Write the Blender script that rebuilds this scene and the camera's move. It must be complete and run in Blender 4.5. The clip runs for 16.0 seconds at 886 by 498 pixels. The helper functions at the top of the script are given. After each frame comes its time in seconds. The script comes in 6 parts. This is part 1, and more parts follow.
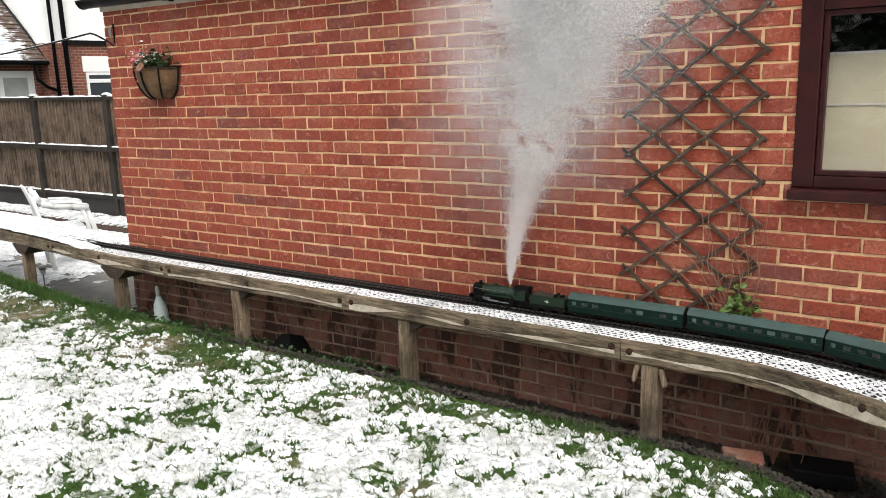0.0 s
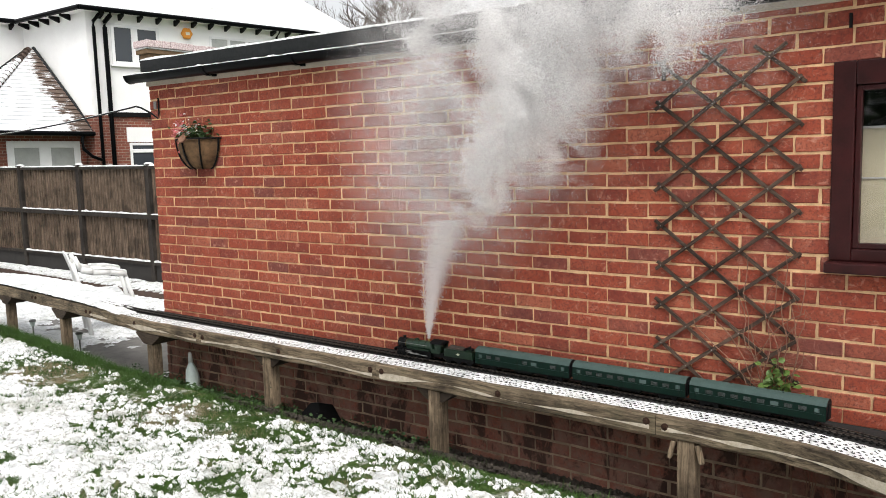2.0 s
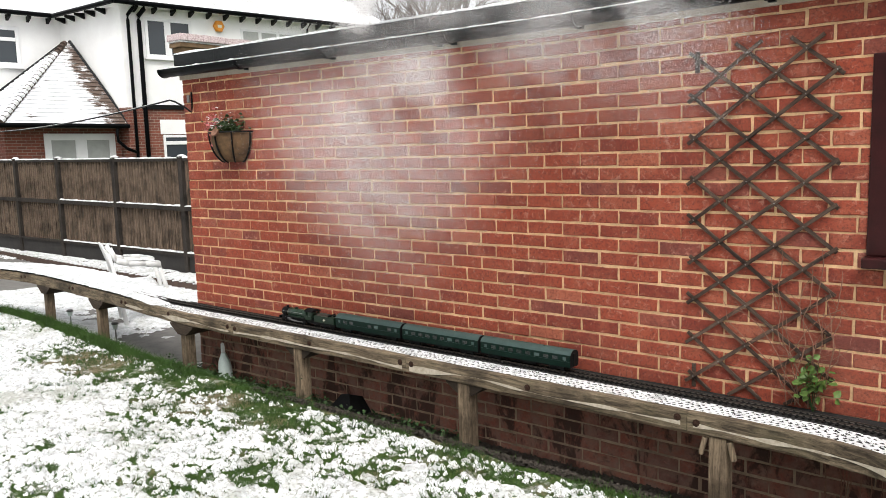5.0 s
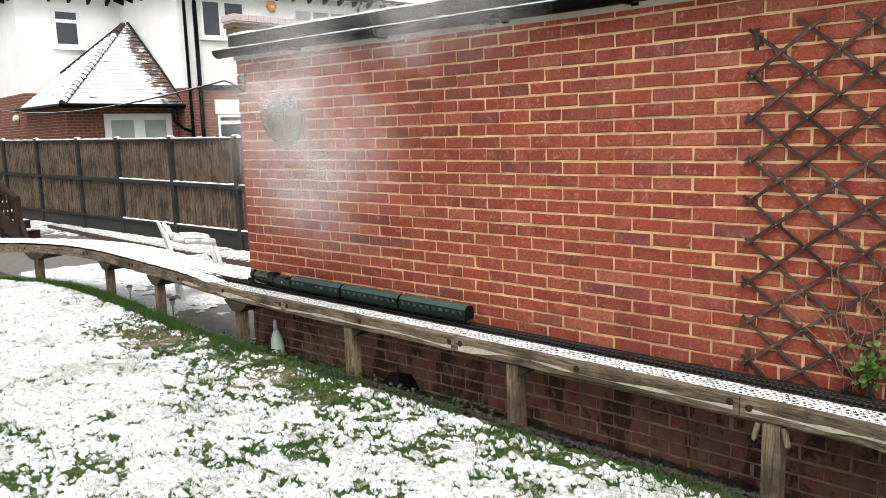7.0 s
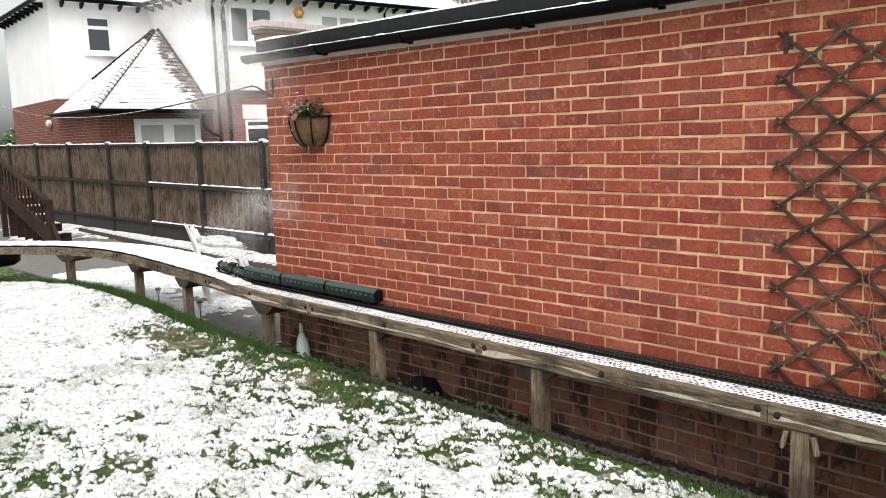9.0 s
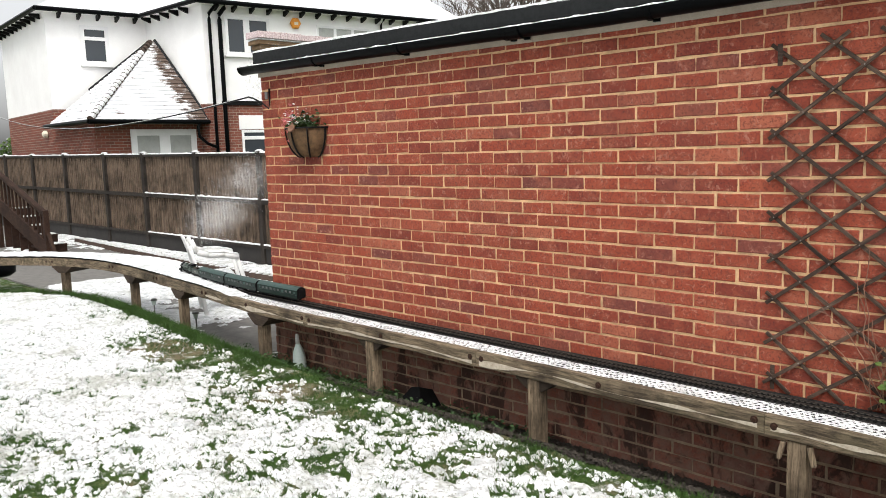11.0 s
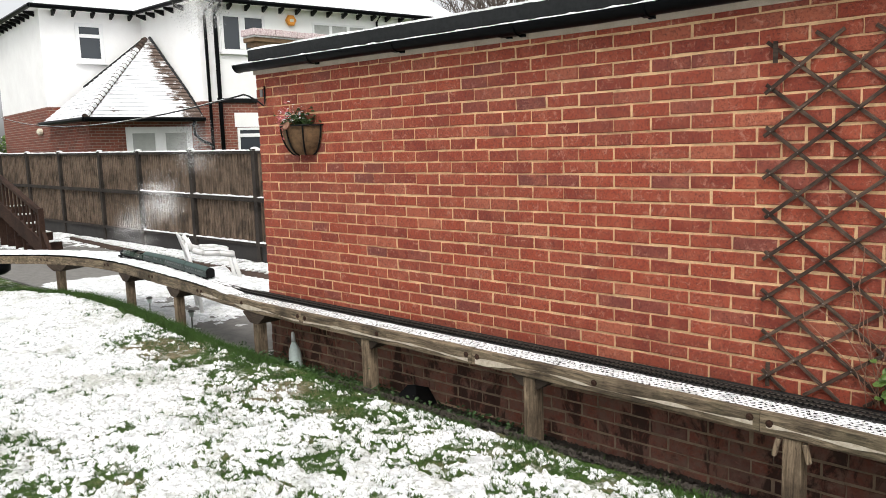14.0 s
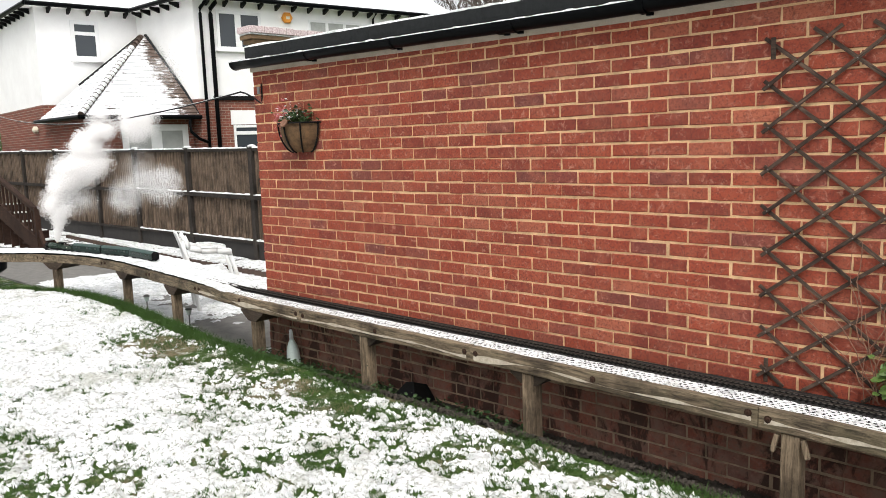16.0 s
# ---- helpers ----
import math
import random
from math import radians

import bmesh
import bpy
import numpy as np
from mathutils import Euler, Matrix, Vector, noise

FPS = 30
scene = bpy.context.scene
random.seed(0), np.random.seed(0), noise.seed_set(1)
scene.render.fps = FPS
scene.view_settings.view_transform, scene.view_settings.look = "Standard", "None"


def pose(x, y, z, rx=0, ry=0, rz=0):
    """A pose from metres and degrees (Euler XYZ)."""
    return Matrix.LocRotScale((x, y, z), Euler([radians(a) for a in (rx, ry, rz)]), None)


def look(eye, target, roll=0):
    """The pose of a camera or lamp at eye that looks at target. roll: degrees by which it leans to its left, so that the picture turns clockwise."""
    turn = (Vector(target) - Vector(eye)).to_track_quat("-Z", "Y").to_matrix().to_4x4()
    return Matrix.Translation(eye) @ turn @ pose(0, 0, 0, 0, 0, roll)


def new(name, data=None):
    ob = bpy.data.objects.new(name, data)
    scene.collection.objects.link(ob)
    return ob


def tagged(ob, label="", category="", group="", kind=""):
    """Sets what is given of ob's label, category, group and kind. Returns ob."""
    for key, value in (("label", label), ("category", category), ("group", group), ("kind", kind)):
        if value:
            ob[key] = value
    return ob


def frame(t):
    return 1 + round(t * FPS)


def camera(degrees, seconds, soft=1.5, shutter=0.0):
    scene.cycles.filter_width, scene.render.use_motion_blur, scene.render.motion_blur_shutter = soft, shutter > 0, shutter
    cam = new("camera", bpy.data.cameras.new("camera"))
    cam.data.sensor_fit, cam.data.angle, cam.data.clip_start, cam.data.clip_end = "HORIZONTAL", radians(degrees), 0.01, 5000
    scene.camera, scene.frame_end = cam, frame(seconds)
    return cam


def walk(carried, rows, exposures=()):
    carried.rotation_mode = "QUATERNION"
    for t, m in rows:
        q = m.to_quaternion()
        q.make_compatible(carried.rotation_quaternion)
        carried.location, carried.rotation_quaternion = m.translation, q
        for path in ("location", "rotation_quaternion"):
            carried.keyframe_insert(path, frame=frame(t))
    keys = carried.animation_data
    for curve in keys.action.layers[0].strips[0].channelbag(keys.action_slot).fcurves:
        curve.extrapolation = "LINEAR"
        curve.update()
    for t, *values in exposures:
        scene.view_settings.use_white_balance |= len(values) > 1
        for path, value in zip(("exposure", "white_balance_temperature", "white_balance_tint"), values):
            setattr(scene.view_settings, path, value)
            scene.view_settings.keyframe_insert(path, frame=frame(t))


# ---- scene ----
cam = camera(59.6, 16.0, 0.9)
PATH = [
    (0, (5.802, -3.692, 1.84), (4.671, -2.092, 1.437), -1.8),
    (0.5, (5.802, -3.704, 1.843), (4.645, -2.108, 1.507), -1.7),
    (1, (5.8, -3.707, 1.844), (4.614, -2.118, 1.586), -1.6),
    (1.5, (5.802, -3.704, 1.846), (4.6, -2.121, 1.628), -1.6),
    (2, (5.804, -3.699, 1.848), (4.596, -2.121, 1.622), -1.6),
    (2.5, (5.803, -3.7, 1.849), (4.592, -2.126, 1.605), -1.6),
    (3, (5.802, -3.7, 1.849), (4.588, -2.13, 1.602), -1.6),
    (5.5, (5.802, -3.703, 1.865), (4.516, -2.193, 1.612), -1.8),
    (6, (5.806, -3.704, 1.866), (4.497, -2.215, 1.601), -1.9),
    (6.5, (5.804, -3.703, 1.868), (4.471, -2.24, 1.583), -1.9),
    (7, (5.803, -3.705, 1.868), (4.445, -2.267, 1.572), -1.8),
    (7.5, (5.805, -3.709, 1.867), (4.424, -2.295, 1.561), -1.8),
    (8, (5.807, -3.711, 1.866), (4.408, -2.314, 1.562), -1.7),
    (8.5, (5.806, -3.71, 1.865), (4.399, -2.319, 1.574), -1.7),
    (9, (5.807, -3.71, 1.865), (4.402, -2.315, 1.583), -1.8),
    (11.5, (5.809, -3.713, 1.872), (4.409, -2.307, 1.621), -1.8),
    (12, (5.806, -3.713, 1.872), (4.407, -2.305, 1.626), -1.8),
    (12.5, (5.806, -3.713, 1.872), (4.409, -2.303, 1.628), -1.8),
    (13, (5.806, -3.711, 1.874), (4.412, -2.3, 1.623), -1.9),
    (13.5, (5.809, -3.71, 1.875), (4.416, -2.299, 1.616), -1.9),
    (14, (5.808, -3.705, 1.874), (4.415, -2.295, 1.61), -1.9),
    (14.5, (5.808, -3.705, 1.874), (4.415, -2.295, 1.606), -1.9),
    (15, (5.809, -3.706, 1.874), (4.417, -2.295, 1.603), -1.9),
    (15.5, (5.808, -3.708, 1.873), (4.417, -2.296, 1.6), -1.9),
    (16, (5.801, -3.712, 1.872), (4.414, -2.296, 1.601), -2.0),
]
walk(cam, [(t, look(eye, target, roll)) for t, eye, target, roll in PATH])

# ---------- world, sun, exposure ----------
scene.view_settings.exposure = 0.55
world = bpy.data.worlds.new("overcast_sky")
scene.world = world
world.use_nodes = True
wt = world.node_tree
sky = wt.nodes.new("ShaderNodeTexSky")
sky.sky_type = "NISHITA"
sky.sun_disc = False
sky.sun_elevation = radians(56)
sky.sun_rotation = radians(131.6)
sky.air_density, sky.dust_density, sky.ozone_density = 1.0, 4.0, 1.0
grey = wt.nodes.new("ShaderNodeHueSaturation")
grey.inputs["Saturation"].default_value = 0.12
wt.links.new(sky.outputs[0], grey.inputs["Color"])
back = wt.nodes["Background"]
wt.links.new(grey.outputs[0], back.inputs[0])
back.inputs[1].default_value = 0.15
sun = new("sun", bpy.data.lights.new("sun", "SUN"))
sun.data.energy, sun.data.angle, sun.data.color = 1.25, radians(30), (1.0, 0.96, 0.9)
sun.matrix_world = look((4.5, -4, 9), (0, 0, 0))


# ---------- material helpers ----------
def mat(name, rough=0.7, metal=0.0, spec=0.5):
    m = bpy.data.materials.new(name)
    m.use_nodes = True
    b = m.node_tree.nodes["Principled BSDF"]
    b.inputs["Roughness"].default_value = rough
    b.inputs["Metallic"].default_value = metal
    b.inputs["Specular IOR Level"].default_value = spec
    return m, m.node_tree, b


def tex_noise(nt, scale, detail=4.0, rough=0.55, vec=None, dist=0.0):
    n = nt.nodes.new("ShaderNodeTexNoise")
    n.inputs["Scale"].default_value = scale
    n.inputs["Detail"].default_value = detail
    n.inputs["Roughness"].default_value = rough
    n.inputs["Distortion"].default_value = dist
    if vec is not None:
        nt.links.new(vec, n.inputs["Vector"])
    return n.outputs["Fac"]


def coords(nt, kind="Object", scale=(1, 1, 1)):
    tc = nt.nodes.new("ShaderNodeTexCoord")
    mp = nt.nodes.new("ShaderNodeMapping")
    mp.inputs["Scale"].default_value = scale
    nt.links.new(tc.outputs[kind], mp.inputs["Vector"])
    return mp.outputs[0]


def world_coords(nt, scale=(1, 1, 1)):
    g = nt.nodes.new("ShaderNodeNewGeometry")
    mp = nt.nodes.new("ShaderNodeMapping")
    mp.inputs["Scale"].default_value = scale
    nt.links.new(g.outputs["Position"], mp.inputs["Vector"])
    return mp.outputs[0]


def ramp(nt, fac, stops):
    r = nt.nodes.new("ShaderNodeValToRGB")
    e = r.color_ramp.elements
    while len(e) < len(stops):
        e.new(0.5)
    for el, (p, c) in zip(e, stops):
        el.position = p
        el.color = (*c, 1) if len(c) == 3 else c
    nt.links.new(fac, r.inputs[0])
    return r.outputs[0]


def grey_ramp(nt, fac, a, b, va=0.0, vb=1.0):
    return ramp(nt, fac, [(a, (va, va, va)), (b, (vb, vb, vb))])


def mix(nt, fac, a, b, mode="MIX"):
    m = nt.nodes.new("ShaderNodeMix")
    m.data_type, m.blend_type = "RGBA", mode
    for key, v in (("Factor", fac), ("A", a), ("B", b)):
        s = [i for i in m.inputs if i.name == key and i.enabled][0]
        if isinstance(v, (int, float)):
            s.default_value = v
        elif isinstance(v, tuple):
            s.default_value = (*v, 1)
        else:
            nt.links.new(v, s)
    return [o for o in m.outputs if o.enabled][0]


def bump(nt, bsdf, height, strength=0.4, dist=0.004):
    b = nt.nodes.new("ShaderNodeBump")
    b.inputs["Strength"].default_value = strength
    b.inputs["Distance"].default_value = dist
    nt.links.new(height, b.inputs["Height"])
    nt.links.new(b.outputs[0], bsdf.inputs["Normal"])


def plain(name, col, col2=None, scale=30, rough=0.6, metal=0.0, bumps=0.15, spec=0.3, fine=180, mottle=0.25):
    """A surface of one colour with mottling at two sizes and a fine relief."""
    m, nt, b = mat(name, rough, metal, spec)
    v = world_coords(nt)
    col2 = col2 or tuple(c * 0.72 for c in col)
    f = tex_noise(nt, scale, 6, 0.65, v)
    c = ramp(nt, f, [(0.32, col2), (0.62, col)])
    g = tex_noise(nt, fine, 3, 0.6, v)
    c = mix(nt, mottle, c, ramp(nt, g, [(0.35, tuple(x * 0.6 for x in col)), (0.7, tuple(min(1, x * 1.25) for x in col))]))
    nt.links.new(c, b.inputs["Base Color"])
    bump(nt, b, g, bumps, 0.002)
    return m


def brick_mat(name, per_object, damp=False):
    m, nt, b = mat(name, 0.85, 0, 0.25)
    v = world_coords(nt)
    if per_object:
        rnd = nt.nodes.new("ShaderNodeObjectInfo").outputs["Random"]
    else:
        rnd = nt.nodes.new("ShaderNodeNewGeometry").outputs["Random Per Island"]
    base = ramp(nt, rnd, [(0.0, (0.22, 0.045, 0.029)), (0.2, (0.28, 0.056, 0.032)), (0.55, (0.34, 0.070, 0.037)),
                          (0.80, (0.30, 0.064, 0.036)), (0.88, (0.42, 0.125, 0.072)), (0.95, (0.23, 0.060, 0.044)), (1.0, (0.185, 0.054, 0.043))])
    big = tex_noise(nt, 5.5, 5, 0.6, v)
    base = mix(nt, grey_ramp(nt, big, 0.48, 0.71, 0, 0.65), base, (0.45, 0.140, 0.080))
    fine = tex_noise(nt, 85, 7, 0.75, v)
    base = mix(nt, grey_ramp(nt, fine, 0.34, 0.52, 0.85, 0.0), base, (0.10, 0.030, 0.024))
    chalk = tex_noise(nt, 26, 6, 0.75, v, 0.8)
    base = mix(nt, grey_ramp(nt, chalk, 0.55, 0.68, 0, 0.62), base, (0.56, 0.28, 0.20))
    bloom = tex_noise(nt, 9, 6, 0.75, v, 1.0)
    base = mix(nt, grey_ramp(nt, bloom, 0.60, 0.76, 0, 0.45), base, (0.62, 0.36, 0.28))
    pits = tex_noise(nt, 160, 3, 0.6, v)
    base = mix(nt, grey_ramp(nt, pits, 0.30, 0.38, 0.8, 0.0), base, (0.05, 0.022, 0.02))
    wear = tex_noise(nt, 1.7, 3, 0.5, v)
    base = mix(nt, grey_ramp(nt, wear, 0.50, 0.72, 0, 0.35), base, (0.16, 0.060, 0.045))
    if damp:
        dust = tex_noise(nt, 11, 6, 0.7, v)
        base = mix(nt, grey_ramp(nt, dust, 0.38, 0.62, 0.35, 0.85), base, (0.235, 0.150, 0.112))
        soak = tex_noise(nt, 3.2, 7, 0.72, world_coords(nt, (1.6, 1.0, 0.75)), 0.5)
        base = mix(nt, grey_ramp(nt, soak, 0.50, 0.565, 0.0, 0.85), base, (0.050, 0.028, 0.022))
    nt.links.new(base, b.inputs["Base Color"])
    bump(nt, b, fine, 0.9, 0.007)
    return m


def wood_mat(name, dark, light, axis="X", scale=1.0, rough=0.8, green=0.0):
    """Weathered timber; the grain runs along one axis of the object."""
    m, nt, b = mat(name, rough, 0, 0.2)
    s = {"X": (1.2, 14, 14), "Y": (14, 1.2, 14), "Z": (14, 14, 1.2)}[axis]
    v = coords(nt, "Object", tuple(k * scale for k in s))
    tc = nt.nodes.new("ShaderNodeObjectInfo")
    add = nt.nodes.new("ShaderNodeVectorMath")
    nt.links.new(v, add.inputs[0])
    nt.links.new(tc.outputs["Random"], add.inputs[1])
    vv = add.outputs[0]
    g = tex_noise(nt, 3.0, 8, 0.7, vv, 0.8)
    c = ramp(nt, g, [(0.30, dark), (0.50, tuple((a + q) / 2 for a, q in zip(dark, light))), (0.68, light)])
    fibre = tex_noise(nt, 7.0, 8, 0.8, vv, 1.2)
    c = mix(nt, grey_ramp(nt, fibre, 0.36, 0.50, 0.8, 0.0), c, tuple(k * 0.6 for k in dark))
    st = tex_noise(nt, 2.6, 6, 0.65, world_coords(nt))
    c = mix(nt, grey_ramp(nt, st, 0.46, 0.62, 0, 0.65), c, tuple(k * 0.6 for k in dark))
    if green:
        gr = tex_noise(nt, 6, 4, 0.6, world_coords(nt))
        c = mix(nt, grey_ramp(nt, gr, 0.5, 0.75, 0, green), c, (0.09, 0.10, 0.045))
    nt.links.new(c, b.inputs["Base Color"])
    f = tex_noise(nt, 9.0, 6, 0.7, vv, 0.4)
    bump(nt, b, f, 0.6, 0.004)
    return m


def snow_mat(name, slush_shade=0.12):
    m, nt, b = mat(name, 0.65, 0, 0.3)
    v = world_coords(nt)
    f = tex_noise(nt, 9, 6, 0.65, v)
    c = ramp(nt, f, [(0.34, (0.50, 0.52, 0.53)), (0.54, (0.86, 0.87, 0.88))])
    # grey slush and specks, with shading of the snow's hollows in the colour
    slush = tex_noise(nt, 2.1, 6, 0.7, v)
    c = mix(nt, grey_ramp(nt, slush, 0.50, 0.66, 0, slush_shade * 5), c, (0.44, 0.45, 0.41))
    d = tex_noise(nt, 34, 6, 0.8, v)
    c = mix(nt, grey_ramp(nt, d, 0.38, 0.49, slush_shade * 6, 0.0), c, (0.26, 0.27, 0.23))
    nt.links.new(c, b.inputs["Base Color"])
    b.inputs["Subsurface Weight"].default_value = 0.0
    g = tex_noise(nt, 140, 5, 0.8, v)
    bump(nt, b, g, 0.5, 0.006)
    return m


def ground_mat():
    m, nt, b = mat("lawn_soil_and_turf", 0.95, 0, 0.2)
    v = world_coords(nt)
    f = tex_noise(nt, 3.0, 6, 0.6, v)
    g = tex_noise(nt, 55, 5, 0.7, v)
    turf = ramp(nt, g, [(0.28, (0.014, 0.030, 0.006)), (0.5, (0.040, 0.078, 0.014)), (0.72, (0.085, 0.125, 0.030))])
    mud = ramp(nt, g, [(0.3, (0.10, 0.075, 0.045)), (0.7, (0.26, 0.21, 0.13))])
    c = mix(nt, grey_ramp(nt, f, 0.52, 0.66, 0, 0.7), turf, mud)
    for px, py, r in ((-0.5, -0.80, 0.62), (1.35, -0.85, 0.4)):
        dist = nt.nodes.new("ShaderNodeVectorMath")
        dist.operation = "DISTANCE"
        nt.links.new(v, dist.inputs[0])
        dist.inputs[1].default_value = (px, py, 0.22)
        near = mix(nt, 0.35, grey_ramp(nt, dist.outputs["Value"], r * 0.4, r, 1, 0), f)
        c = mix(nt, grey_ramp(nt, near, 0.42, 0.62, 0, 0.85), c, mud)
    s = tex_noise(nt, 11, 6, 0.7, v)
    c = mix(nt, grey_ramp(nt, s, 0.52, 0.64, 0, 0.7), c, (0.50, 0.51, 0.47))
    nt.links.new(c, b.inputs["Base Color"])
    bump(nt, b, g, 0.8, 0.015)
    return m


def patchy_snow_mat():
    """Thin snow with turf showing through, for the lawn further off."""
    m, nt, b = mat("patchy_snow_over_turf", 0.75, 0, 0.25)
    v = world_coords(nt)
    f = mix(nt, 0.55, tex_noise(nt, 8, 5, 0.65, v), tex_noise(nt, 26, 5, 0.75, v))
    g = tex_noise(nt, 60, 5, 0.7, v)
    turf = ramp(nt, g, [(0.3, (0.016, 0.034, 0.007)), (0.7, (0.075, 0.115, 0.028))])
    white = ramp(nt, g, [(0.3, (0.62, 0.64, 0.64)), (0.6, (0.86, 0.87, 0.88))])
    nt.links.new(mix(nt, grey_ramp(nt, f, 0.455, 0.485, 0, 1), turf, white), b.inputs["Base Color"])
    bump(nt, b, f, 0.5, 0.02)
    return m


def window_glass(name, col=(0.02, 0.025, 0.03), rough=0.03):
    m, nt, b = mat(name, rough, 0, 0.7)
    b.inputs["Base Color"].default_value = (*col, 1)
    return m


MAT = {}
MAT["brick_part"] = brick_mat("red_clay_brick", True)
MAT["brick"] = brick_mat("red_clay_brick_joined", False)
MAT["damp_brick"] = brick_mat("damp_stained_brick_joined", False, True)
MAT["damp_part"] = brick_mat("damp_stained_brick", True, True)
# plinth mortar: stained, and its colour darkened for the trestle's shade
MAT["shaded_mortar"] = plain("stained_shaded_mortar", (0.46, 0.33, 0.22), (0.10, 0.070, 0.052), 6, 0.9, bumps=0.6, spec=0.2)
MAT["mortar"] = plain("buff_mortar", (0.78, 0.52, 0.29), (0.36, 0.225, 0.13), 9, 0.95, bumps=0.6, spec=0.15)
MAT["beam"] = wood_mat("weathered_sleeper_board", (0.022, 0.016, 0.011), (0.31, 0.24, 0.16), "X", 1.0, green=0.2)
MAT["bark"] = plain("pale_sapwood", (0.58, 0.52, 0.42), (0.30, 0.24, 0.17), 22, 0.85, bumps=0.4)
MAT["post"] = wood_mat("weathered_post", (0.045, 0.032, 0.021), (0.36, 0.27, 0.18), "Z", 1.0)
MAT["corbel"] = wood_mat("dark_bracket_timber", (0.03, 0.022, 0.017), (0.09, 0.065, 0.045), "X", 1.0)
MAT["deck"] = plain("black_roofing_felt", (0.020, 0.019, 0.018), (0.010, 0.010, 0.010), 40, 0.9, bumps=0.6, fine=300)
MAT["snow"] = snow_mat("fresh_snow")
MAT["lawn_snow"] = snow_mat("melting_lawn_snow", 0.20)
MAT["patchy_snow"] = patchy_snow_mat()
MAT["snow_dirty"] = snow_mat("trodden_snow", 0.09)
MAT["ground"] = ground_mat()
MAT["patio"] = plain("wet_grey_paving", (0.20, 0.19, 0.175), (0.11, 0.105, 0.10), 8, 0.55, bumps=0.3)
MAT["soil"] = plain("dark_bark_mulch", (0.055, 0.045, 0.036), (0.02, 0.017, 0.014), 35, 0.95, bumps=0.8)
MAT["track"] = plain("black_plastic_sleeper", (0.010, 0.0095, 0.009), (0.006, 0.006, 0.006), 60, 0.75, spec=0.12)
MAT["rail"] = plain("tarnished_rail", (0.16, 0.14, 0.12), (0.06, 0.05, 0.045), 60, 0.45, 0.8)
MAT["loco"] = plain("dark_green_enamel", (0.010, 0.026, 0.014), (0.006, 0.016, 0.009), 20, 0.30, bumps=0.03, spec=0.25)
MAT["boiler"] = plain("polished_green_boiler", (0.017, 0.042, 0.023), (0.011, 0.028, 0.016), 20, 0.28, bumps=0.02, spec=0.5)
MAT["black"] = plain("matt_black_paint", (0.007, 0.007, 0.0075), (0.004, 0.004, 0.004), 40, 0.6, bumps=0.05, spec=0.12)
MAT["coach"] = plain("malachite_green_paint", (0.003, 0.0155, 0.0105), (0.002, 0.011, 0.0075), 16, 0.3, bumps=0.03, spec=0.12)
MAT["coach_roof"] = plain("grey_green_roof_paint", (0.052, 0.085, 0.078), (0.038, 0.064, 0.058), 16, 0.6, bumps=0.05)
MAT["coach_pane"] = window_glass("carriage_pane", (0.05, 0.085, 0.078), 0.15)
MAT["dark_pane"] = window_glass("dark_carriage_pane", (0.006, 0.013, 0.011), 0.2)
MAT["brass"] = plain("dull_brass", (0.45, 0.33, 0.13), (0.3, 0.2, 0.08), 50, 0.35, 0.9)
MAT["cream"] = plain("cream_transfer", (0.70, 0.66, 0.52), (0.55, 0.5, 0.4), 200, 0.6)
MAT["steel"] = plain("bright_steel", (0.45, 0.45, 0.44), (0.3, 0.3, 0.3), 60, 0.35, 1.0)
MAT["rust"] = plain("rusty_bolt", (0.055, 0.026, 0.016), (0.02, 0.012, 0.009), 90, 0.8, 0.4)
MAT["trellis"] = wood_mat("stained_trellis_slat", (0.017, 0.011, 0.009), (0.165, 0.11, 0.08), "X", 2.0)
MAT["nail"] = plain("galvanised_nail", (0.30, 0.30, 0.29), None, 100, 0.4, 0.6)
MAT["maroon"] = plain("dark_maroon_stain", (0.040, 0.0085, 0.0085), (0.014, 0.0045, 0.0045), 9, 0.38, bumps=0.15, spec=0.22)
MAT["blind"] = plain("cream_blind", (0.80, 0.73, 0.54), (0.72, 0.65, 0.47), 3, 0.8, bumps=0.02)
MAT["gutter"] = plain("black_plastic_gutter", (0.004, 0.0045, 0.005), (0.002, 0.0025, 0.003), 20, 0.3, bumps=0.03, spec=0.04)
MAT["felt"] = plain("mineral_felt_edge", (0.021, 0.023, 0.024), (0.012, 0.013, 0.014), 30, 0.9, bumps=0.5, fine=350)
MAT["board"] = plain("faded_beige_board", (0.50, 0.44, 0.36), (0.38, 0.32, 0.25), 10, 0.75)
MAT["fence"] = wood_mat("weathered_fence_board", (0.022, 0.015, 0.010), (0.27, 0.195, 0.140), "Z", 0.8)
MAT["fence_post"] = wood_mat("dark_fence_post", (0.018, 0.015, 0.013), (0.060, 0.050, 0.042), "Z", 1.0)
MAT["gravel_board"] = plain("dark_gravel_board", (0.034, 0.031, 0.029), (0.02, 0.019, 0.018), 6, 0.85)
MAT["chair"] = plain("white_garden_plastic", (0.80, 0.80, 0.79), (0.70, 0.70, 0.68), 8, 0.4, bumps=0.03, mottle=0.06)
MAT["render"] = plain("white_painted_render", (0.90, 0.895, 0.885), (0.83, 0.82, 0.81), 1.2, 0.9, bumps=0.3, fine=60, mottle=0.06)
MAT["upvc"] = plain("white_window_plastic", (0.82, 0.82, 0.82), (0.76, 0.76, 0.76), 5, 0.35, bumps=0.02, mottle=0.06)
MAT["glass"] = window_glass("dark_window_glass", (0.035, 0.042, 0.05))
MAT["curtain"] = plain("pale_net_curtain", (0.42, 0.43, 0.41), (0.33, 0.34, 0.32), 4, 0.8)
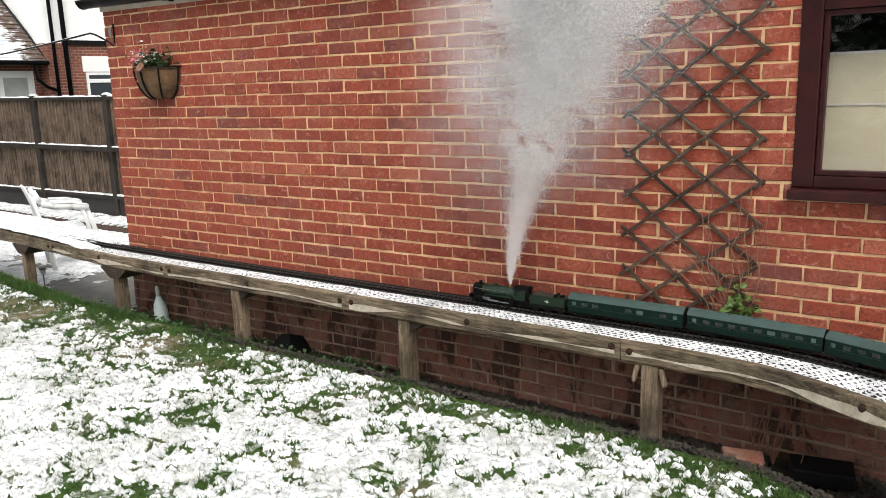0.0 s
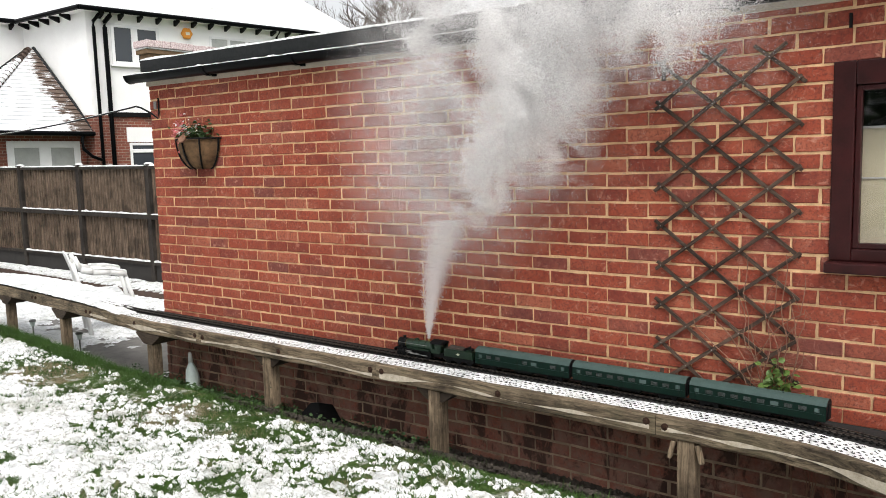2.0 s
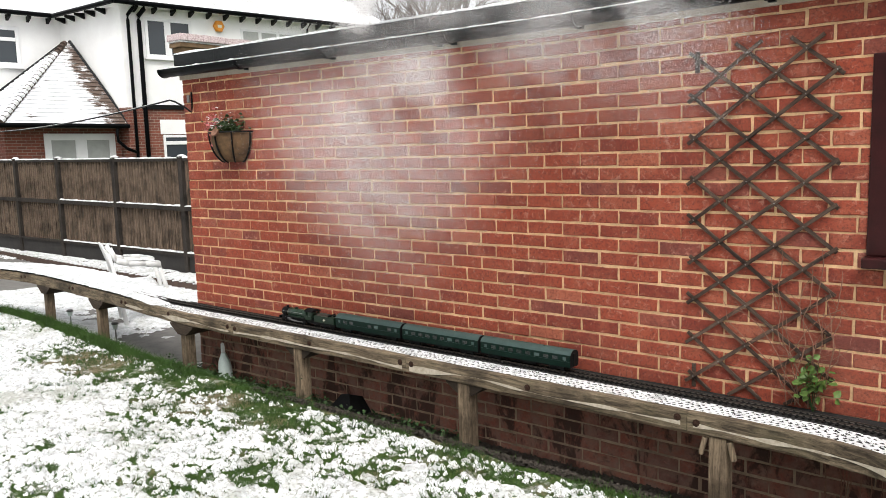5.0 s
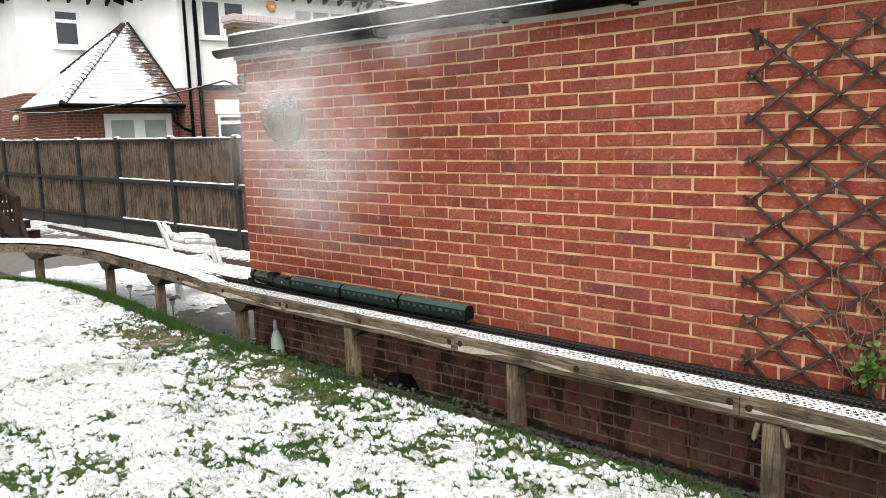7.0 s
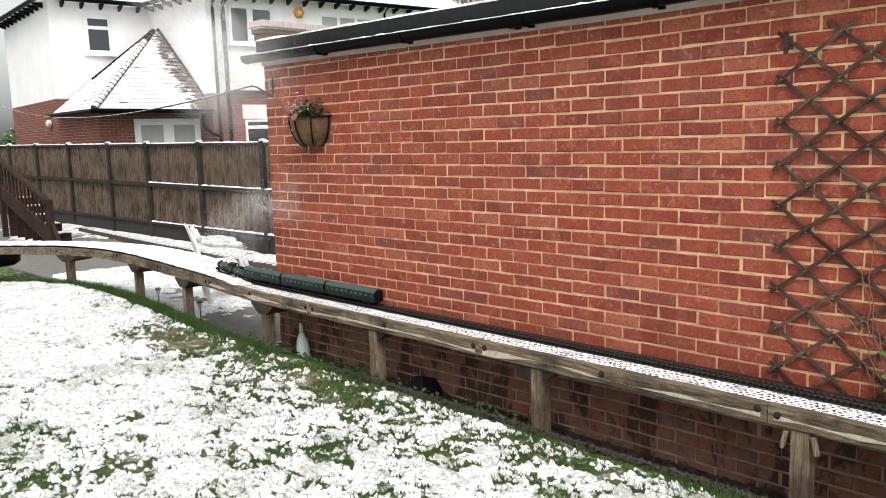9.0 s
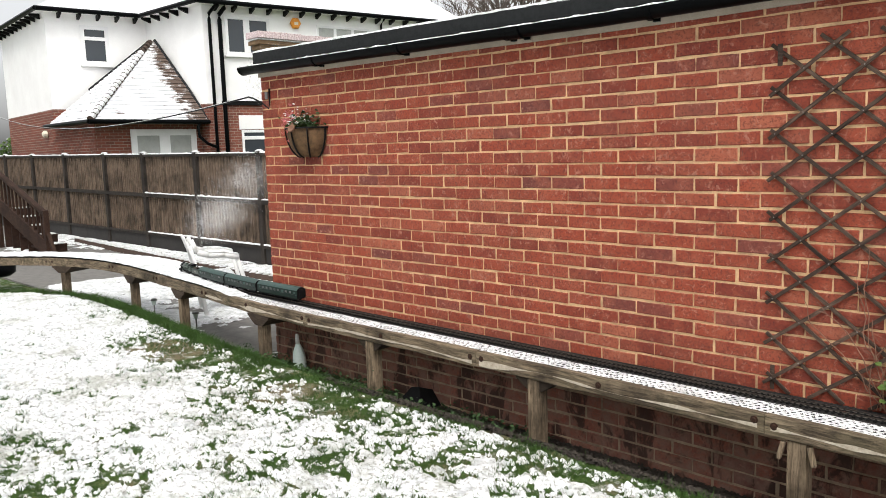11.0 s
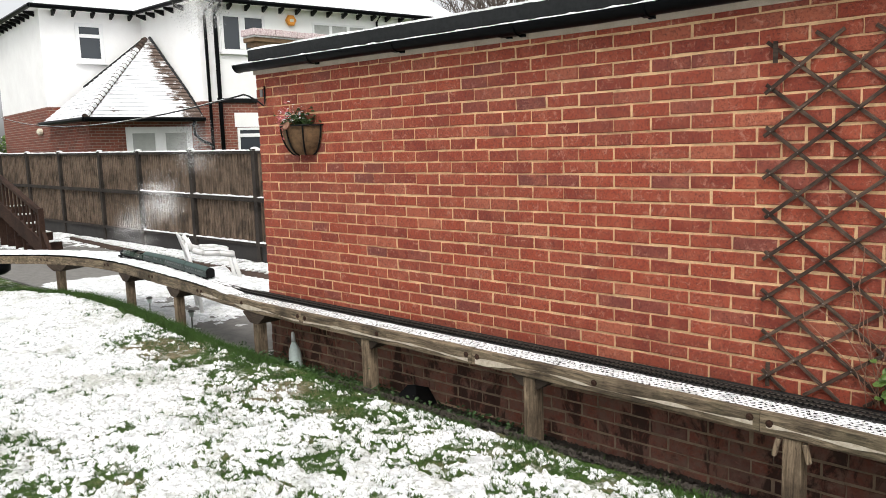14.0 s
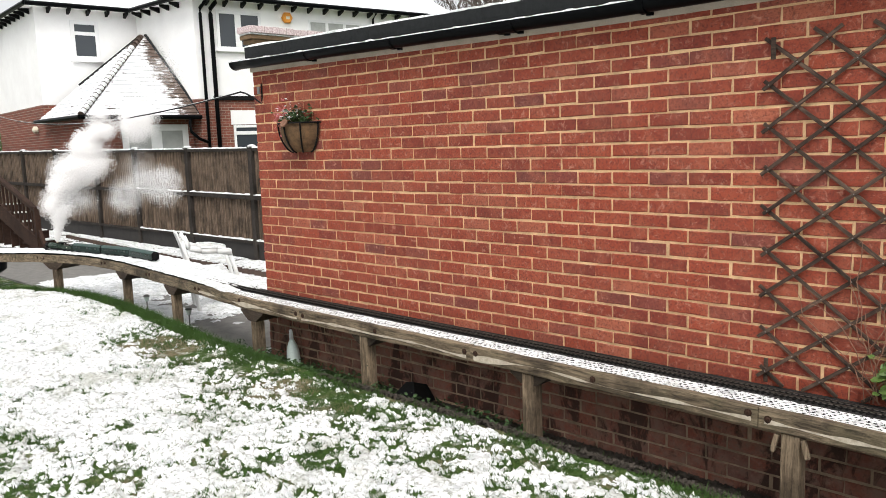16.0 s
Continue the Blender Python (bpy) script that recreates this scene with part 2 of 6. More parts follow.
MAT["tile"] = plain("dark_roof_tile", (0.085, 0.058, 0.045), (0.045, 0.033, 0.028), 9, 0.85)
MAT["stair"] = wood_mat("brown_stained_stair", (0.022, 0.011, 0.008), (0.062, 0.033, 0.022), "X", 1.0)
MAT["coir"] = plain("coir_basket_liner", (0.17, 0.10, 0.050), (0.045, 0.027, 0.015), 16, 0.95, bumps=0.9, fine=160)
MAT["leaf"] = plain("green_leaf", (0.105, 0.170, 0.036), (0.050, 0.095, 0.020), 25, 0.5, bumps=0.1)
MAT["leaf_dark"] = plain("dark_weed_leaf", (0.034, 0.070, 0.018), (0.017, 0.036, 0.010), 25, 0.6, bumps=0.1)
MAT["grass"] = plain("winter_grass", (0.048, 0.105, 0.016), (0.016, 0.038, 0.006), 7, 0.7, bumps=0.1)
MAT["petal"] = plain("faded_pink_petal", (0.62, 0.20, 0.20), (0.45, 0.12, 0.12), 60, 0.6)
MAT["twig"] = plain("dry_red_twig", (0.25, 0.13, 0.085), (0.14, 0.075, 0.05), 60, 0.85)
MAT["tree"] = plain("grey_brown_bark", (0.13, 0.105, 0.09), (0.08, 0.065, 0.055), 6, 0.9)
MAT["bottle"] = plain("frosted_pale_plastic", (0.62, 0.70, 0.66), (0.5, 0.6, 0.56), 12, 0.4)
MAT["orange"] = plain("orange_alarm_plastic", (0.75, 0.30, 0.04), (0.65, 0.25, 0.03), 10, 0.4)
MAT["ochre"] = plain("ochre_timber_trim", (0.24, 0.155, 0.085), (0.15, 0.095, 0.055), 10, 0.7)


def far_brick(name):
    m, nt, b = mat(name, 0.9, 0, 0.2)
    g = nt.nodes.new("ShaderNodeNewGeometry")
    sep = nt.nodes.new("ShaderNodeSeparateXYZ")
    nt.links.new(g.outputs["Position"], sep.inputs[0])
    add = nt.nodes.new("ShaderNodeMath")
    nt.links.new(sep.outputs[0], add.inputs[0])
    nt.links.new(sep.outputs[1], add.inputs[1])
    comb = nt.nodes.new("ShaderNodeCombineXYZ")
    nt.links.new(add.outputs[0], comb.inputs[0])
    nt.links.new(sep.outputs[2], comb.inputs[1])
    bt = nt.nodes.new("ShaderNodeTexBrick")
    nt.links.new(comb.outputs[0], bt.inputs["Vector"])
    bt.inputs["Scale"].default_value = 1.0
    bt.inputs["Brick Width"].default_value = 0.225
    bt.inputs["Row Height"].default_value = 0.075
    bt.inputs["Mortar Size"].default_value = 0.006
    bt.inputs["Color1"].default_value = (0.24, 0.075, 0.05, 1)
    bt.inputs["Color2"].default_value = (0.14, 0.055, 0.042, 1)
    bt.inputs["Mortar"].default_value = (0.33, 0.27, 0.22, 1)
    n = tex_noise(nt, 2.5, 4, 0.6, g.outputs["Position"])
    c = mix(nt, grey_ramp(nt, n, 0.4, 0.7, 0, 0.5), bt.outputs["Color"], (0.17, 0.07, 0.055))
    nt.links.new(c, b.inputs["Base Color"])
    bump(nt, b, bt.outputs["Fac"], -0.4, 0.006)
    return m


def snowy_tile():
    """Clay tiles under thin snow, bare towards one edge; streaks paint the courses' shadows."""
    m, nt, b = mat("snow_on_roof_tile", 0.75, 0, 0.3)
    v = world_coords(nt)
    n = tex_noise(nt, 2.6, 5, 0.6, v)
    fine = tex_noise(nt, 9, 5, 0.7, world_coords(nt, (1.0, 0.5, 3.5)))
    f = mix(nt, 0.55, n, fine)
    sep = nt.nodes.new("ShaderNodeSeparateXYZ")
    nt.links.new(v, sep.inputs[0])
    rng = nt.nodes.new("ShaderNodeMapRange")
    for key, val in (("From Min", 6.25), ("From Max", 7.05), ("To Min", 0.0), ("To Max", 0.21)):
        rng.inputs[key].default_value = val
    nt.links.new(sep.outputs[1], rng.inputs["Value"])
    sub = nt.nodes.new("ShaderNodeMath")
    sub.operation = "SUBTRACT"
    nt.links.new(f, sub.inputs[0])
    nt.links.new(rng.outputs[0], sub.inputs[1])
    f = sub.outputs[0]
    c = ramp(nt, f, [(0.36, (0.10, 0.07, 0.055)), (0.44, (0.82, 0.83, 0.85))])
    nt.links.new(c, b.inputs["Base Color"])
    bump(nt, b, fine, 0.4, 0.01)
    return m


MAT["red_snow"] = plain("snow_dusted_red_tile", (0.78, 0.68, 0.68), (0.16, 0.030, 0.026), 40, 0.85, bumps=0.4, fine=60)
MAT["far_brick"] = far_brick("weathered_house_brick")
MAT["snowy_tile"] = snowy_tile()


# ---------- mesh helpers ----------
class Mesh:
    """Gathers vertices and faces of one part."""

    def __init__(self):
        self.v, self.f = [], []

    def add(self, verts, faces, m=None):
        o = len(self.v)
        self.v += [tuple(m @ Vector(p)) if m is not None else tuple(p) for p in verts]
        self.f += [tuple(i + o for i in q) for q in faces]
        return self

    def box(self, x0, x1, y0, y1, z0, z1, m=None, bev=0.0):
        b = min(bev, (x1 - x0) / 3, (y1 - y0) / 3, (z1 - z0) / 3)
        if b <= 0:
            v = [(x, y, z) for z in (z0, z1) for y in (y0, y1) for x in (x0, x1)]
            f = [(0, 2, 3, 1), (4, 5, 7, 6), (0, 1, 5, 4), (2, 6, 7, 3), (0, 4, 6, 2), (1, 3, 7, 5)]
            return self.add(v, f, m)
        bm = bmesh.new()
        bmesh.ops.create_cube(bm, size=1)
        for q in bm.verts:
            q.co = Vector(((x0 + x1) / 2 + q.co.x * (x1 - x0), (y0 + y1) / 2 + q.co.y * (y1 - y0), (z0 + z1) / 2 + q.co.z * (z1 - z0)))
        bmesh.ops.bevel(bm, geom=bm.edges[:], offset=b, segments=2, affect="EDGES", profile=0.6)
        return self.take(bm, m)

    def take(self, bm, m=None):
        bm.verts.index_update()
        v = [q.co.copy() for q in bm.verts]
        f = [tuple(q.index for q in face.verts) for face in bm.faces]
        bm.free()
        return self.add(v, f, m)

    def tube(self, pts, rad, n=8, cap=True):
        """A round tube along points; rad is a number or one for each point."""
        pts = [Vector(p) for p in pts]
        rads = rad if isinstance(rad, (list, tuple)) else [rad] * len(pts)
        o = len(self.v)
        up = Vector((0, 0, 1))
        for i, p in enumerate(pts):
            d = (pts[min(i + 1, len(pts) - 1)] - pts[max(i - 1, 0)]).normalized()
            side = d.cross(up if abs(d.z) < 0.95 else Vector((1, 0, 0))).normalized()
            nor = side.cross(d)
            for k in range(n):
                a = 2 * math.pi * k / n
                self.v.append(tuple(p + (side * math.cos(a) + nor * math.sin(a)) * rads[i]))
        for i in range(len(pts) - 1):
            for k in range(n):
                a, b2 = o + i * n + k, o + i * n + (k + 1) % n
                self.f.append((a, b2, b2 + n, a + n))
        if cap:
            self.f.append(tuple(o + k for k in reversed(range(n))))
            self.f.append(tuple(o + (len(pts) - 1) * n + k for k in range(n)))
        return self

    def sweep(self, pts, profile, closed=True):
        """A profile of (offset, height) swept along plan points, offset to the left of the way."""
        o, n = len(self.v), len(profile)
        for i, p in enumerate(pts):
            a, b2 = pts[max(i - 1, 0)], pts[min(i + 1, len(pts) - 1)]
            dx, dy = b2[0] - a[0], b2[1] - a[1]
            ln = math.hypot(dx, dy)
            nx, ny = -dy / ln, dx / ln
            for q, h in profile:
                self.v.append((p[0] + nx * q, p[1] + ny * q, (p[2] if len(p) > 2 else 0) + h))
        m = n if closed else n - 1
        for i in range(len(pts) - 1):
            for k in range(m):
                a, b2 = o + i * n + k, o + i * n + (k + 1) % n
                self.f.append((a, a + n, b2 + n, b2))
        if closed:
            self.f.append(tuple(o + k for k in range(n)))
            self.f.append(tuple(o + (len(pts) - 1) * n + k for k in reversed(range(n))))
        return self

    def lathe(self, prof, n=20, m=None):
        """Profile of (radius, height) turned round z."""
        v, f = [], []
        for r, h in prof:
            for k in range(n):
                a = 2 * math.pi * k / n
                v.append((r * math.cos(a), r * math.sin(a), h))
        for i in range(len(prof) - 1):
            for k in range(n):
                a, b2 = i * n + k, i * n + (k + 1) % n
                f.append((a, b2, b2 + n, a + n))
        f.append(tuple(reversed(range(n))))
        f.append(tuple((len(prof) - 1) * n + k for k in range(n)))
        return self.add(v, f, m)

    def data(self, name, material, smooth=False):
        me = bpy.data.meshes.new(name)
        me.from_pydata(self.v, [], self.f)
        me.materials.append(material)
        if smooth:
            me.polygons.foreach_set("use_smooth", [True] * len(me.polygons))
        me.update()
        return me


def part(name, mesh, material, parent=None, label="", smooth=False):
    ob = new(name, mesh.data(name, material, smooth))
    if parent is not None:
        ob.parent = parent
    return tagged(ob, label)


def thing(name, label, category, m=None, group="", kind=""):
    e = new(name)
    e.empty_display_size = 0.1
    if m is not None:
        e.matrix_basis = m
    return tagged(e, label, category, group, kind)


def hashed(ix, iy, seed):
    n = (ix.astype(np.int64) * 374761393 + iy.astype(np.int64) * 668265263 + seed * 974711) & 0x7FFFFFFF
    n = ((n ^ (n >> 13)) * 1274126177) & 0x7FFFFFFF
    return ((n ^ (n >> 16)) & 0xFFFF) / 65535.0


def vnoise(x, y, seed=0):
    ix, iy = np.floor(x), np.floor(y)
    fx, fy = x - ix, y - iy
    fx, fy = fx * fx * (3 - 2 * fx), fy * fy * (3 - 2 * fy)
    a, b2 = hashed(ix, iy, seed), hashed(ix + 1, iy, seed)
    c, d = hashed(ix, iy + 1, seed), hashed(ix + 1, iy + 1, seed)
    return (a * (1 - fx) + b2 * fx) * (1 - fy) + (c * (1 - fx) + d * fx) * fy


def fbm(x, y, octaves=5, seed=0, gain=0.5):
    t, amp, tot = 0, 1.0, 0
    for o in range(octaves):
        t = t + amp * vnoise(x * 2 ** o + 17.3 * o, y * 2 ** o - 9.1 * o, seed + o)
        tot += amp
        amp *= gain
    return t / tot


def np_mesh(name, verts, faces, material, smooth=True):
    me = bpy.data.meshes.new(name)
    verts, faces = np.asarray(verts, np.float32), np.asarray(faces, np.int32)
    n = faces.shape[1]
    me.vertices.add(len(verts))
    me.vertices.foreach_set("co", verts.ravel())
    me.loops.add(faces.size)
    me.loops.foreach_set("vertex_index", faces.ravel())
    me.polygons.add(len(faces))
    me.polygons.foreach_set("loop_start", np.arange(0, faces.size, n, dtype=np.int32))
    me.polygons.foreach_set("loop_total", np.full(len(faces), n, np.int32))
    me.polygons.foreach_set("use_smooth", np.full(len(faces), smooth))
    me.materials.append(material)
    me.update(calc_edges=True)
    return me


def grid_faces(nx, ny):
    i, j = np.meshgrid(np.arange(nx - 1), np.arange(ny - 1), indexing="ij")
    a = (i * ny + j).ravel()
    return np.stack([a, a + ny, a + ny + 1, a + 1], 1)


def spline(points, n=12):
    """A smooth line through the points."""
    p = [Vector(q) for q in points]
    out = []
    for i in range(len(p) - 1):
        a, b2, c, d = p[max(i - 1, 0)], p[i], p[i + 1], p[min(i + 2, len(p) - 1)]
        for k in range(n):
            t = k / n
            out.append(0.5 * ((2 * b2) + (c - a) * t + (2 * a - 5 * b2 + 4 * c - d) * t * t + (3 * b2 - a - 3 * c + d) * t ** 3))
    out.append(p[-1])
    return out

# ---------- plan lines ----------
FRONT = spline([(6.6, -1.15, 0), (6.1, -0.86, 0), (5.58, -0.60, 0), (5.35, -0.49, 0), (5.1, -0.405, 0), (4.7, -0.37, 0), (3.5, -0.36, 0),
                (2.0, -0.36, 0), (0.5, -0.36, 0), (-0.18, -0.325, 0), (-0.8, -0.258, 0), (-1.9, -0.157, 0), (-3.1, -0.075, 0),
                (-3.9, -0.13, 0), (-4.57, -0.32, 0), (-5.14, -0.66, 0), (-5.75, -1.15, 0), (-6.2, -1.7, 0)], 14)
BACK = spline([(6.6, -0.62, 0), (6.3, -0.42, 0), (5.8, -0.17, 0), (5.4, -0.03, 0), (5.0, -0.006, 0), (3.5, -0.006, 0), (1.5, -0.006, 0),
               (0.0, -0.006, 0), (-0.3, 0.06, 0), (-0.5, 0.11, 0), (-1.15, 0.25, 0), (-1.95, 0.37, 0), (-2.76, 0.44, 0),
               (-3.6, 0.41, 0), (-4.5, 0.18, 0), (-5.36, -0.25, 0), (-5.8, -0.55, 0), (-6.5, -1.3, 0)], 14)
TRACK = spline([(6.6, -0.86, 0), (6.2, -0.56, 0), (5.8, -0.34, 0), (5.4, -0.20, 0), (5.1, -0.135, 0), (4.7, -0.112, 0), (3.5, -0.11, 0),
                (1.5, -0.11, 0), (0.0, -0.105, 0), (-0.5, -0.08, 0), (-1.1, -0.02, 0), (-2.06, 0.115, 0), (-2.6, 0.165, 0),
                (-3.2, 0.165, 0), (-3.75, 0.085, 0), (-4.4, -0.03, 0), (-5.0, -0.20, 0), (-5.6, -0.62, 0), (-6.3, -1.35, 0)], 16)
FX, FY = np.array([p.x for p in FRONT][::-1]), np.array([p.y for p in FRONT][::-1])
BX, BY = np.array([p.x for p in BACK][::-1]), np.array([p.y for p in BACK][::-1])
DECK_Z = 0.645
LAWN_Z = 0.225
EDGE = lambda x: np.interp(x, FX, FY)


def swell(x):
    """The old wall's courses fan out a little towards its corner."""
    return 0.055 * max(0.0, 1 - x / 3.5)


def wz(x, z):
    return 1.5 + (z - 1.5) * (1 + swell(x))


def ground_height(x, y):
    d = y - EDGE(x)
    t = np.clip((d + 0.10) / 0.30, 0, 1)
    t = t * t * (3 - 2 * t)
    low = np.where(x > -0.1, 0.062, -0.03)
    return LAWN_Z * (1 - t) + low * t


# ---------- ground ----------
def far_steps(a, b, n):
    return [a + (b - a) * (k / n) ** 2.5 for k in range(1, n + 1)]


def build_ground():
    xs = np.array(sorted(far_steps(-7, -400, 8) + list(np.arange(-7, 7.01, 0.07)) + far_steps(7, 400, 8)))
    ys = np.array(sorted(far_steps(-3.4, -400, 9) + list(np.arange(-3.4, 0.9, 0.035)) + far_steps(0.9, 400, 9)))
    X, Y = np.meshgrid(xs, ys, indexing="ij")
    Z = ground_height(X, Y) + (fbm(X * 5, Y * 5, 3, 5) - 0.5) * 0.02
    ob = new("ground", np_mesh("ground", np.stack([X, Y, Z], -1).reshape(-1, 3), grid_faces(len(xs), len(ys)), MAT["ground"]))
    tagged(ob, "lawn of wet winter turf with muddy patches", "lawn", kind="structure")

    # thin broken snow over the turf
    st = 0.0105
    xs, ys = np.arange(-6.6, 6.4, st), np.arange(-3.0, -0.02, st)
    X, Y = np.meshgrid(xs, ys, indexing="ij")
    wx = X + (fbm(X * 7, Y * 7, 3, 31) - 0.5) * 0.10
    wy = Y + (fbm(X * 7, Y * 7, 3, 41) - 0.5) * 0.10
    n = 0.20 * fbm(wx * 2.3, wy * 2.3, 4, 3) + 0.26 * fbm(wx * 8, wy * 10, 3, 11, 0.6) + 0.54 * fbm(wx * 26, wy * 40, 4, 13, 0.8)
    d = Y - EDGE(X)
    thr = 0.462 + 0.029 * np.clip((X + 0.5) / 3.5, 0, 1)
    thr = thr + 0.55 * np.clip((d + 0.17 + 0.08 * np.clip(-X / 0.8, 0, 1)) / 0.10, 0, 1)
    thr = thr + 0.11 * np.exp(-(((X + 0.5) / 0.75) ** 2 + ((Y + 0.80) / 0.22) ** 2))
    thr = thr + 0.05 * np.exp(-(((X - 1.35) / 0.6) ** 2 + ((Y + 0.85) / 0.25) ** 2))
    thr = thr - 0.052 * np.clip((0.3 - X) / 2.5, 0, 1)
    thr = thr + 0.075 * np.exp(-((d + 0.28) / 0.20) ** 2) * np.clip((X + 2.2) / 1.0, 0, 1) * np.clip((3.8 - X) / 2.0, 0.45, 1)
    thr = thr - 0.022 * np.clip((-d - 0.60) / 0.40, 0, 1)
    cov = n - thr
    lump = fbm(X * 22, Y * 22, 3, 23, 0.6)
    thick = np.clip(cov * 0.26, 0, 0.019) * (0.35 + 1.3 * lump) + np.where(cov > 0, 0.002 + 0.022 * np.clip(fbm(X * 42, Y * 42, 3, 29, 0.8) - 0.40, 0, 1), 0)
    Z = ground_height(X, Y) + (fbm(X * 5, Y * 5, 3, 5) - 0.5) * 0.02 + thick - 0.004
    near = (Y > -4.0 + 0.235 * (5.8 - X)) & (Y > -2.75 + 0.62 * (X - 2.55))
    good = (cov > 0) & near
    f = grid_faces(len(xs), len(ys))
    g = good.ravel()
    f = f[g[f].sum(1) >= 2]
    used = np.unique(f)
    remap = np.full(X.size, -1, np.int64)
    remap[used] = np.arange(len(used))
    V = np.stack([X, Y, Z], -1).reshape(-1, 3)[used]
    ob = new("snow_cover", np_mesh("snow_cover", V, remap[f], MAT["lawn_snow"]))
    tagged(ob, "thin patchy melting snow lying on the grass", "snow", kind="stuff")

    # unbroken snow further off
    xs = np.concatenate([np.arange(-30, -9, 0.8), np.arange(-9, 9, 0.17), np.arange(9.1, 30.1, 0.8)])
    ys = np.concatenate([np.arange(-30, -5, 0.8), np.arange(-5, 1, 0.17), np.arange(1.1, 20, 0.8)])
    X, Y = np.meshgrid(xs, ys, indexing="ij")
    Z = LAWN_Z + 0.012 + (fbm(X * 2, Y * 2, 3, 7) - 0.5) * 0.03
    near = (Y > -4.0 + 0.235 * (5.8 - X) + 0.06) & (Y > -2.72 + 0.62 * (X - 2.55)) & (X > -6.5) & (X < 6.3)
    f = grid_faces(len(xs), len(ys))
    keep = ~near.ravel() & ((Y < EDGE(X) - 0.25) | (X > 6.9)).ravel()
    f = f[keep[f].all(1)]
    ob = new("snow_field", np_mesh("snow_field", np.stack([X, Y, Z], -1).reshape(-1, 3), f, MAT["patchy_snow"]))
    tagged(ob, "snow over the rest of the lawn", "snow", kind="stuff")

    # blades of grass between the snow and along the edge
    rng = np.random.default_rng(4)
    count = 520000
    x, y = rng.uniform(-6.4, 6.2, count), rng.uniform(-2.9, 0.15, count)
    d = y - EDGE(x)
    ok = (y > -4.0 + 0.235 * (5.8 - x)) & (y > -2.7 + 0.62 * (x - 2.55)) & (d < 0.16)
    x, y, d = x[ok], y[ok], d[ok]
    ix, iy = np.clip(((x + 6.6) / st).astype(int), 0, cov.shape[0] - 1), np.clip(((y + 3.0) / st).astype(int), 0, cov.shape[1] - 1)
    c = cov[ix, iy]
    tuft = fbm(x * 6, y * 6, 3, 77)
    edge = (d > -0.27) & (d < 0.06)
    p = np.where(edge, 1.0, np.where(c < 0.004, 0.75, np.where(c < 0.03, 0.16, 0.025))) * np.where(tuft > 0.40, 1, 0.3)
    p = np.where(d > 0.06, 0.06, p)
    bare = np.clip((x - 1.3) / 0.8, 0, 1) * np.where(d > -0.13 + 0.10 * (tuft - 0.5), 1, 0)
    p = p * (1 - 0.93 * bare)
    p = p * np.where(np.hypot((x + 0.5) / 0.75, (y + 0.8) / 0.22) < 1, 0.45, 1)
    ok = rng.uniform(0, 1, len(x)) < p
    x, y, d, tuft = x[ok], y[ok], d[ok], tuft[ok]
    m = len(x)
    h = rng.uniform(0.012, 0.032, m) * (0.6 + tuft) + np.where((d > -0.22) & (d < 0.05), rng.uniform(0.0, 0.05, m), 0) * np.clip((1.2 - x) / 1.5, 0.15, 1)
    a, lean = rng.uniform(0, 2 * np.pi, m), rng.uniform(0.2, 1.3, m) * h
    b2 = rng.uniform(0, 2 * np.pi, m)
    w = rng.uniform(0.0016, 0.0034, m)
    z = ground_height(x, y) - 0.004
    p0 = np.stack([x - w * np.cos(a), y - w * np.sin(a), z], 1)
    p1 = np.stack([x + w * np.cos(a), y + w * np.sin(a), z], 1)
    p2 = np.stack([x + lean * np.cos(b2), y + lean * np.sin(b2), z + h], 1)
    V = np.stack([p0, p1, p2], 1).reshape(-1, 3)
    ob = new("grass", np_mesh("grass", V, np.arange(3 * m).reshape(-1, 3), MAT["grass"], False))
    tagged(ob, "short green grass blades poking through snow", "grass", kind="stuff")

    # mulch at the foot of the wall
    m = 34000
    x = rng.uniform(1.3, 6.2, m)
    y = EDGE(x) - 0.12 + (0.11 - EDGE(x)) * rng.uniform(0, 1, m) ** 0.9
    a = rng.uniform(0, np.pi, m)
    ln, w = rng.uniform(0.006, 0.022, m), rng.uniform(0.003, 0.008, m)
    z = ground_height(x, y) + rng.uniform(0.0, 0.012, m)
    ca, sa, t = np.cos(a), np.sin(a), rng.uniform(-0.012, 0.012, m)
    V = np.stack([np.stack([x + i * ln * ca - j * w * sa, y + i * ln * sa + j * w * ca, z + i * t], 1) for i, j in ((-1, -1), (1, -1), (1, 1), (-1, 1))], 1)
    ob = new("mulch", np_mesh("mulch", V.reshape(-1, 3), np.arange(4 * m).reshape(-1, 4), MAT["soil"], False))
    tagged(ob, "dark wet bark chips at the wall's foot", "mulch", kind="stuff")


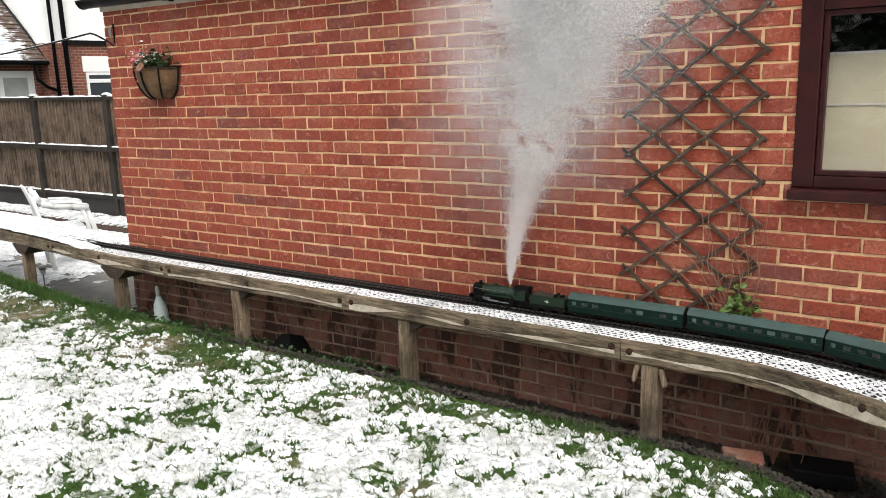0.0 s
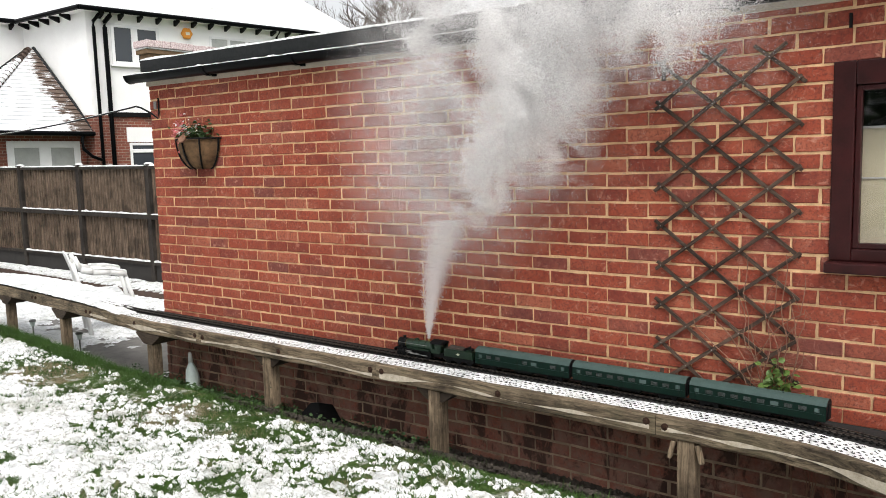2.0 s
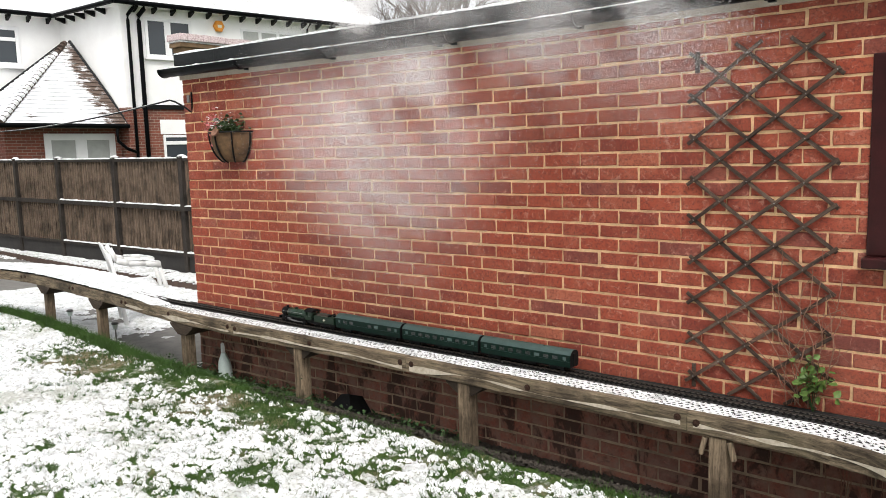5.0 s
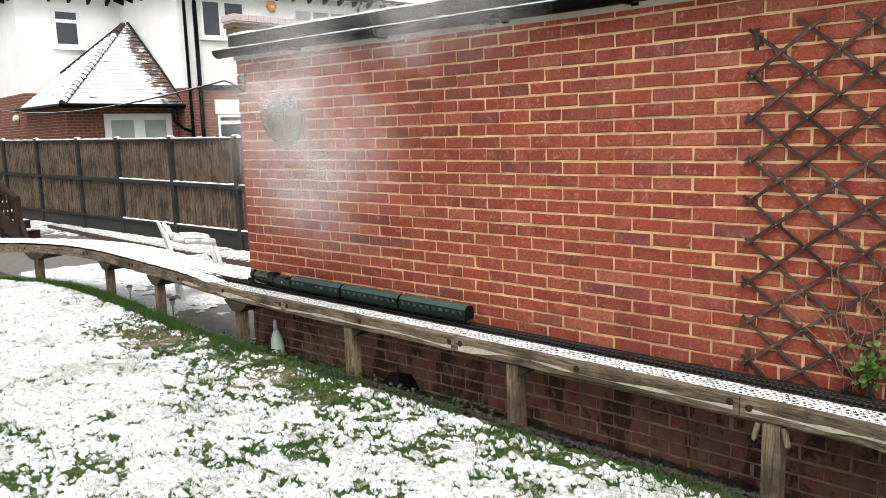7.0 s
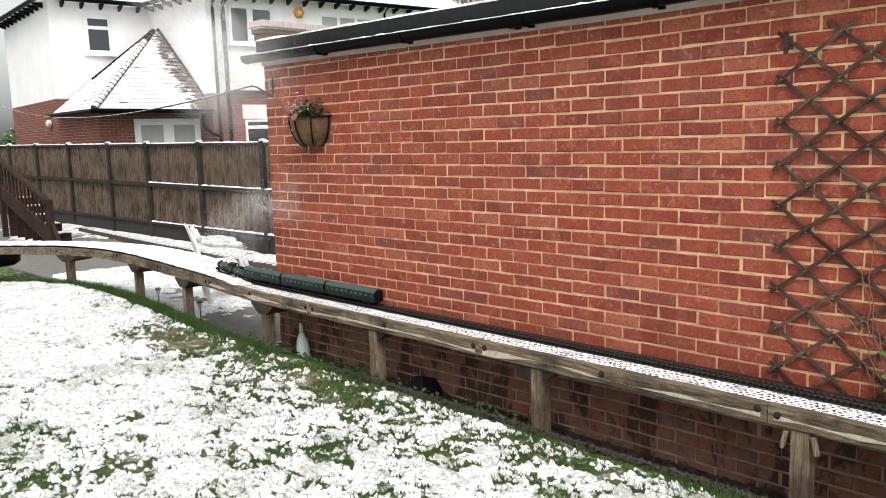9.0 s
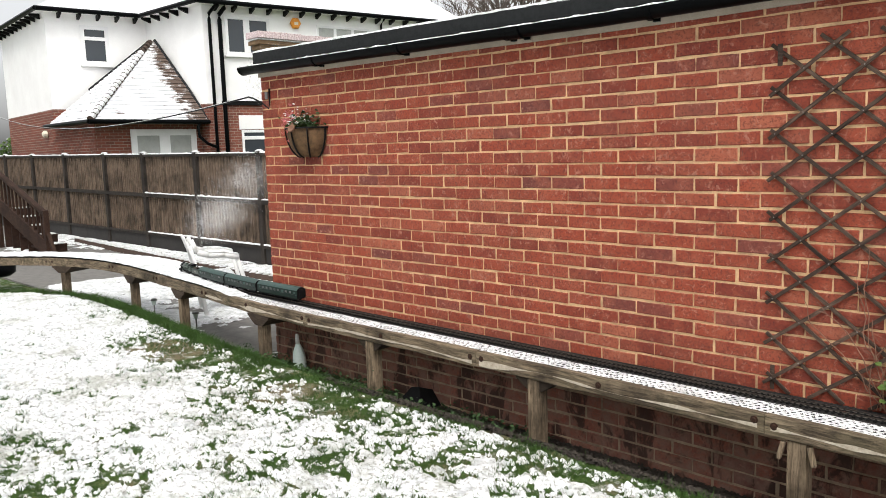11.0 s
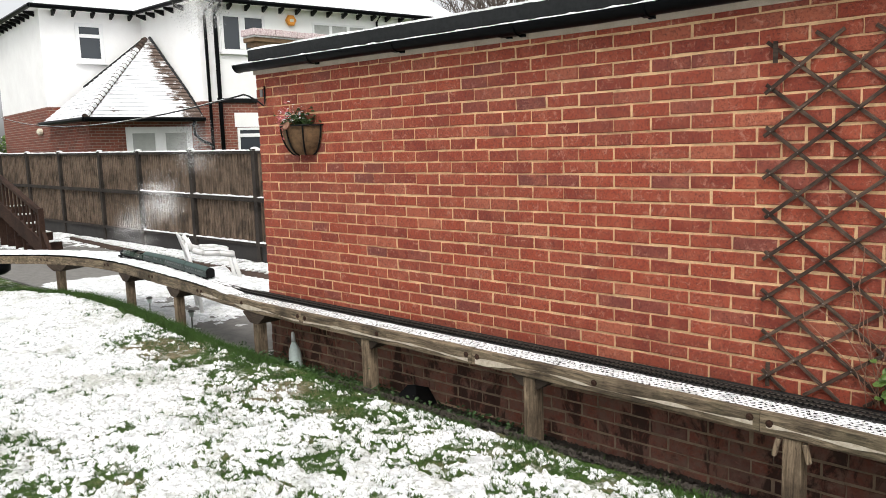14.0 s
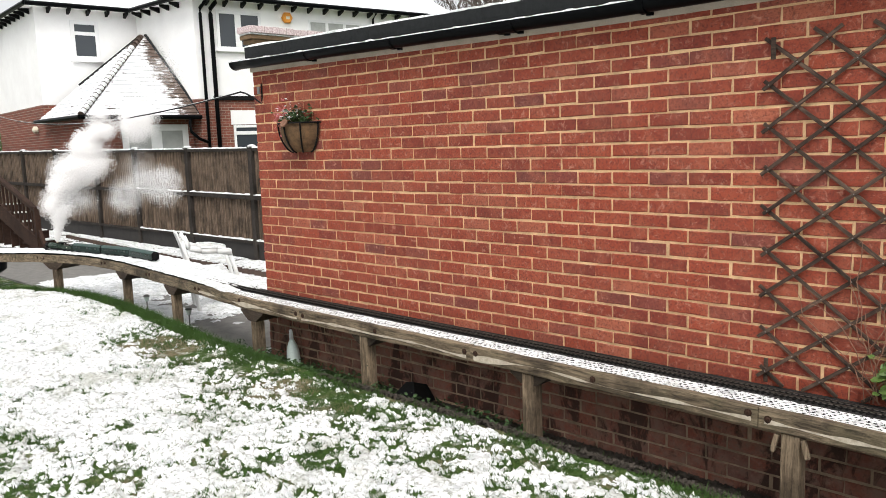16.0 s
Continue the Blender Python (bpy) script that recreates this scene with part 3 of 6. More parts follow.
def build_patio():
    b = Mesh().box(-24, -0.03, 0.10, 3.42, -0.10, 0.0)
    ob = part("pavement", b, MAT["patio"])
    tagged(ob, "wet grey paved path between trestle and fence", "paving", kind="structure")
    xs, ys = np.arange(-16, -0.05, 0.03), np.arange(0.12, 3.42, 0.03)
    X, Y = np.meshgrid(xs, ys, indexing="ij")
    n = 0.6 * fbm(X * 1.4, Y * 1.4, 4, 51) + 0.4 * fbm(X * 8, Y * 8, 4, 61)
    wet = np.exp(-(((X + 0.8) / 1.1) ** 2 + ((Y - 0.7) / 0.9) ** 2))
    lane = np.exp(-((Y - 2.25) / 0.35) ** 2) * np.clip((-X - 5.5) / 2, 0, 1)
    wide = np.exp(-((Y - 2.1) / 0.9) ** 2) * np.clip((-X - 5.0) / 1.6, 0, 1)
    cov = n - 0.33 - 0.42 * wet - 0.10 * lane - 0.24 * wide - 0.4 * np.clip((-X - 6.4) / 0.8, 0, 1) * np.clip((1.6 - Y) / 0.4, 0, 1)
    Z = np.clip(cov * 0.2, -0.004, 0.02) + 0.006 * fbm(X * 20, Y * 20, 3, 71)
    f = grid_faces(len(xs), len(ys))
    f = f[(cov > 0).ravel()[f].sum(1) >= 3]
    ob = new("path_snow", np_mesh("path_snow", np.stack([X, Y, Z], -1).reshape(-1, 3), f, MAT["snow"]))
    tagged(ob, "wet snow lying on the paved path", "snow", kind="stuff")


# ---------- brick outbuilding ----------
WALL_L, WALL_R = -0.02, 7.6
WIN = (5.115, 7.05, 1.325, 2.19)
COURSE = 0.075


def brick_mesh(w, h, seed):
    """One brick face with chamfered, worn and uneven edges."""
    rnd = random.Random(seed)
    c = 0.0035
    j = lambda k=0.0016: rnd.uniform(-k, k)
    ring = [(-0.5, -0.5), (-0.17, -0.5), (0.17, -0.5), (0.5, -0.5), (0.5, 0.0), (0.5, 0.5), (0.17, 0.5), (-0.17, 0.5), (-0.5, 0.5), (-0.5, 0.0)]
    n = len(ring)
    v = [(x * w, 0.02, z * h) for x, z in ring]
    edge = [(x * w + j(), z * h + j()) for x, z in ring]
    v += [(x, -0.0022 + j(0.0008), z) for x, z in edge]
    v += [(x - math.copysign(c, x) * (abs(x) > w * 0.4), -0.0062 + j(0.001), z - math.copysign(c, z) * (abs(z) > h * 0.3)) for x, z in edge]
    f = [(2 * n, 2 * n + 1, 2 * n + 7, 2 * n + 8), (2 * n + 1, 2 * n + 2, 2 * n + 6, 2 * n + 7), (2 * n + 2, 2 * n + 3, 2 * n + 5, 2 * n + 6),
         (2 * n, 2 * n + 8, 2 * n + 9), (2 * n + 3, 2 * n + 4, 2 * n + 5)]
    for k in range(n):
        q = (k + 1) % n
        f += [(k, q, q + n, k + n), (k + n, q + n, q + 2 * n, k + 2 * n)]
    return v, f


def build_wall():
    m = Mesh()

    def slab(x0, x1, z0, z1):
        lo = [z0 if z0 <= 0 else wz(x, z0) for x in (x0, x1)]
        hi = [wz(x, z1) for x in (x0, x1)]
        v = [(x0, -0.0012, lo[0]), (x1, -0.0012, lo[1]), (x1, -0.0012, hi[1]), (x0, -0.0012, hi[0]),
             (x0, 0.22, lo[0]), (x1, 0.22, lo[1]), (x1, 0.22, hi[1]), (x0, 0.22, hi[0])]
        m.add(v, [(0, 1, 2, 3), (5, 4, 7, 6), (0, 4, 5, 1), (1, 5, 6, 2), (2, 6, 7, 3), (3, 7, 4, 0)])
    zp = 1.5 - 11.5 * COURSE
    slab(WALL_L + 0.004, 3.5, zp, 2.50)
    slab(3.5, WIN[0], zp, 2.50)
    slab(WIN[1], WALL_R, zp, 2.50)
    slab(WIN[0], WIN[1], zp, WIN[2])
    slab(WIN[0], WIN[1], WIN[3], 2.50)
    wall = part("wall_front", m, MAT["mortar"])
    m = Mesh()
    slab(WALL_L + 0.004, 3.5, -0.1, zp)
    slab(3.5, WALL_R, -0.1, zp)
    plinth = part("wall_plinth", m, MAT["shaded_mortar"])
    tagged(plinth, "damp stained brick plinth with the trestle's shade in its mortar", "wall", kind="structure")
    tagged(wall, "red brick garage wall in stretcher bond with buff mortar", "wall", kind="structure")
    side = Mesh().box(WALL_L + 0.004, 0.2, 0.222, 3.0, -0.1, 2.55).box(WALL_R - 0.2, WALL_R, 0.222, 3.0, -0.1, 2.5).box(0.2, WALL_R - 0.2, 2.8, 3.0, -0.1, 2.5)
    tagged(part("wall_back", side, MAT["far_brick"]), "plain rear brick walls of the garage", "wall", kind="structure")
    inner = Mesh().box(0.2, WALL_R - 0.2, 0.222, 2.8, -0.05, 0.0)
    tagged(part("floor", inner, MAT["patio"]), "concrete garage floor", "floor", kind="structure")

    rnd = random.Random(9)
    singles, low = [], []
    above, below = ([], []), ([], [])
    for r in range(-20, 14):
        verts, faces = above if r > -12 else below
        x = WALL_L - (0 if r % 2 else 0.0)
        first = (0.1125 if r % 2 == 0 else 0.225) - WALL_L
        k = 0
        while x < WALL_R - 0.02:
            w = (first if k == 0 else 0.225)
            x0, x1 = x, min(x + w, WALL_R)
            x += w
            k += 1
            zc = COURSE * r + 1.5
            if WIN[2] - 0.02 < zc < WIN[3] + 0.02:
                if x0 < WIN[0] < x1:
                    x1 = WIN[0] - 0.004
                elif x0 < WIN[1] < x1:
                    x0 = WIN[1] + 0.004
                elif WIN[0] <= x0 and x1 <= WIN[1]:
                    continue
            if x1 - x0 < 0.03:
                continue
            xc = (x0 + x1) / 2
            z = wz(xc, zc)
            joint = 0.0098
            bw = x1 - x0 - joint + rnd.uniform(-0.004, 0.003)
            bh = COURSE * (1 + swell(xc)) - 0.0105 + rnd.uniform(-0.0032, 0.002)
            pos = (xc + rnd.uniform(-0.003, 0.003), rnd.uniform(-0.003, 0.002), z + rnd.uniform(-0.002, 0.002))
            tilt = rnd.uniform(-0.5, 0.5)
            if k == 1:
                pos = (pos[0] - 0.004, pos[1], pos[2])
            if abs(x1 - x0 - 0.225) < 1e-4 and 3.15 < xc < 5.05 and 0.70 < zc < 2.2 and len(singles) < 300:
                singles.append((pos, tilt))
                continue
            if r <= -12 and abs(x1 - x0 - 0.225) < 1e-4 and 0.3 < xc < 5.6 and zc > 0.05:
                low.append((pos, tilt))
                continue
            v, f = brick_mesh(bw, bh, rnd.random())
            mt = pose(*pos, 0, tilt, 0)
            o = len(verts)
            verts += [tuple(mt @ Vector(p)) for p in v]
            faces += [tuple(i + o for i in q) for q in f]
    for (verts, faces), mt, par in ((above, "brick", wall), (below, "damp_brick", plinth)):
        me = bpy.data.meshes.new("brickwork")
        me.from_pydata(verts, [], faces)
        me.materials.append(MAT[mt])
        ob = new("brickwork", me)
        ob.parent = par
        tagged(ob, kind="stuff")
    shapes = []
    for s in range(12):
        v, f = brick_mesh(0.2150 + 0.003 * (s % 3 - 1), 0.0645 - 0.0012 * (s % 4), s)
        me = bpy.data.meshes.new("brick")
        me.from_pydata(v, [], f)
        me.materials.append(MAT["brick_part"])
        shapes.append(me)
    damp = []
    for me in shapes:
        me = me.copy()
        me.materials[0] = MAT["damp_part"]
        damp.append(me)
    for bricks, data, par in ((singles, shapes, wall), (low, damp, plinth)):
        for i, (pos, tilt) in enumerate(bricks):
            ob = new("brick", data[(i * 5 + i // 7) % 12])
            ob.matrix_basis = pose(*pos, 0, tilt, 0)
            ob.parent = par


def along(x0, x1, y, z, n=24):
    return [(x0 + (x1 - x0) * k / n, y, wz(x0 + (x1 - x0) * k / n, z)) for k in range(n + 1)]


def build_roof():
    x0, x1 = -0.06, WALL_R + 0.05
    v, f = [], []
    sl = Mesh().sweep(along(x0, x1, 0, 2.60), [(-0.03, 0), (3.05, 0), (3.05, 0.05), (-0.03, 0.05)])
    roof = part("ceiling", sl, MAT["felt"])
    tagged(roof, "flat felted garage roof", "roof", kind="structure")
    sn = Mesh()
    n, rnd = 150, random.Random(2)
    pts = along(x0 + 0.0, x1, 0, 2.652, n)
    for i, (x, y, z) in enumerate(pts):
        h = 0.018 + 0.016 * noise.noise((x * 3, 0, 0)) + 0.010 * noise.noise((x * 14, 3, 0))
        for q, k in ((-0.046 + 0.006 * noise.noise((x * 9, 7, 0)), -0.002), (-0.040, h * 0.7), (0.02, h), (0.5, h * 1.3), (3.0, h * 1.3)):
            sn.v.append((x, q, z + k + 0.014))
    for i in range(n):
        for k in range(4):
            a = i * 5 + k
            sn.f.append((a, a + 5, a + 6, a + 1))
    tagged(part("roof_snow", sn, MAT["snow"], smooth=True), "snow lying on the flat garage roof", "snow", kind="stuff")
    fe = Mesh()
    for a, b2 in ((-0.06, 0.5), (0.503, 1.55), (1.553, 2.60), (2.603, 3.55), (3.553, 4.6), (4.603, 5.7), (5.703, x1)):
        fe.sweep(along(a, b2, 0, 2.578, 6), [(-0.045, 0), (-0.031, 0), (-0.031, 0.09), (-0.045, 0.09)])
    tagged(part("trim_felt_edge", fe, MAT["felt"]), "dark mineral felt drip edge", "roof edge", kind="structure")
    bd = Mesh()
    for a, b2 in ((-0.02, 2.93), (2.934, 5.4), (5.404, x1)):
        bd.sweep(along(a, b2, 0, 2.468, 6), [(-0.028, 0), (-0.008, 0), (-0.008, 0.125), (-0.028, 0.125)])
    tagged(part("trim_board", bd, MAT["board"]), "faded beige timber fascia board", "fascia", kind="structure")

    gut = thing("gutter", "black half-round plastic rain gutter with snowy rim", "gutter")
    prof = [(0.060 * math.cos(a), 0.060 * math.sin(a)) for a in [math.pi + math.pi * k / 10 for k in range(11)]]
    prof += [(0.056 * math.cos(a), 0.056 * math.sin(a)) for a in [2 * math.pi - math.pi * k / 10 for k in range(11)]]
    part("channel", Mesh().sweep(along(-0.13, x1, -0.092, 2.548), prof), MAT["gutter"], gut, smooth=True)
    cap = Mesh().sweep(along(-0.142, -0.13, -0.092, 2.548, 1), [(0.064 * math.cos(a), 0.064 * math.sin(a)) for a in [math.pi + math.pi * k / 10 for k in range(11)]])
    part("end_cap", cap, MAT["gutter"], gut)
    for bx in (0.90, 1.86, 2.80, 2.90, 3.74, 4.7, 5.65, 6.6):
        b = Mesh().sweep(along(bx - 0.016, bx + 0.016, -0.092, 2.548, 1), [(0.068 * math.cos(a), 0.068 * math.sin(a)) for a in [math.pi + math.pi * k / 8 for k in range(9)]])
        z = wz(bx, 2.548)
        b.box(bx - 0.016, bx + 0.016, -0.052, -0.0285, z - 0.068, z + 0.0)
        part("bracket", b, MAT["gutter"], gut)
    u = Mesh().sweep(along(2.81, 2.89, -0.092, 2.548, 1), [(0.066 * math.cos(a), 0.066 * math.sin(a)) for a in [math.pi + math.pi * k / 8 for k in range(9)]])
    part("union", u, MAT["gutter"], gut)
    rim = Mesh()
    pts = along(-0.13, x1, -0.151, 2.548, 260)
    for i, (x, y, z) in enumerate(pts):
        h = max(0.002, 0.006 + 0.010 * noise.noise((x * 11, 5, 0)) + 0.006 * noise.noise((x * 37, 9, 0)))
        for q, k in ((-0.002, 0), (0.001, h), (0.008, h * 0.8), (0.009, 0)):
            rim.v.append((x, y + q, z + k + 0.001))
    for i in range(260):
        for k in range(3):
            a = i * 4 + k
            rim.f.append((a, a + 4, a + 5, a + 1))
    part("snow_rim", rim, MAT["snow"], gut, "thin line of snow", smooth=True)


def build_window():
    x0, x1, z0, z1 = WIN
    w = thing("window_1", "dark maroon timber window with cream blind drawn", "window", kind="structure")
    fr = Mesh().box(x0 - 0.012, x0 + 0.075, -0.014, 0.10, z0 + 0.045, z1 + 0.030, bev=0.006)
    fr.box(x0 + 0.0755, x1 - 0.0755, -0.012, 0.10, z1 - 0.072, z1 + 0.030, bev=0.006).box(x0 + 0.0755, x1 - 0.0755, -0.012, 0.10, z0 + 0.045, z0 + 0.098, bev=0.006)
    fr.box(x1 - 0.075, x1 + 0.012, -0.014, 0.10, z0 + 0.045, z1 + 0.030, bev=0.006)
    part("window_frame", fr, MAT["maroon"], w)
    for a, b2 in ((x0 + 0.077, (x0 + x1) / 2 - 0.03), ((x0 + x1) / 2 + 0.03, x1 - 0.077)):
        s = Mesh()
        za, zb = z0 + 0.0995, z1 - 0.0735
        t = 0.022
        s.box(a, a + t, 0.0, 0.05, za, zb, bev=0.004).box(b2 - t, b2, 0.0, 0.05, za, zb, bev=0.004)
        s.box(a + t, b2 - t, 0.0, 0.05, zb - t, zb, bev=0.004).box(a + t, b2 - t, 0.0, 0.05, za, za + t, bev=0.004)
        part("casement", s, MAT["maroon"], w)
        g, nt, bs = mat("clear_pane", 0.02)
        bs.inputs["Transmission Weight"].default_value = 1.0
        bs.inputs["IOR"].default_value = 1.55
        p = part("pane", Mesh().box(a + t, b2 - t, 0.020, 0.024, za + t, zb - t), g, w)
        p.visible_shadow = False
    part("mullion", Mesh().box((x0 + x1) / 2 - 0.029, (x0 + x1) / 2 + 0.029, -0.008, 0.09, z0 + 0.0985, z1 - 0.0725, bev=0.006), MAT["maroon"], w)
    part("window_sill", Mesh().box(x0 - 0.02, x1 + 0.02, -0.075, 0.10, z0 - 0.004, z0 + 0.043, bev=0.008), MAT["maroon"], w)
    bl = thing("roller_blind", "cream fabric roller blind pulled down inside window", "blind")
    part("fabric", Mesh().box(x0 + 0.08, x1 - 0.08, 0.115, 0.118, z0 + 0.09, z0 + 0.62), MAT["blind"], bl)
    part("hem_bar", Mesh().box(x0 + 0.08, x1 - 0.08, 0.110, 0.1145, z0 + 0.395, z0 + 0.402), MAT["upvc"], bl)
    part("top_bar", Mesh().box(x0 + 0.08, x1 - 0.08, 0.106, 0.1145, z0 + 0.612, z0 + 0.622), MAT["upvc"], bl)
    # black sheet added behind the panes in place of the unlit interior
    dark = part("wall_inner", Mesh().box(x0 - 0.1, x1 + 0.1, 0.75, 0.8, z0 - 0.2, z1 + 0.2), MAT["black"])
    tagged(dark, "black sheet standing in for the unlit garage interior", "wall", kind="structure")


# ---------- railway trestle ----------
def sub_line(line, xa, xb):
    return [p for p in line if xa >= p.x >= xb]


def resample(line, xs):
    lx, ly = [p.x for p in line][::-1], [p.y for p in line][::-1]
    return [(float(x), float(np.interp(x, lx, ly))) for x in xs]


def build_trestle():
    t = thing("railway_trestle", "raised timber trestle of weathered boards on posts", "trestle")
    n = 200
    xs = np.linspace(6.55, -6.15, n)
    F, B = resample(FRONT, xs), resample(BACK, xs)
    m = Mesh()
    for (fx, fy), (bx, by) in zip(F, B):
        m.v += [(fx, fy + 0.04, 0.605), (bx, by, 0.605), (bx, by, DECK_Z), (fx, fy + 0.04, DECK_Z)]
    for i in range(n - 1):
        for k in range(4):
            a, b2 = i * 4 + k, i * 4 + (k + 1) % 4
            m.f.append((a, b2, b2 + 4, a + 4))
    part("deck", m, MAT["deck"], t, "black felted deck")
    joints = [6.55, 4.462, 2.715, 0.962, -0.80, -2.05, -3.35, -4.62, -6.15]
    rnd = random.Random(5)
    for a, b2 in zip(joints, joints[1:]):
        k = max(8, int((a - b2) / 0.045))
        pts = resample(FRONT, np.linspace(a - 0.002, b2 + 0.002, k))
        top, bot = rnd.uniform(0.648, 0.655), rnd.uniform(0.552, 0.560)
        m = Mesh()
        for i, (x, y) in enumerate(pts):
            w1, w2 = 0.004 * noise.noise((x * 5, 1, 0)), 0.006 * noise.noise((x * 4, 8, 0)) + 0.003 * noise.noise((x * 17, 8, 0))
            j = 0.002 * noise.noise((x * 12, 3, 0))
            m.v += [(x, y + j + 0.003, bot + w2), (x, y + j, bot + w2 + 0.005), (x, y + j, top + w1 - 0.006), (x, y + j + 0.006, top + w1),
                    (x, y + 0.039, top + w1), (x, y + 0.039, bot + w2)]
        for i in range(k - 1):
            for c in range(6):
                p, q = i * 6 + c, i * 6 + (c + 1) % 6
                m.f.append((p, p + 6, q + 6, q))
        m.f += [tuple(range(6)), tuple(reversed(range((k - 1) * 6, k * 6)))]
        board = part("edge_board", m, MAT["beam"], t)
        # bare pale sapwood along the wane
        if a > 0:
            m = Mesh()
            c = 0
            pts = resample(FRONT, np.linspace(a - 0.03, b2 + 0.03, 60))
            for i, (x, y) in enumerate(pts):
                mid = bot + 0.036 + 0.026 * noise.noise((x * 1.7, 4, rnd.random() * 0.02))
                hw = max(0.0004, 0.030 * (noise.noise((x * 2.3, 12, 0)) + 0.22) + 0.006 * noise.noise((x * 9, 2, 0)))
                lo, hi = max(bot + 0.008, mid - hw), min(top - 0.012, mid + hw)
                m.v += [(x, y - 0.0035, lo), (x, y - 0.0035, max(hi, lo + 0.0005))]
            for i in range(59):
                m.f.append((i * 2, i * 2 + 2, i * 2 + 3, i * 2 + 1))
            part("sapwood", m, MAT["bark"], board, "pale bare sapwood streak")
        spots = [a - 0.045, b2 + 0.045] + ([(a + b2) / 2] if a > 0.9 else [])
        for bx in spots:
            if not -6 < bx < 6.3:
                continue
            y = float(EDGE(bx))
            m = Mesh().lathe([(0.0185, 0), (0.0185, 0.003), (0.011, 0.0035), (0.011, 0.009), (0.007, 0.011)], 8, pose(bx, y - 0.0005, 0.612 + rnd.uniform(-0.006, 0.006), 90))
            part("bolt", m, MAT["rust"], board)
    # posts with their brackets
    for i, px in enumerate((4.60, 3.14, 1.69, 0.27, -1.46, -2.85, -4.45)):
        y = float(EDGE(px))
        dy = (float(EDGE(px + 0.1)) - float(EDGE(px - 0.1))) / 0.2
        w = 0.041
        mt = pose(px, y + 0.055, 0, 0, 0, math.degrees(math.atan(dy)))
        m = Mesh().box(-w, w, -w, w, 0.16, 0.5515, mt, 0.006)
        post = part("post", m, MAT["post"], t)
        if i == 0:
            for s in (-1, 1):
                br = Mesh().box(-0.010, 0.010, -0.012, 0.012, -0.075, 0.01, pose(px + s * 0.058, y + 0.012, 0.535, 0, s * -14, 0), 0.003)
                part("strut", br, MAT["post"], post)
        else:
            big = i > 2
            a, c, h = (0.17, 0.060, 0.085) if big else (0.13, 0.055, 0.065)
            fy = -0.056 if big else -0.034
            v = [(-c, fy, -h), (c, fy, -h), (a, fy, -0.012), (a, fy, 0), (-a, fy, 0), (-a, fy, -0.012)]
            v += [(x, 0.30, z) for x, _, z in v]
            f = [tuple(range(6)), tuple(reversed(range(6, 12)))] + [(k, k + 6, (k + 1) % 6 + 6, (k + 1) % 6) for k in range(6)]
            part("bearer", Mesh().add(v, f, mt @ pose(0, 0, 0.5535)), MAT["corbel"], post, "dark tapered cross bearer")
    return t


def track_pts(step):
    """Evenly spaced points of the track's centre line with their distance."""
    p = np.array([(q.x, q.y) for q in TRACK])
    s = np.concatenate([[0], np.cumsum(np.hypot(*np.diff(p, axis=0).T))])
    ss = np.arange(0, s[-1], step)
    return ss, np.interp(ss, s, p[:, 0]), np.interp(ss, s, p[:, 1])


def build_track():
    t = thing("model_railway_track", "black-sleepered model railway track on the trestle", "railway track")
    ss, X, Y = track_pts(0.03)
    line = [(x, y, DECK_Z) for x, y in zip(X, Y)]
    for s in (-1, 1):
        o = 0.0235 * s
        m = Mesh().sweep(line, [(o - 0.004, 0.0075), (o + 0.004, 0.0075), (o + 0.001, 0.010), (o + 0.002, 0.016), (o - 0.002, 0.016), (o - 0.001, 0.010)])
        part("rail", m, MAT["rail"], t)
    ss, X, Y = track_pts(0.0285)
    one = Mesh().box(-0.006, 0.006, -0.043, 0.043, 0.0, 0.0075).box(-0.004, 0.004, -0.032, -0.017, 0.0075, 0.0105).box(-0.004, 0.004, 0.017, 0.032, 0.0075, 0.0105)
    me = one.data("sleeper", MAT["track"])
    rest = Mesh()
    count = 0
    for i, (x, y) in enumerate(zip(X, Y)):
        j = min(i + 1, len(X) - 1)
        k = max(i - 1, 0)
        a = math.degrees(math.atan2(Y[j] - Y[k], X[j] - X[k]))
        mt = pose(x, y, DECK_Z + 0.0005, 0, 0, a)
        if -1.6 < x < 5.9 and count < 290:
            ob = new("sleeper", me)
            ob.parent = t
            ob.matrix_basis = mt
            count += 1
        else:
            rest.add(one.v, one.f, mt)
    part("sleepers", rest, MAT["track"], t)
    tagged(t.children[-1], kind="stuff")


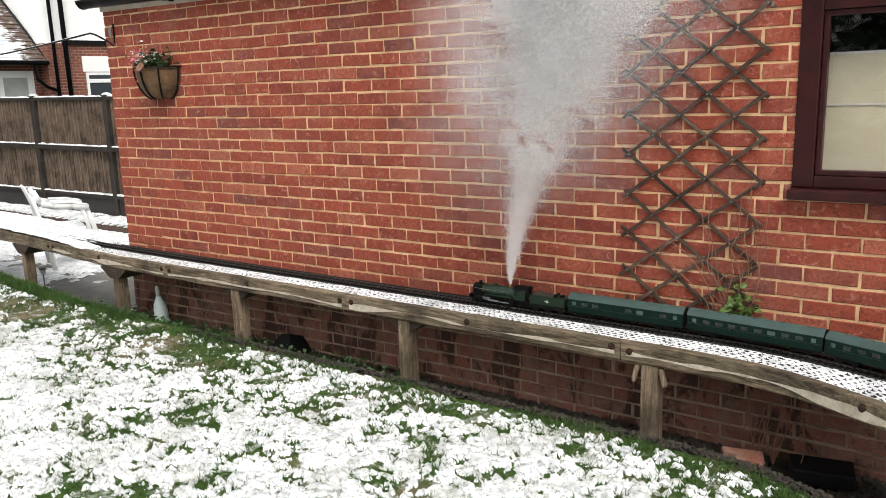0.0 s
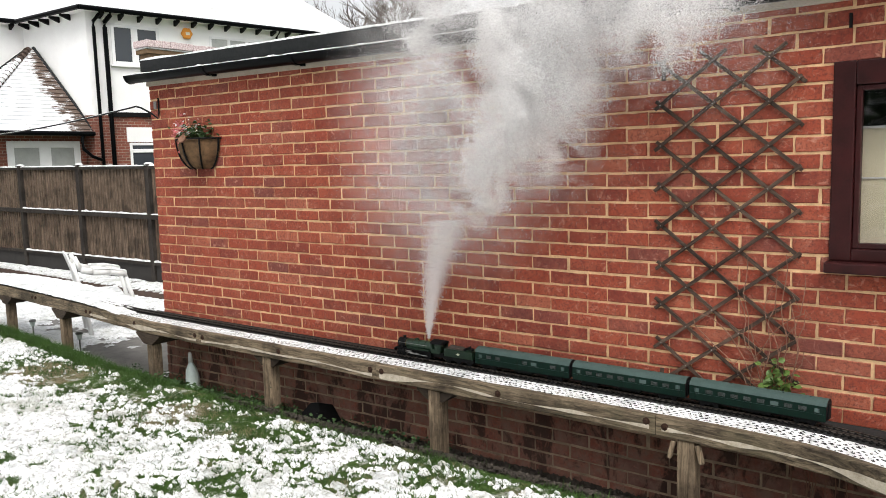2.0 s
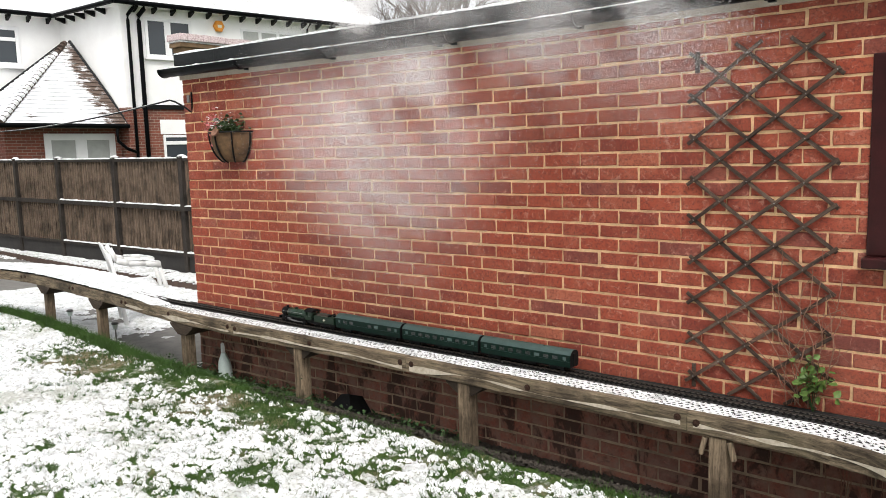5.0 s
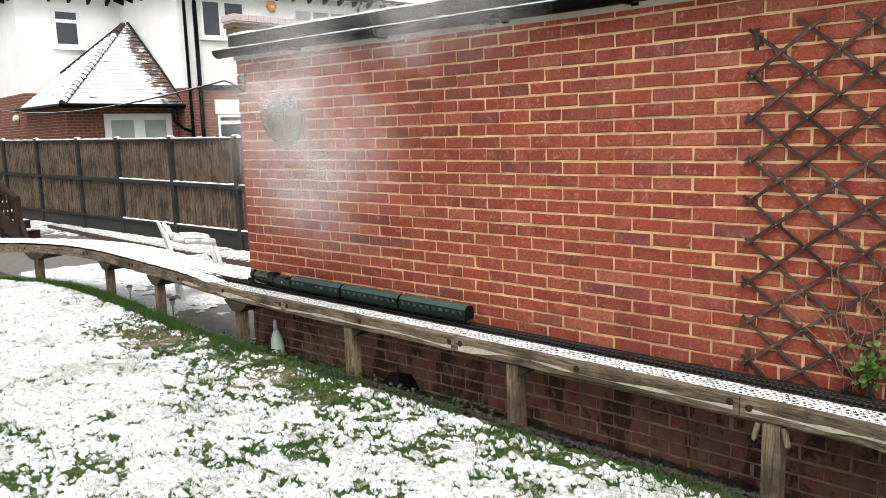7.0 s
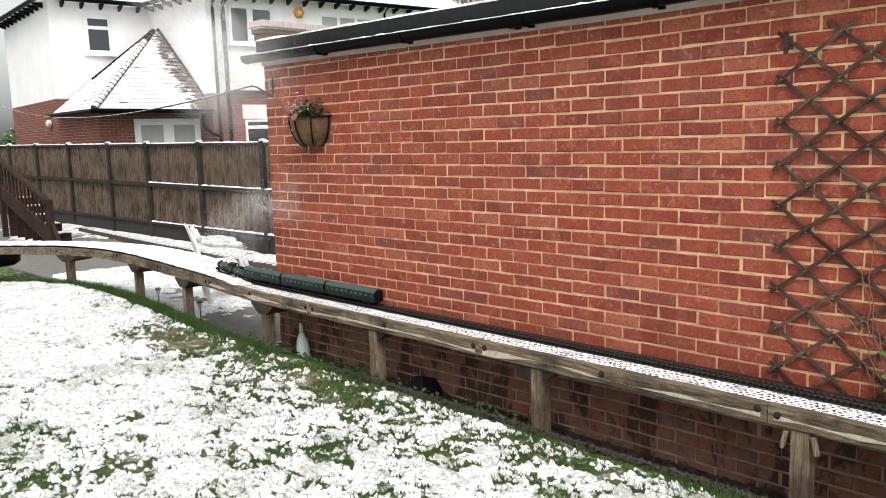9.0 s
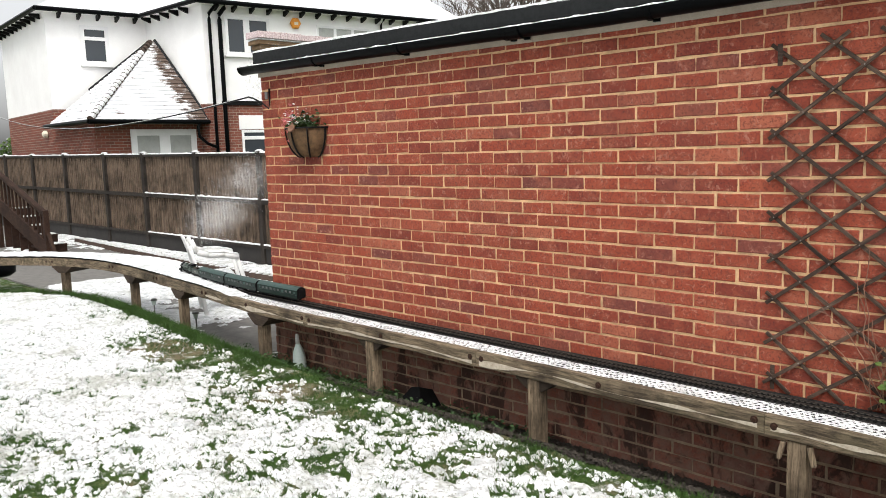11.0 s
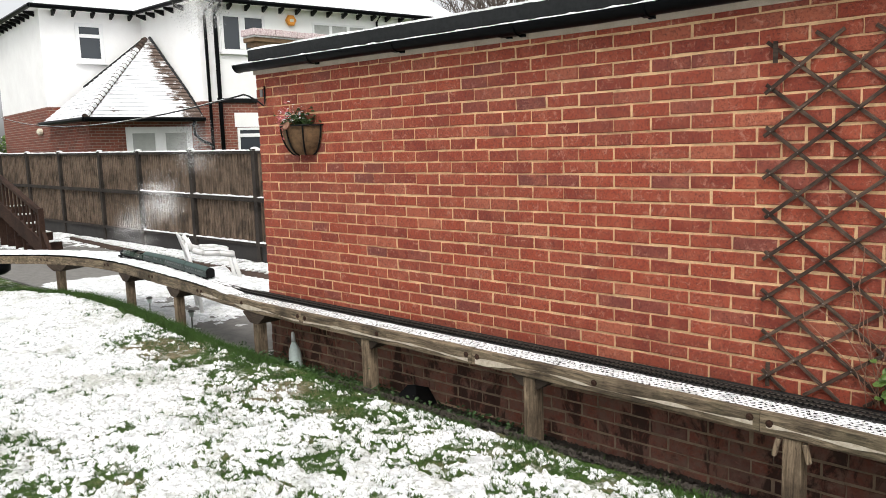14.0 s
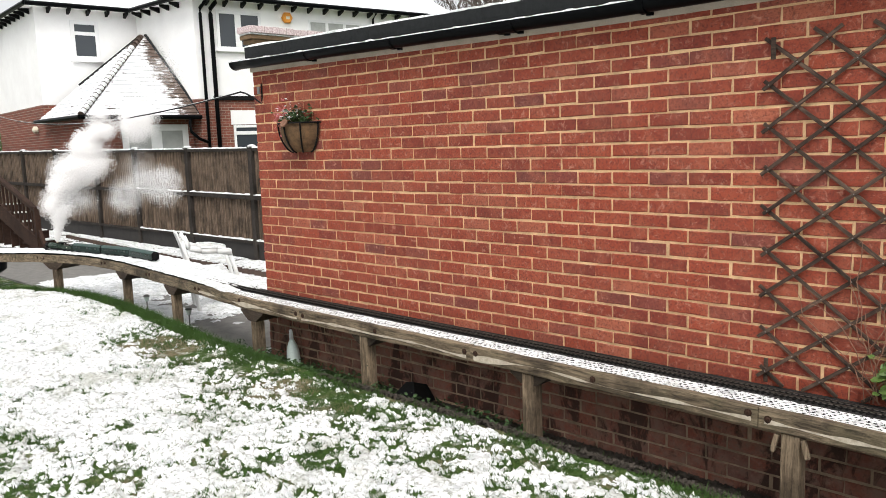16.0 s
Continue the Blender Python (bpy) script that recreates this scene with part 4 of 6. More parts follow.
def build_deck_snow():
    """Snow on the boards: a dimpled strip by the wall, a full cover further along."""
    xs, ys = np.concatenate([np.arange(-6.1, -0.4, 0.012), np.arange(-0.4, 6.5, 0.0048)]), np.arange(0, 1.0001, 0.0125)
    fx = np.interp(xs, FX, FY)
    bx = np.interp(xs, BX, BY)
    X = np.repeat(xs[:, None], len(ys), 1)
    Y = fx[:, None] + 0.004 + (bx - fx - 0.006)[:, None] * ys[None, :]
    D = Y - fx[:, None]
    tx, ty = np.array([p.x for p in TRACK][::-1]), np.array([p.y for p in TRACK][::-1])
    T = np.abs(Y - np.interp(xs, tx, ty)[:, None])
    full = np.clip((-X - 0.05 + 0.35 * (fbm(X * 5, Y * 9, 4, 5) - 0.5)) / 0.5, 0, 1)
    n = fbm(X * 9, Y * 16, 4, 15)
    n2 = fbm(X * 55, Y * 55, 3, 19)
    # moulded dimples of the mesh under the strip
    u, w = X / 0.034, D / 0.027
    u, w = u + 1.3 * (fbm(X * 14, Y * 14, 2, 91) - 0.5), w + 1.1 * (fbm(X * 17, Y * 17, 2, 95) - 0.5)
    u = u + 0.5 * (np.floor(w) % 2)
    hole = np.hypot(u - np.floor(u) - 0.5, (w - np.floor(w) - 0.5) * 0.9)
    strip = np.clip((D - 0.035) / 0.02, 0, 1) * np.clip((T - 0.062) / 0.02, 0, 1)
    c1 = strip * (0.62 + 0.8 * (n - 0.47)) * np.clip((X + 0.4) / 0.5, 0, 1) - np.where(hole < -0.02 + 0.28 * n2 + 0.26 * n, 0.9, 0.0) - 0.16 - 1.1 * np.clip(0.36 - n2, 0, 1)
    c1 = c1 - 0.8 * (Y > np.interp(X, tx, ty)) * (X > -0.1)
    c1 = c1 - 0.25 * np.clip((1.6 - X) / 1.2, 0, 1) * np.clip(X / 0.3, 0, 1)
    rails = np.minimum(np.abs(T - 0.0235) / 0.004, 1)
    c2 = full * (1.3 + 0.8 * (n - 0.5)) - 0.35 - 0.75 * np.clip((0.055 - T) / 0.02, 0, 1) * np.clip((X + 1.4) / 1.0, 0, 1) - 0.5 * (1 - rails) * np.clip((X + 2.6) / 1.0, 0, 1)
    cov = np.maximum(c1, c2)
    Z = DECK_Z + 0.0012 + np.clip(cov, 0, 1) * (0.006 + 0.016 * full + 0.008 * n2) * np.where(full > 0.3, 1, np.clip(hole * 2.2 - 0.2, 0.3, 1)) + np.where(full > 0.3, 0.004, 0)
    Z = np.where((D < 0.03) & (cov > 0), np.maximum(Z, 0.656), Z)
    f = grid_faces(len(xs), len(ys))
    f = f[(cov > 0.0).ravel()[f].sum(1) >= 3]
    used = np.unique(f)
    remap = np.full(X.size, -1, np.int64)
    remap[used] = np.arange(len(used))
    V = np.stack([X, Y, Z], -1).reshape(-1, 3)[used]
    ob = new("deck_snow", np_mesh("deck_snow", V, remap[f], MAT["snow_dirty"]))
    tagged(ob, "snow on the trestle, dimpled by mesh beneath", "snow", kind="stuff")


# ---------- fence, house, distance ----------
def build_fence():
    fy, posts = 3.45, [-3.42, -5.60, -7.79, -10.03, -12.02, -14.46, -16.8, -19.1, -21.4, -23.7]
    top = lambda x: 1.90 + (-5.6 - x) * 0.0118
    t = thing("garden_fence", "tall dark timber fence with snow on its rails", "fence")
    for px in posts:
        z = top(px)
        p = part("post", Mesh().box(px - 0.055, px + 0.055, fy - 0.075, fy + 0.035, -0.05, z + 0.012, bev=0.006), MAT["fence_post"], t)
        part("post_cap", Mesh().box(px - 0.07, px + 0.07, fy - 0.09, fy + 0.05, z + 0.0125, z + 0.03, bev=0.006), MAT["fence_post"], p)
        m = Mesh()
        bm = bmesh.new()
        bmesh.ops.create_icosphere(bm, subdivisions=2, radius=1)
        m.take(bm, Matrix.Translation((px, fy - 0.02, z + 0.030)) @ Matrix.Diagonal((0.08, 0.075, 0.035, 1)))
        part("snow_cap", m, MAT["snow"], p, smooth=True)
    rnd = random.Random(3)
    board = Mesh().box(-0.058, 0.058, -0.009, 0.009, 0.0, 1.0)
    for a, b2 in zip(posts, posts[1:]):
        n = 20
        xa, xb = a - 0.056, b2 + 0.056
        step = (xa - xb) / n
        bm = Mesh().add([(-0.006, 0.003, 0), (step + 0.006, -0.010, 0), (step + 0.006, 0.006, 0), (-0.006, 0.008, 0),
                         (-0.006, 0.003, 1), (step + 0.006, -0.010, 1), (step + 0.006, 0.006, 1), (-0.006, 0.008, 1)],
                        [(0, 1, 5, 4), (1, 2, 6, 5), (2, 3, 7, 6), (3, 0, 4, 7), (4, 5, 6, 7), (3, 2, 1, 0)])
        me = bm.data("fence_board", MAT["fence"])
        for i in range(n):
            x = xb + i * step
            ob = new("fence_board", me)
            ob.parent = t
            ob.matrix_basis = Matrix.Translation((x, fy - 0.012 + rnd.uniform(-0.004, 0.004), 0.335)) @ Matrix.Diagonal((1, 1, top(x) - 0.345 - rnd.uniform(0, 0.012), 1))
        for z, hh, lab in ((0.335, 0.05, "low"), (1.112, 0.075, "mid"), (0, 0.05, "top")):
            m, sn = Mesh(), Mesh()
            za, zb = (top(a), top(b2)) if lab == "top" else (z + 0.009 * (-5.6 - a) * (z > 1), z + 0.009 * (-5.6 - b2) * (z > 1))
            y0 = fy - 0.075 if lab != "top" else fy - 0.055
            v = [(xb, y0, zb - hh), (xa, y0, za - hh), (xa, fy - 0.028, za - hh), (xb, fy - 0.028, zb - hh), (xb, y0, zb), (xa, y0, za), (xa, fy - 0.028, za), (xb, fy - 0.028, zb)]
            f = [(0, 1, 5, 4), (1, 2, 6, 5), (2, 3, 7, 6), (3, 0, 4, 7), (4, 5, 6, 7), (3, 2, 1, 0)]
            r = part("rail", m.add(v, f), MAT["fence_post"], t)
            if lab != "top" and b2 < -10.1:
                continue
            y1 = fy - 0.03 if lab != "top" else fy + 0.03
            k = 40
            for i in range(k + 1):
                x, zz = xb + (xa - xb) * i / k, zb + (za - zb) * i / k
                h = max(0.003, 0.017 + 0.016 * noise.noise((x * 7, z, 2)) + 0.010 * noise.noise((x * 23, z, 5)))
                sn.v += [(x, y0 - 0.003, zz + 0.001), (x, y0 + 0.004, zz + h), (x, y1, zz + h + 0.004), (x, y1, zz + 0.001)]
            for i in range(k):
                for c in range(3):
                    q = i * 4 + c
                    sn.f.append((q, q + 4, q + 5, q + 1))
            part("snow_line", sn, MAT["snow"], r, smooth=True)
        part("gravel_board", Mesh().box(xb, xa, fy - 0.04, fy + 0.0, -0.03, 0.284, bev=0.004), MAT["gravel_board"], t)
    # row of dark edging bricks under snow beside the fence
    ed = thing("path_edging", "row of dark edging blocks half buried in snow", "edging")
    blk = Mesh().box(-0.055, 0.055, -0.09, 0.05, -0.004, 0.095, bev=0.008).data("edging_block", MAT["tile"])
    cap = Mesh().box(-0.05, 0.045, -0.06, 0.045, 0.0952, 0.112, bev=0.008).data("snow_cap", MAT["snow"])
    for i in range(52):
        x = -3.2 - i * 0.185
        ob = new("edging_block", blk)
        ob.parent = ed
        ob.matrix_basis = pose(x, 2.50 + 0.0008 * (i ** 1.6), 0.002, rnd.uniform(-3, 3), rnd.uniform(-3, 3), 34 + rnd.uniform(-6, 6))
        s = new("snow_cap", cap)
        s.parent = ob


def wall_seg(m, a, b2, z0, z1, th=0.25):
    """A straight wall from a to b2, its thickness to the left of the way."""
    d = Vector((b2[0] - a[0], b2[1] - a[1])).normalized()
    n = Vector((-d.y, d.x)) * th
    v = [(a[0], a[1], z0), (b2[0], b2[1], z0), (b2[0] + n.x, b2[1] + n.y, z0), (a[0] + n.x, a[1] + n.y, z0)]
    v += [(x, y, z1) for x, y, _ in v]
    m.add(v, [(0, 1, 5, 4), (1, 2, 6, 5), (2, 3, 7, 6), (3, 0, 4, 7), (4, 5, 6, 7), (3, 2, 1, 0)])


def on_wall(a, b2):
    """The frame of a wall: x along it, y into it, z up."""
    d = Vector((b2[0] - a[0], b2[1] - a[1])).normalized()
    return Matrix.Translation((a[0], a[1], 0)) @ Matrix(((d.x, -d.y, 0, 0), (d.y, d.x, 0, 0), (0, 0, 1, 0), (0, 0, 0, 1)))


def casement(parent, m, s0, s1, z0, z1, bars=(), glass="glass", transom=None, fw=0.07, mw=0.05):
    w = new("window")
    w.parent = parent
    w.matrix_basis = m
    f = Mesh().box(s0, s0 + fw, -0.03, 0.05, z0, z1, bev=0.01).box(s1 - fw, s1, -0.03, 0.05, z0, z1, bev=0.01)
    f.box(s0 + fw, s1 - fw, -0.03, 0.05, z1 - fw, z1, bev=0.01).box(s0 + fw, s1 - fw, -0.03, 0.05, z0, z0 + fw + 0.01, bev=0.01)
    for b2 in bars:
        f.box(b2 - mw, b2 + mw, -0.034, 0.05, z0 + fw + 0.01, z1 - fw, bev=0.01)
    if transom:
        f.box(s0 + fw, s1 - fw, -0.038, 0.05, transom - 0.05, transom + 0.05, bev=0.01)
    part("frame", f, MAT["upvc"], w)
    edges = [s0 + fw] + [q for b2 in bars for q in (b2 - mw, b2 + mw)] + [s1 - fw]
    for a, b2 in zip(edges[::2], edges[1::2]):
        part("pane", Mesh().box(a, b2, -0.012, -0.004, z0 + fw + 0.01, z1 - fw), MAT[glass], w)
    part("sill", Mesh().box(s0 - 0.05, s1 + 0.05, -0.09, 0.0, z0 - 0.05, z0 - 0.004, bev=0.01), MAT["upvc"], w)
    return w


HA, HP1, HV, HP2, HD = (-22.9, 4.73), (-17.5, 4.3), (-17.2, 7.05), (-14.1, 7.22), (-12.8, 15.5)


def build_house():
    h = thing("neighbour_house", "white rendered two-storey house with brick ground floor", "house")
    corners = [HA, HP1, HV, HP2, HD]
    back = [(-12.8, 15.5), (-20, 16.5), (-22.9, 12), (-22.9, 4.73)]
    for a, b2 in list(zip(corners, corners[1:])) + list(zip(back, back[1:])):
        up, lo = Mesh(), Mesh()
        wall_seg(up, a, b2, 3.32, 6.1)
        wall_seg(lo, a, b2, 0.0, 3.32)
        part("upper_wall", up, MAT["render"], h, "white painted render")
        part("lower_wall", lo, MAT["far_brick"], h, "dark red brickwork")
    # eaves, gutters and roof
    A, B, C, D = on_wall(HA, HP1), on_wall(HP1, HV), on_wall(HV, HP2), on_wall(HP2, HD)
    ov = 0.32
    ea = [(-23.2, 4.73 - ov), (HP1[0] + ov, HP1[1] - ov), (HV[0] + ov, HV[1] - ov), (HP2[0] + ov, HP2[1] - ov), (HD[0] + ov + 0.06, HD[1] + 0.6)]
    inn = [(-23.2, 9.5), (-20.6, 8.2), (-19.6, 10.4), (-17.6, 11.0), (-16.4, 16.0)]
    ro = Mesh()
    for (x, y), (u, w) in zip(ea, inn):
        ro.v += [(x, y, 6.06), (u, w, 8.3), (u, w, 8.2), (x, y, 5.98)]
    for i in range(4):
        for c in range(4):
            p, q = i * 4 + c, i * 4 + (c + 1) % 4
            ro.f.append((p, p + 4, q + 4, q))
    roof = part("roof", ro, MAT["snow"], h, "snow covered hipped roof")
    gu = Mesh()
    for a, b2 in zip(ea, ea[1:]):
        gu.tube([(a[0], a[1], 6.02), (b2[0], b2[1], 6.02)], 0.065, 8)
    part("gutter", gu, MAT["gutter"], roof)
    so = Mesh()
    for a, b2, c, d in zip(corners, corners[1:], ea, ea[1:]):
        so.add([(a[0], a[1], 5.99), (b2[0], b2[1], 5.99), (d[0], d[1], 5.97), (c[0], c[1], 5.97)], [(0, 1, 2, 3)])
    part("soffit", so, MAT["render"], roof)
    for m, ln in ((A, 5.4), (B, 2.75), (C, 2.8), (D, 8.4)):
        s = 0.35
        while s < ln:
            b2 = Mesh().add([(s - 0.035, -0.02, 5.83), (s + 0.035, -0.02, 5.83), (s + 0.035, -0.02, 5.985), (s - 0.035, -0.02, 5.985),
                             (s - 0.035, -0.29, 5.92), (s + 0.035, -0.29, 5.92), (s + 0.035, -0.29, 5.985), (s - 0.035, -0.29, 5.985)],
                            [(0, 1, 2, 3), (5, 4, 7, 6), (4, 5, 1, 0), (3, 2, 6, 7), (1, 5, 6, 2), (4, 0, 3, 7)], m)
            part("rafter_end", b2, MAT["black"], roof)
            s += 0.52
    # windows
    casement(h, B, 0.90, 1.67, 4.58, 5.69, (), "glass", 5.33, 0.11)
    casement(h, D, 0.62, 1.95, 4.66, 5.74, (1.25,), "glass", None, 0.09, 0.09)
    casement(h, D, 3.46, 5.30, 5.12, 5.66, (4.08, 4.69), "curtain")
    casement(h, D, 0.92, 2.1, 1.7, 2.58, (), "glass", 2.36)
    part("lintel", Mesh().box(0.86, 2.2, -0.03, 0.0, 2.60, 3.0, D), MAT["render"], h)
    part("band", Mesh().box(0.40, 8.3, -0.05, 0.0, 3.28, 3.40, D), MAT["black"], h)
    for s, r in ((0.16, 0.045), (0.45, 0.06)):
        p = Mesh().tube([tuple(D @ Vector(q)) for q in ((s + 0.10, -0.30, 5.99), (s + 0.09, -0.28, 5.90), (s, -0.10, 5.74), (s, -0.09, 5.6), (s, -0.09, 3.5), (s, -0.09, 0.1))], r, 8)
        part("downpipe", p, MAT["gutter"], h, smooth=True)
    p = Mesh().tube([tuple(D @ Vector(q)) for q in ((5.7, -0.28, 5.95), (5.7, -0.08, 5.8), (5.7, -0.08, 3.4))], 0.035, 8)
    part("downpipe", p, MAT["gutter"], h, smooth=True)
    p = Mesh().tube([tuple(D @ Vector(q)) for q in ((-0.30, -0.12, 2.84), (-0.36, -0.12, 2.66), (-0.34, -0.12, 2.42), (-0.12, -0.12, 2.22), (0.14, -0.1, 2.12))], 0.045, 8)
    part("downpipe", p, MAT["gutter"], h, smooth=True)
    al = part("alarm_box", Mesh().lathe([(0.16, 0), (0.17, 0.02), (0.17, 0.08), (0.14, 0.11)], 6, D @ pose(2.76, -0.002, 5.66, 90)), MAT["orange"], h, "orange six-sided alarm box")
    part("label_plate", Mesh().box(2.70, 2.82, -0.118, -0.1125, 5.61, 5.69, D), MAT["cream"], al)
    lamp = part("wall_lamp", Mesh().lathe([(0.05, 0), (0.10, 0.03), (0.10, 0.12), (0.04, 0.16)], 12, A @ pose(4.7, -0.002, 2.65, 90)), MAT["cream"], h)

    # kitchen bay in the nook, with its hipped roof
    bay = thing("kitchen_bay", "brick kitchen extension under a snowy hipped tile roof", "house extension")
    y0, x1 = 4.22, -14.5
    w = Mesh()
    wall_seg(w, (-17.45, y0), (x1, y0), 0.0, 2.93, 0.2)
    wall_seg(w, (x1, y0), (x1 + 0.02, 7.17), 0.0, 2.93, 0.2)
    part("wall", w, MAT["far_brick"], bay)
    casement(bay, on_wall((x1, y0), (x1 + 0.02, 7.17)), 0.92, 2.78, 1.55, 2.64, (1.85,), "curtain", None, 0.17, 0.15)
    ap = Vector((-16.46, 6.86, 5.25))
    e0, e1, e2 = Vector((-17.12, y0 - 0.25, 2.82)), Vector((x1 + 0.45, y0 - 0.25, 2.82)), Vector((x1 + 0.42, 7.2, 2.82))
    rows = 22
    for name, a, b2 in (("roof_slope", e0, e1), ("roof_slope", e1, e2)):
        up = Vector((-16.75, 6.90, 5.25)) if a is e0 else ap
        en = ap
        m = Mesh()
        nrm = (b2 - a).cross(en - a).normalized()
        if nrm.z < 0:
            nrm = -nrm
        side_l = (up if a is e0 else ap)
        for i in range(rows):
            t0, t1 = i / rows, (i + 1) / rows
            pl0, pl1 = a.lerp(side_l, t0), a.lerp(side_l, t1)
            pr0, pr1 = b2.lerp(ap if a is e0 else Vector((-16.40, 6.92, 5.25)), t0), b2.lerp(ap if a is e0 else Vector((-16.40, 6.92, 5.25)), t1)
            k = 0.030
            m = Mesh()
            o = 0
            for q, hgt in ((pl0, k), (pr0, k), (pr1, 0.006), (pl1, 0.006), (pl0, 0.0), (pr0, 0.0)):
                m.v.append(tuple(q + nrm * hgt))
            m.f += [(o, o + 1, o + 2, o + 3), (o + 4, o + 5, o + 1, o)]
            part("tile_course", m, MAT["snowy_tile"], bay)
    for i in range(23):
        q = e1.lerp(ap, (i + 0.4) / 23.5)
        d = (ap - e1).normalized()
        # dark tile lip showing past each snow strip draws the hip's shadow arcs
        m = Mesh().tube([q + Vector((0, 0, 0.055)) - d * 0.07, q + Vector((0, 0, 0.035)) + d * 0.09], [0.085, 0.07], 10)
        hip = part("hip_tile", m, MAT["tile"], bay)
        if i < 19:
            m = Mesh().tube([q + Vector((0, 0, 0.066)) - d * 0.060, q + Vector((0, 0, 0.056)) + d * 0.118], [0.080, 0.076], 10)
            part("snow", m, MAT["snow"], hip)
    for a, b2 in ((Vector((-17.12, 5.2, 3.85)), Vector((-16.75, 6.90, 5.27))), (ap + Vector((0.05, 0.06, 0.03)), e2 + Vector((-0.05, 0.06, 0.05)))):
        part("flashing", Mesh().tube([a, b2], 0.045, 6), MAT["felt"], bay)
    g = Mesh().tube([e0 + Vector((0, -0.05, 0)), e1 + Vector((0.05, -0.05, 0))], 0.06, 8).tube([e1 + Vector((0.05, -0.05, 0)), e2 + Vector((0.05, 0, 0))], 0.06, 8)
    part("gutter", g, MAT["gutter"], bay)

    # low tiled outbuilding seen over the flat roof
    ob = thing("tiled_outbuilding", "low brick outbuilding with snow-dusted red tiled eaves", "outbuilding")
    part("wall", Mesh().box(-6.62, -6.20, 4.25, 6.2, 0.0, 3.70), MAT["far_brick"], ob)
    part("soffit_board", Mesh().box(-6.42, -6.10, 3.92, 6.25, 3.704, 3.77, bev=0.006), MAT["ochre"], ob, "ochre timber soffit")
    part("fascia", Mesh().box(-6.40, -6.05, 3.84, 6.25, 3.774, 3.845, bev=0.01), MAT["ochre"], ob, "ochre timber fascia")
    part("snow_ledge", Mesh().box(-6.38, -6.03, 3.82, 6.25, 3.849, 3.872, bev=0.006), MAT["snow"], ob)
    rt = random.Random(5)
    for i in range(16):
        y = 3.80 + 0.152 * i
        m = Mesh().box(-6.40, -6.0, y, y + 0.148, 3.876, 3.985 + rt.uniform(-0.006, 0.008), bev=0.01)
        part("tile", m, MAT["red_snow"], ob)


def build_tree(name, x, y, z0, height, seed, spread=0.55):
    rnd = random.Random(seed)
    t = thing(name, "bare winter tree with fine twigs behind the roof", "tree")
    tr, cr = Mesh(), Mesh()

    def grow(p, d, ln, r, level):
        pts = [p]
        for k in range(3):
            d = (d + Vector((rnd.uniform(-0.22, 0.22), rnd.uniform(-0.22, 0.22), rnd.uniform(-0.05, 0.15)))).normalized()
            pts.append(pts[-1] + d * ln / 3)
        (tr if level < 2 else cr).tube(pts, [r, r * 0.85, r * 0.7, r * 0.55], 6 if level < 2 else 4, False)
        if level >= 5:
            return
        for k in range(4 if level else 6):
            q = pts[-1].lerp(pts[1], rnd.uniform(0, 0.75))
            e = (d + Vector((rnd.gauss(0, spread), rnd.gauss(0, spread), rnd.uniform(-0.2, 0.5)))).normalized()
            grow(q, e, ln * rnd.uniform(0.5, 0.72), max(r * 0.52, 0.006), level + 1)
    grow(Vector((x, y, z0)), Vector((0, 0, 1)), height * 0.42, height * 0.022, 0)
    part("trunk", tr, MAT["tree"], t)
    part("crown", cr, MAT["tree"], t)


# ---------- things by the wall ----------
def build_shrub():
    t = thing("evergreen_shrub", "green garden shrub dusted with snow behind the fence", "shrub")
    rnd = random.Random(61)
    st, lv, sn = Mesh(), Mesh(), Mesh()
    for k in range(7):
        a = k * 0.9
        st.tube([(-25.6, 5.9, 0.0), (-25.6 + 0.4 * math.cos(a), 5.9 + 0.4 * math.sin(a), 1.2), (-25.6 + 0.8 * math.cos(a), 5.9 + 0.8 * math.sin(a), 2.3)], [0.05, 0.03, 0.012], 6)

    def spot(top):
        a, e, r = rnd.uniform(0, 6.28), rnd.uniform(-0.5, 1.5) if not top else rnd.uniform(0.7, 1.5), rnd.uniform(0.6, 1.1)
        return (-25.6 + r * math.cos(a) * math.cos(e), 5.9 + r * math.sin(a) * math.cos(e), 1.75 + r * math.sin(e))
    leaf_cloud(lv, rnd, 1500, lambda: spot(False), (0.07, 0.14), 1.0)
    leaf_cloud(sn, rnd, 200, lambda: spot(True), (0.06, 0.12), 0.5)
    part("stems", st, MAT["tree"], t)
    part("foliage", lv, MAT["leaf"], t)
    part("snow", sn, MAT["snow"], t)


def leaf_cloud(m, rnd, count, place, size, flat=0.5):
    """Adds many small folded leaves; place() gives each one's point."""
    for _ in range(count):
        p = Vector(place())
        s = rnd.uniform(*size)
        e = Euler((rnd.uniform(-flat, flat), rnd.uniform(-flat, flat), rnd.uniform(0, 6.28))).to_matrix().to_4x4()
        v = [(0, 0, 0), (s * 0.42, s * 0.35, s * 0.08), (s * 0.30, s * 0.8, s * 0.05), (0, s * 1.1, -s * 0.1), (-s * 0.30, s * 0.8, s * 0.05), (-s * 0.42, s * 0.35, s * 0.08), (0, s * 0.5, -s * 0.04)]
        m.add(v, [(0, 1, 6), (1, 2, 6), (2, 3, 6), (3, 4, 6), (4, 5, 6), (5, 0, 6)], Matrix.Translation(p) @ e)


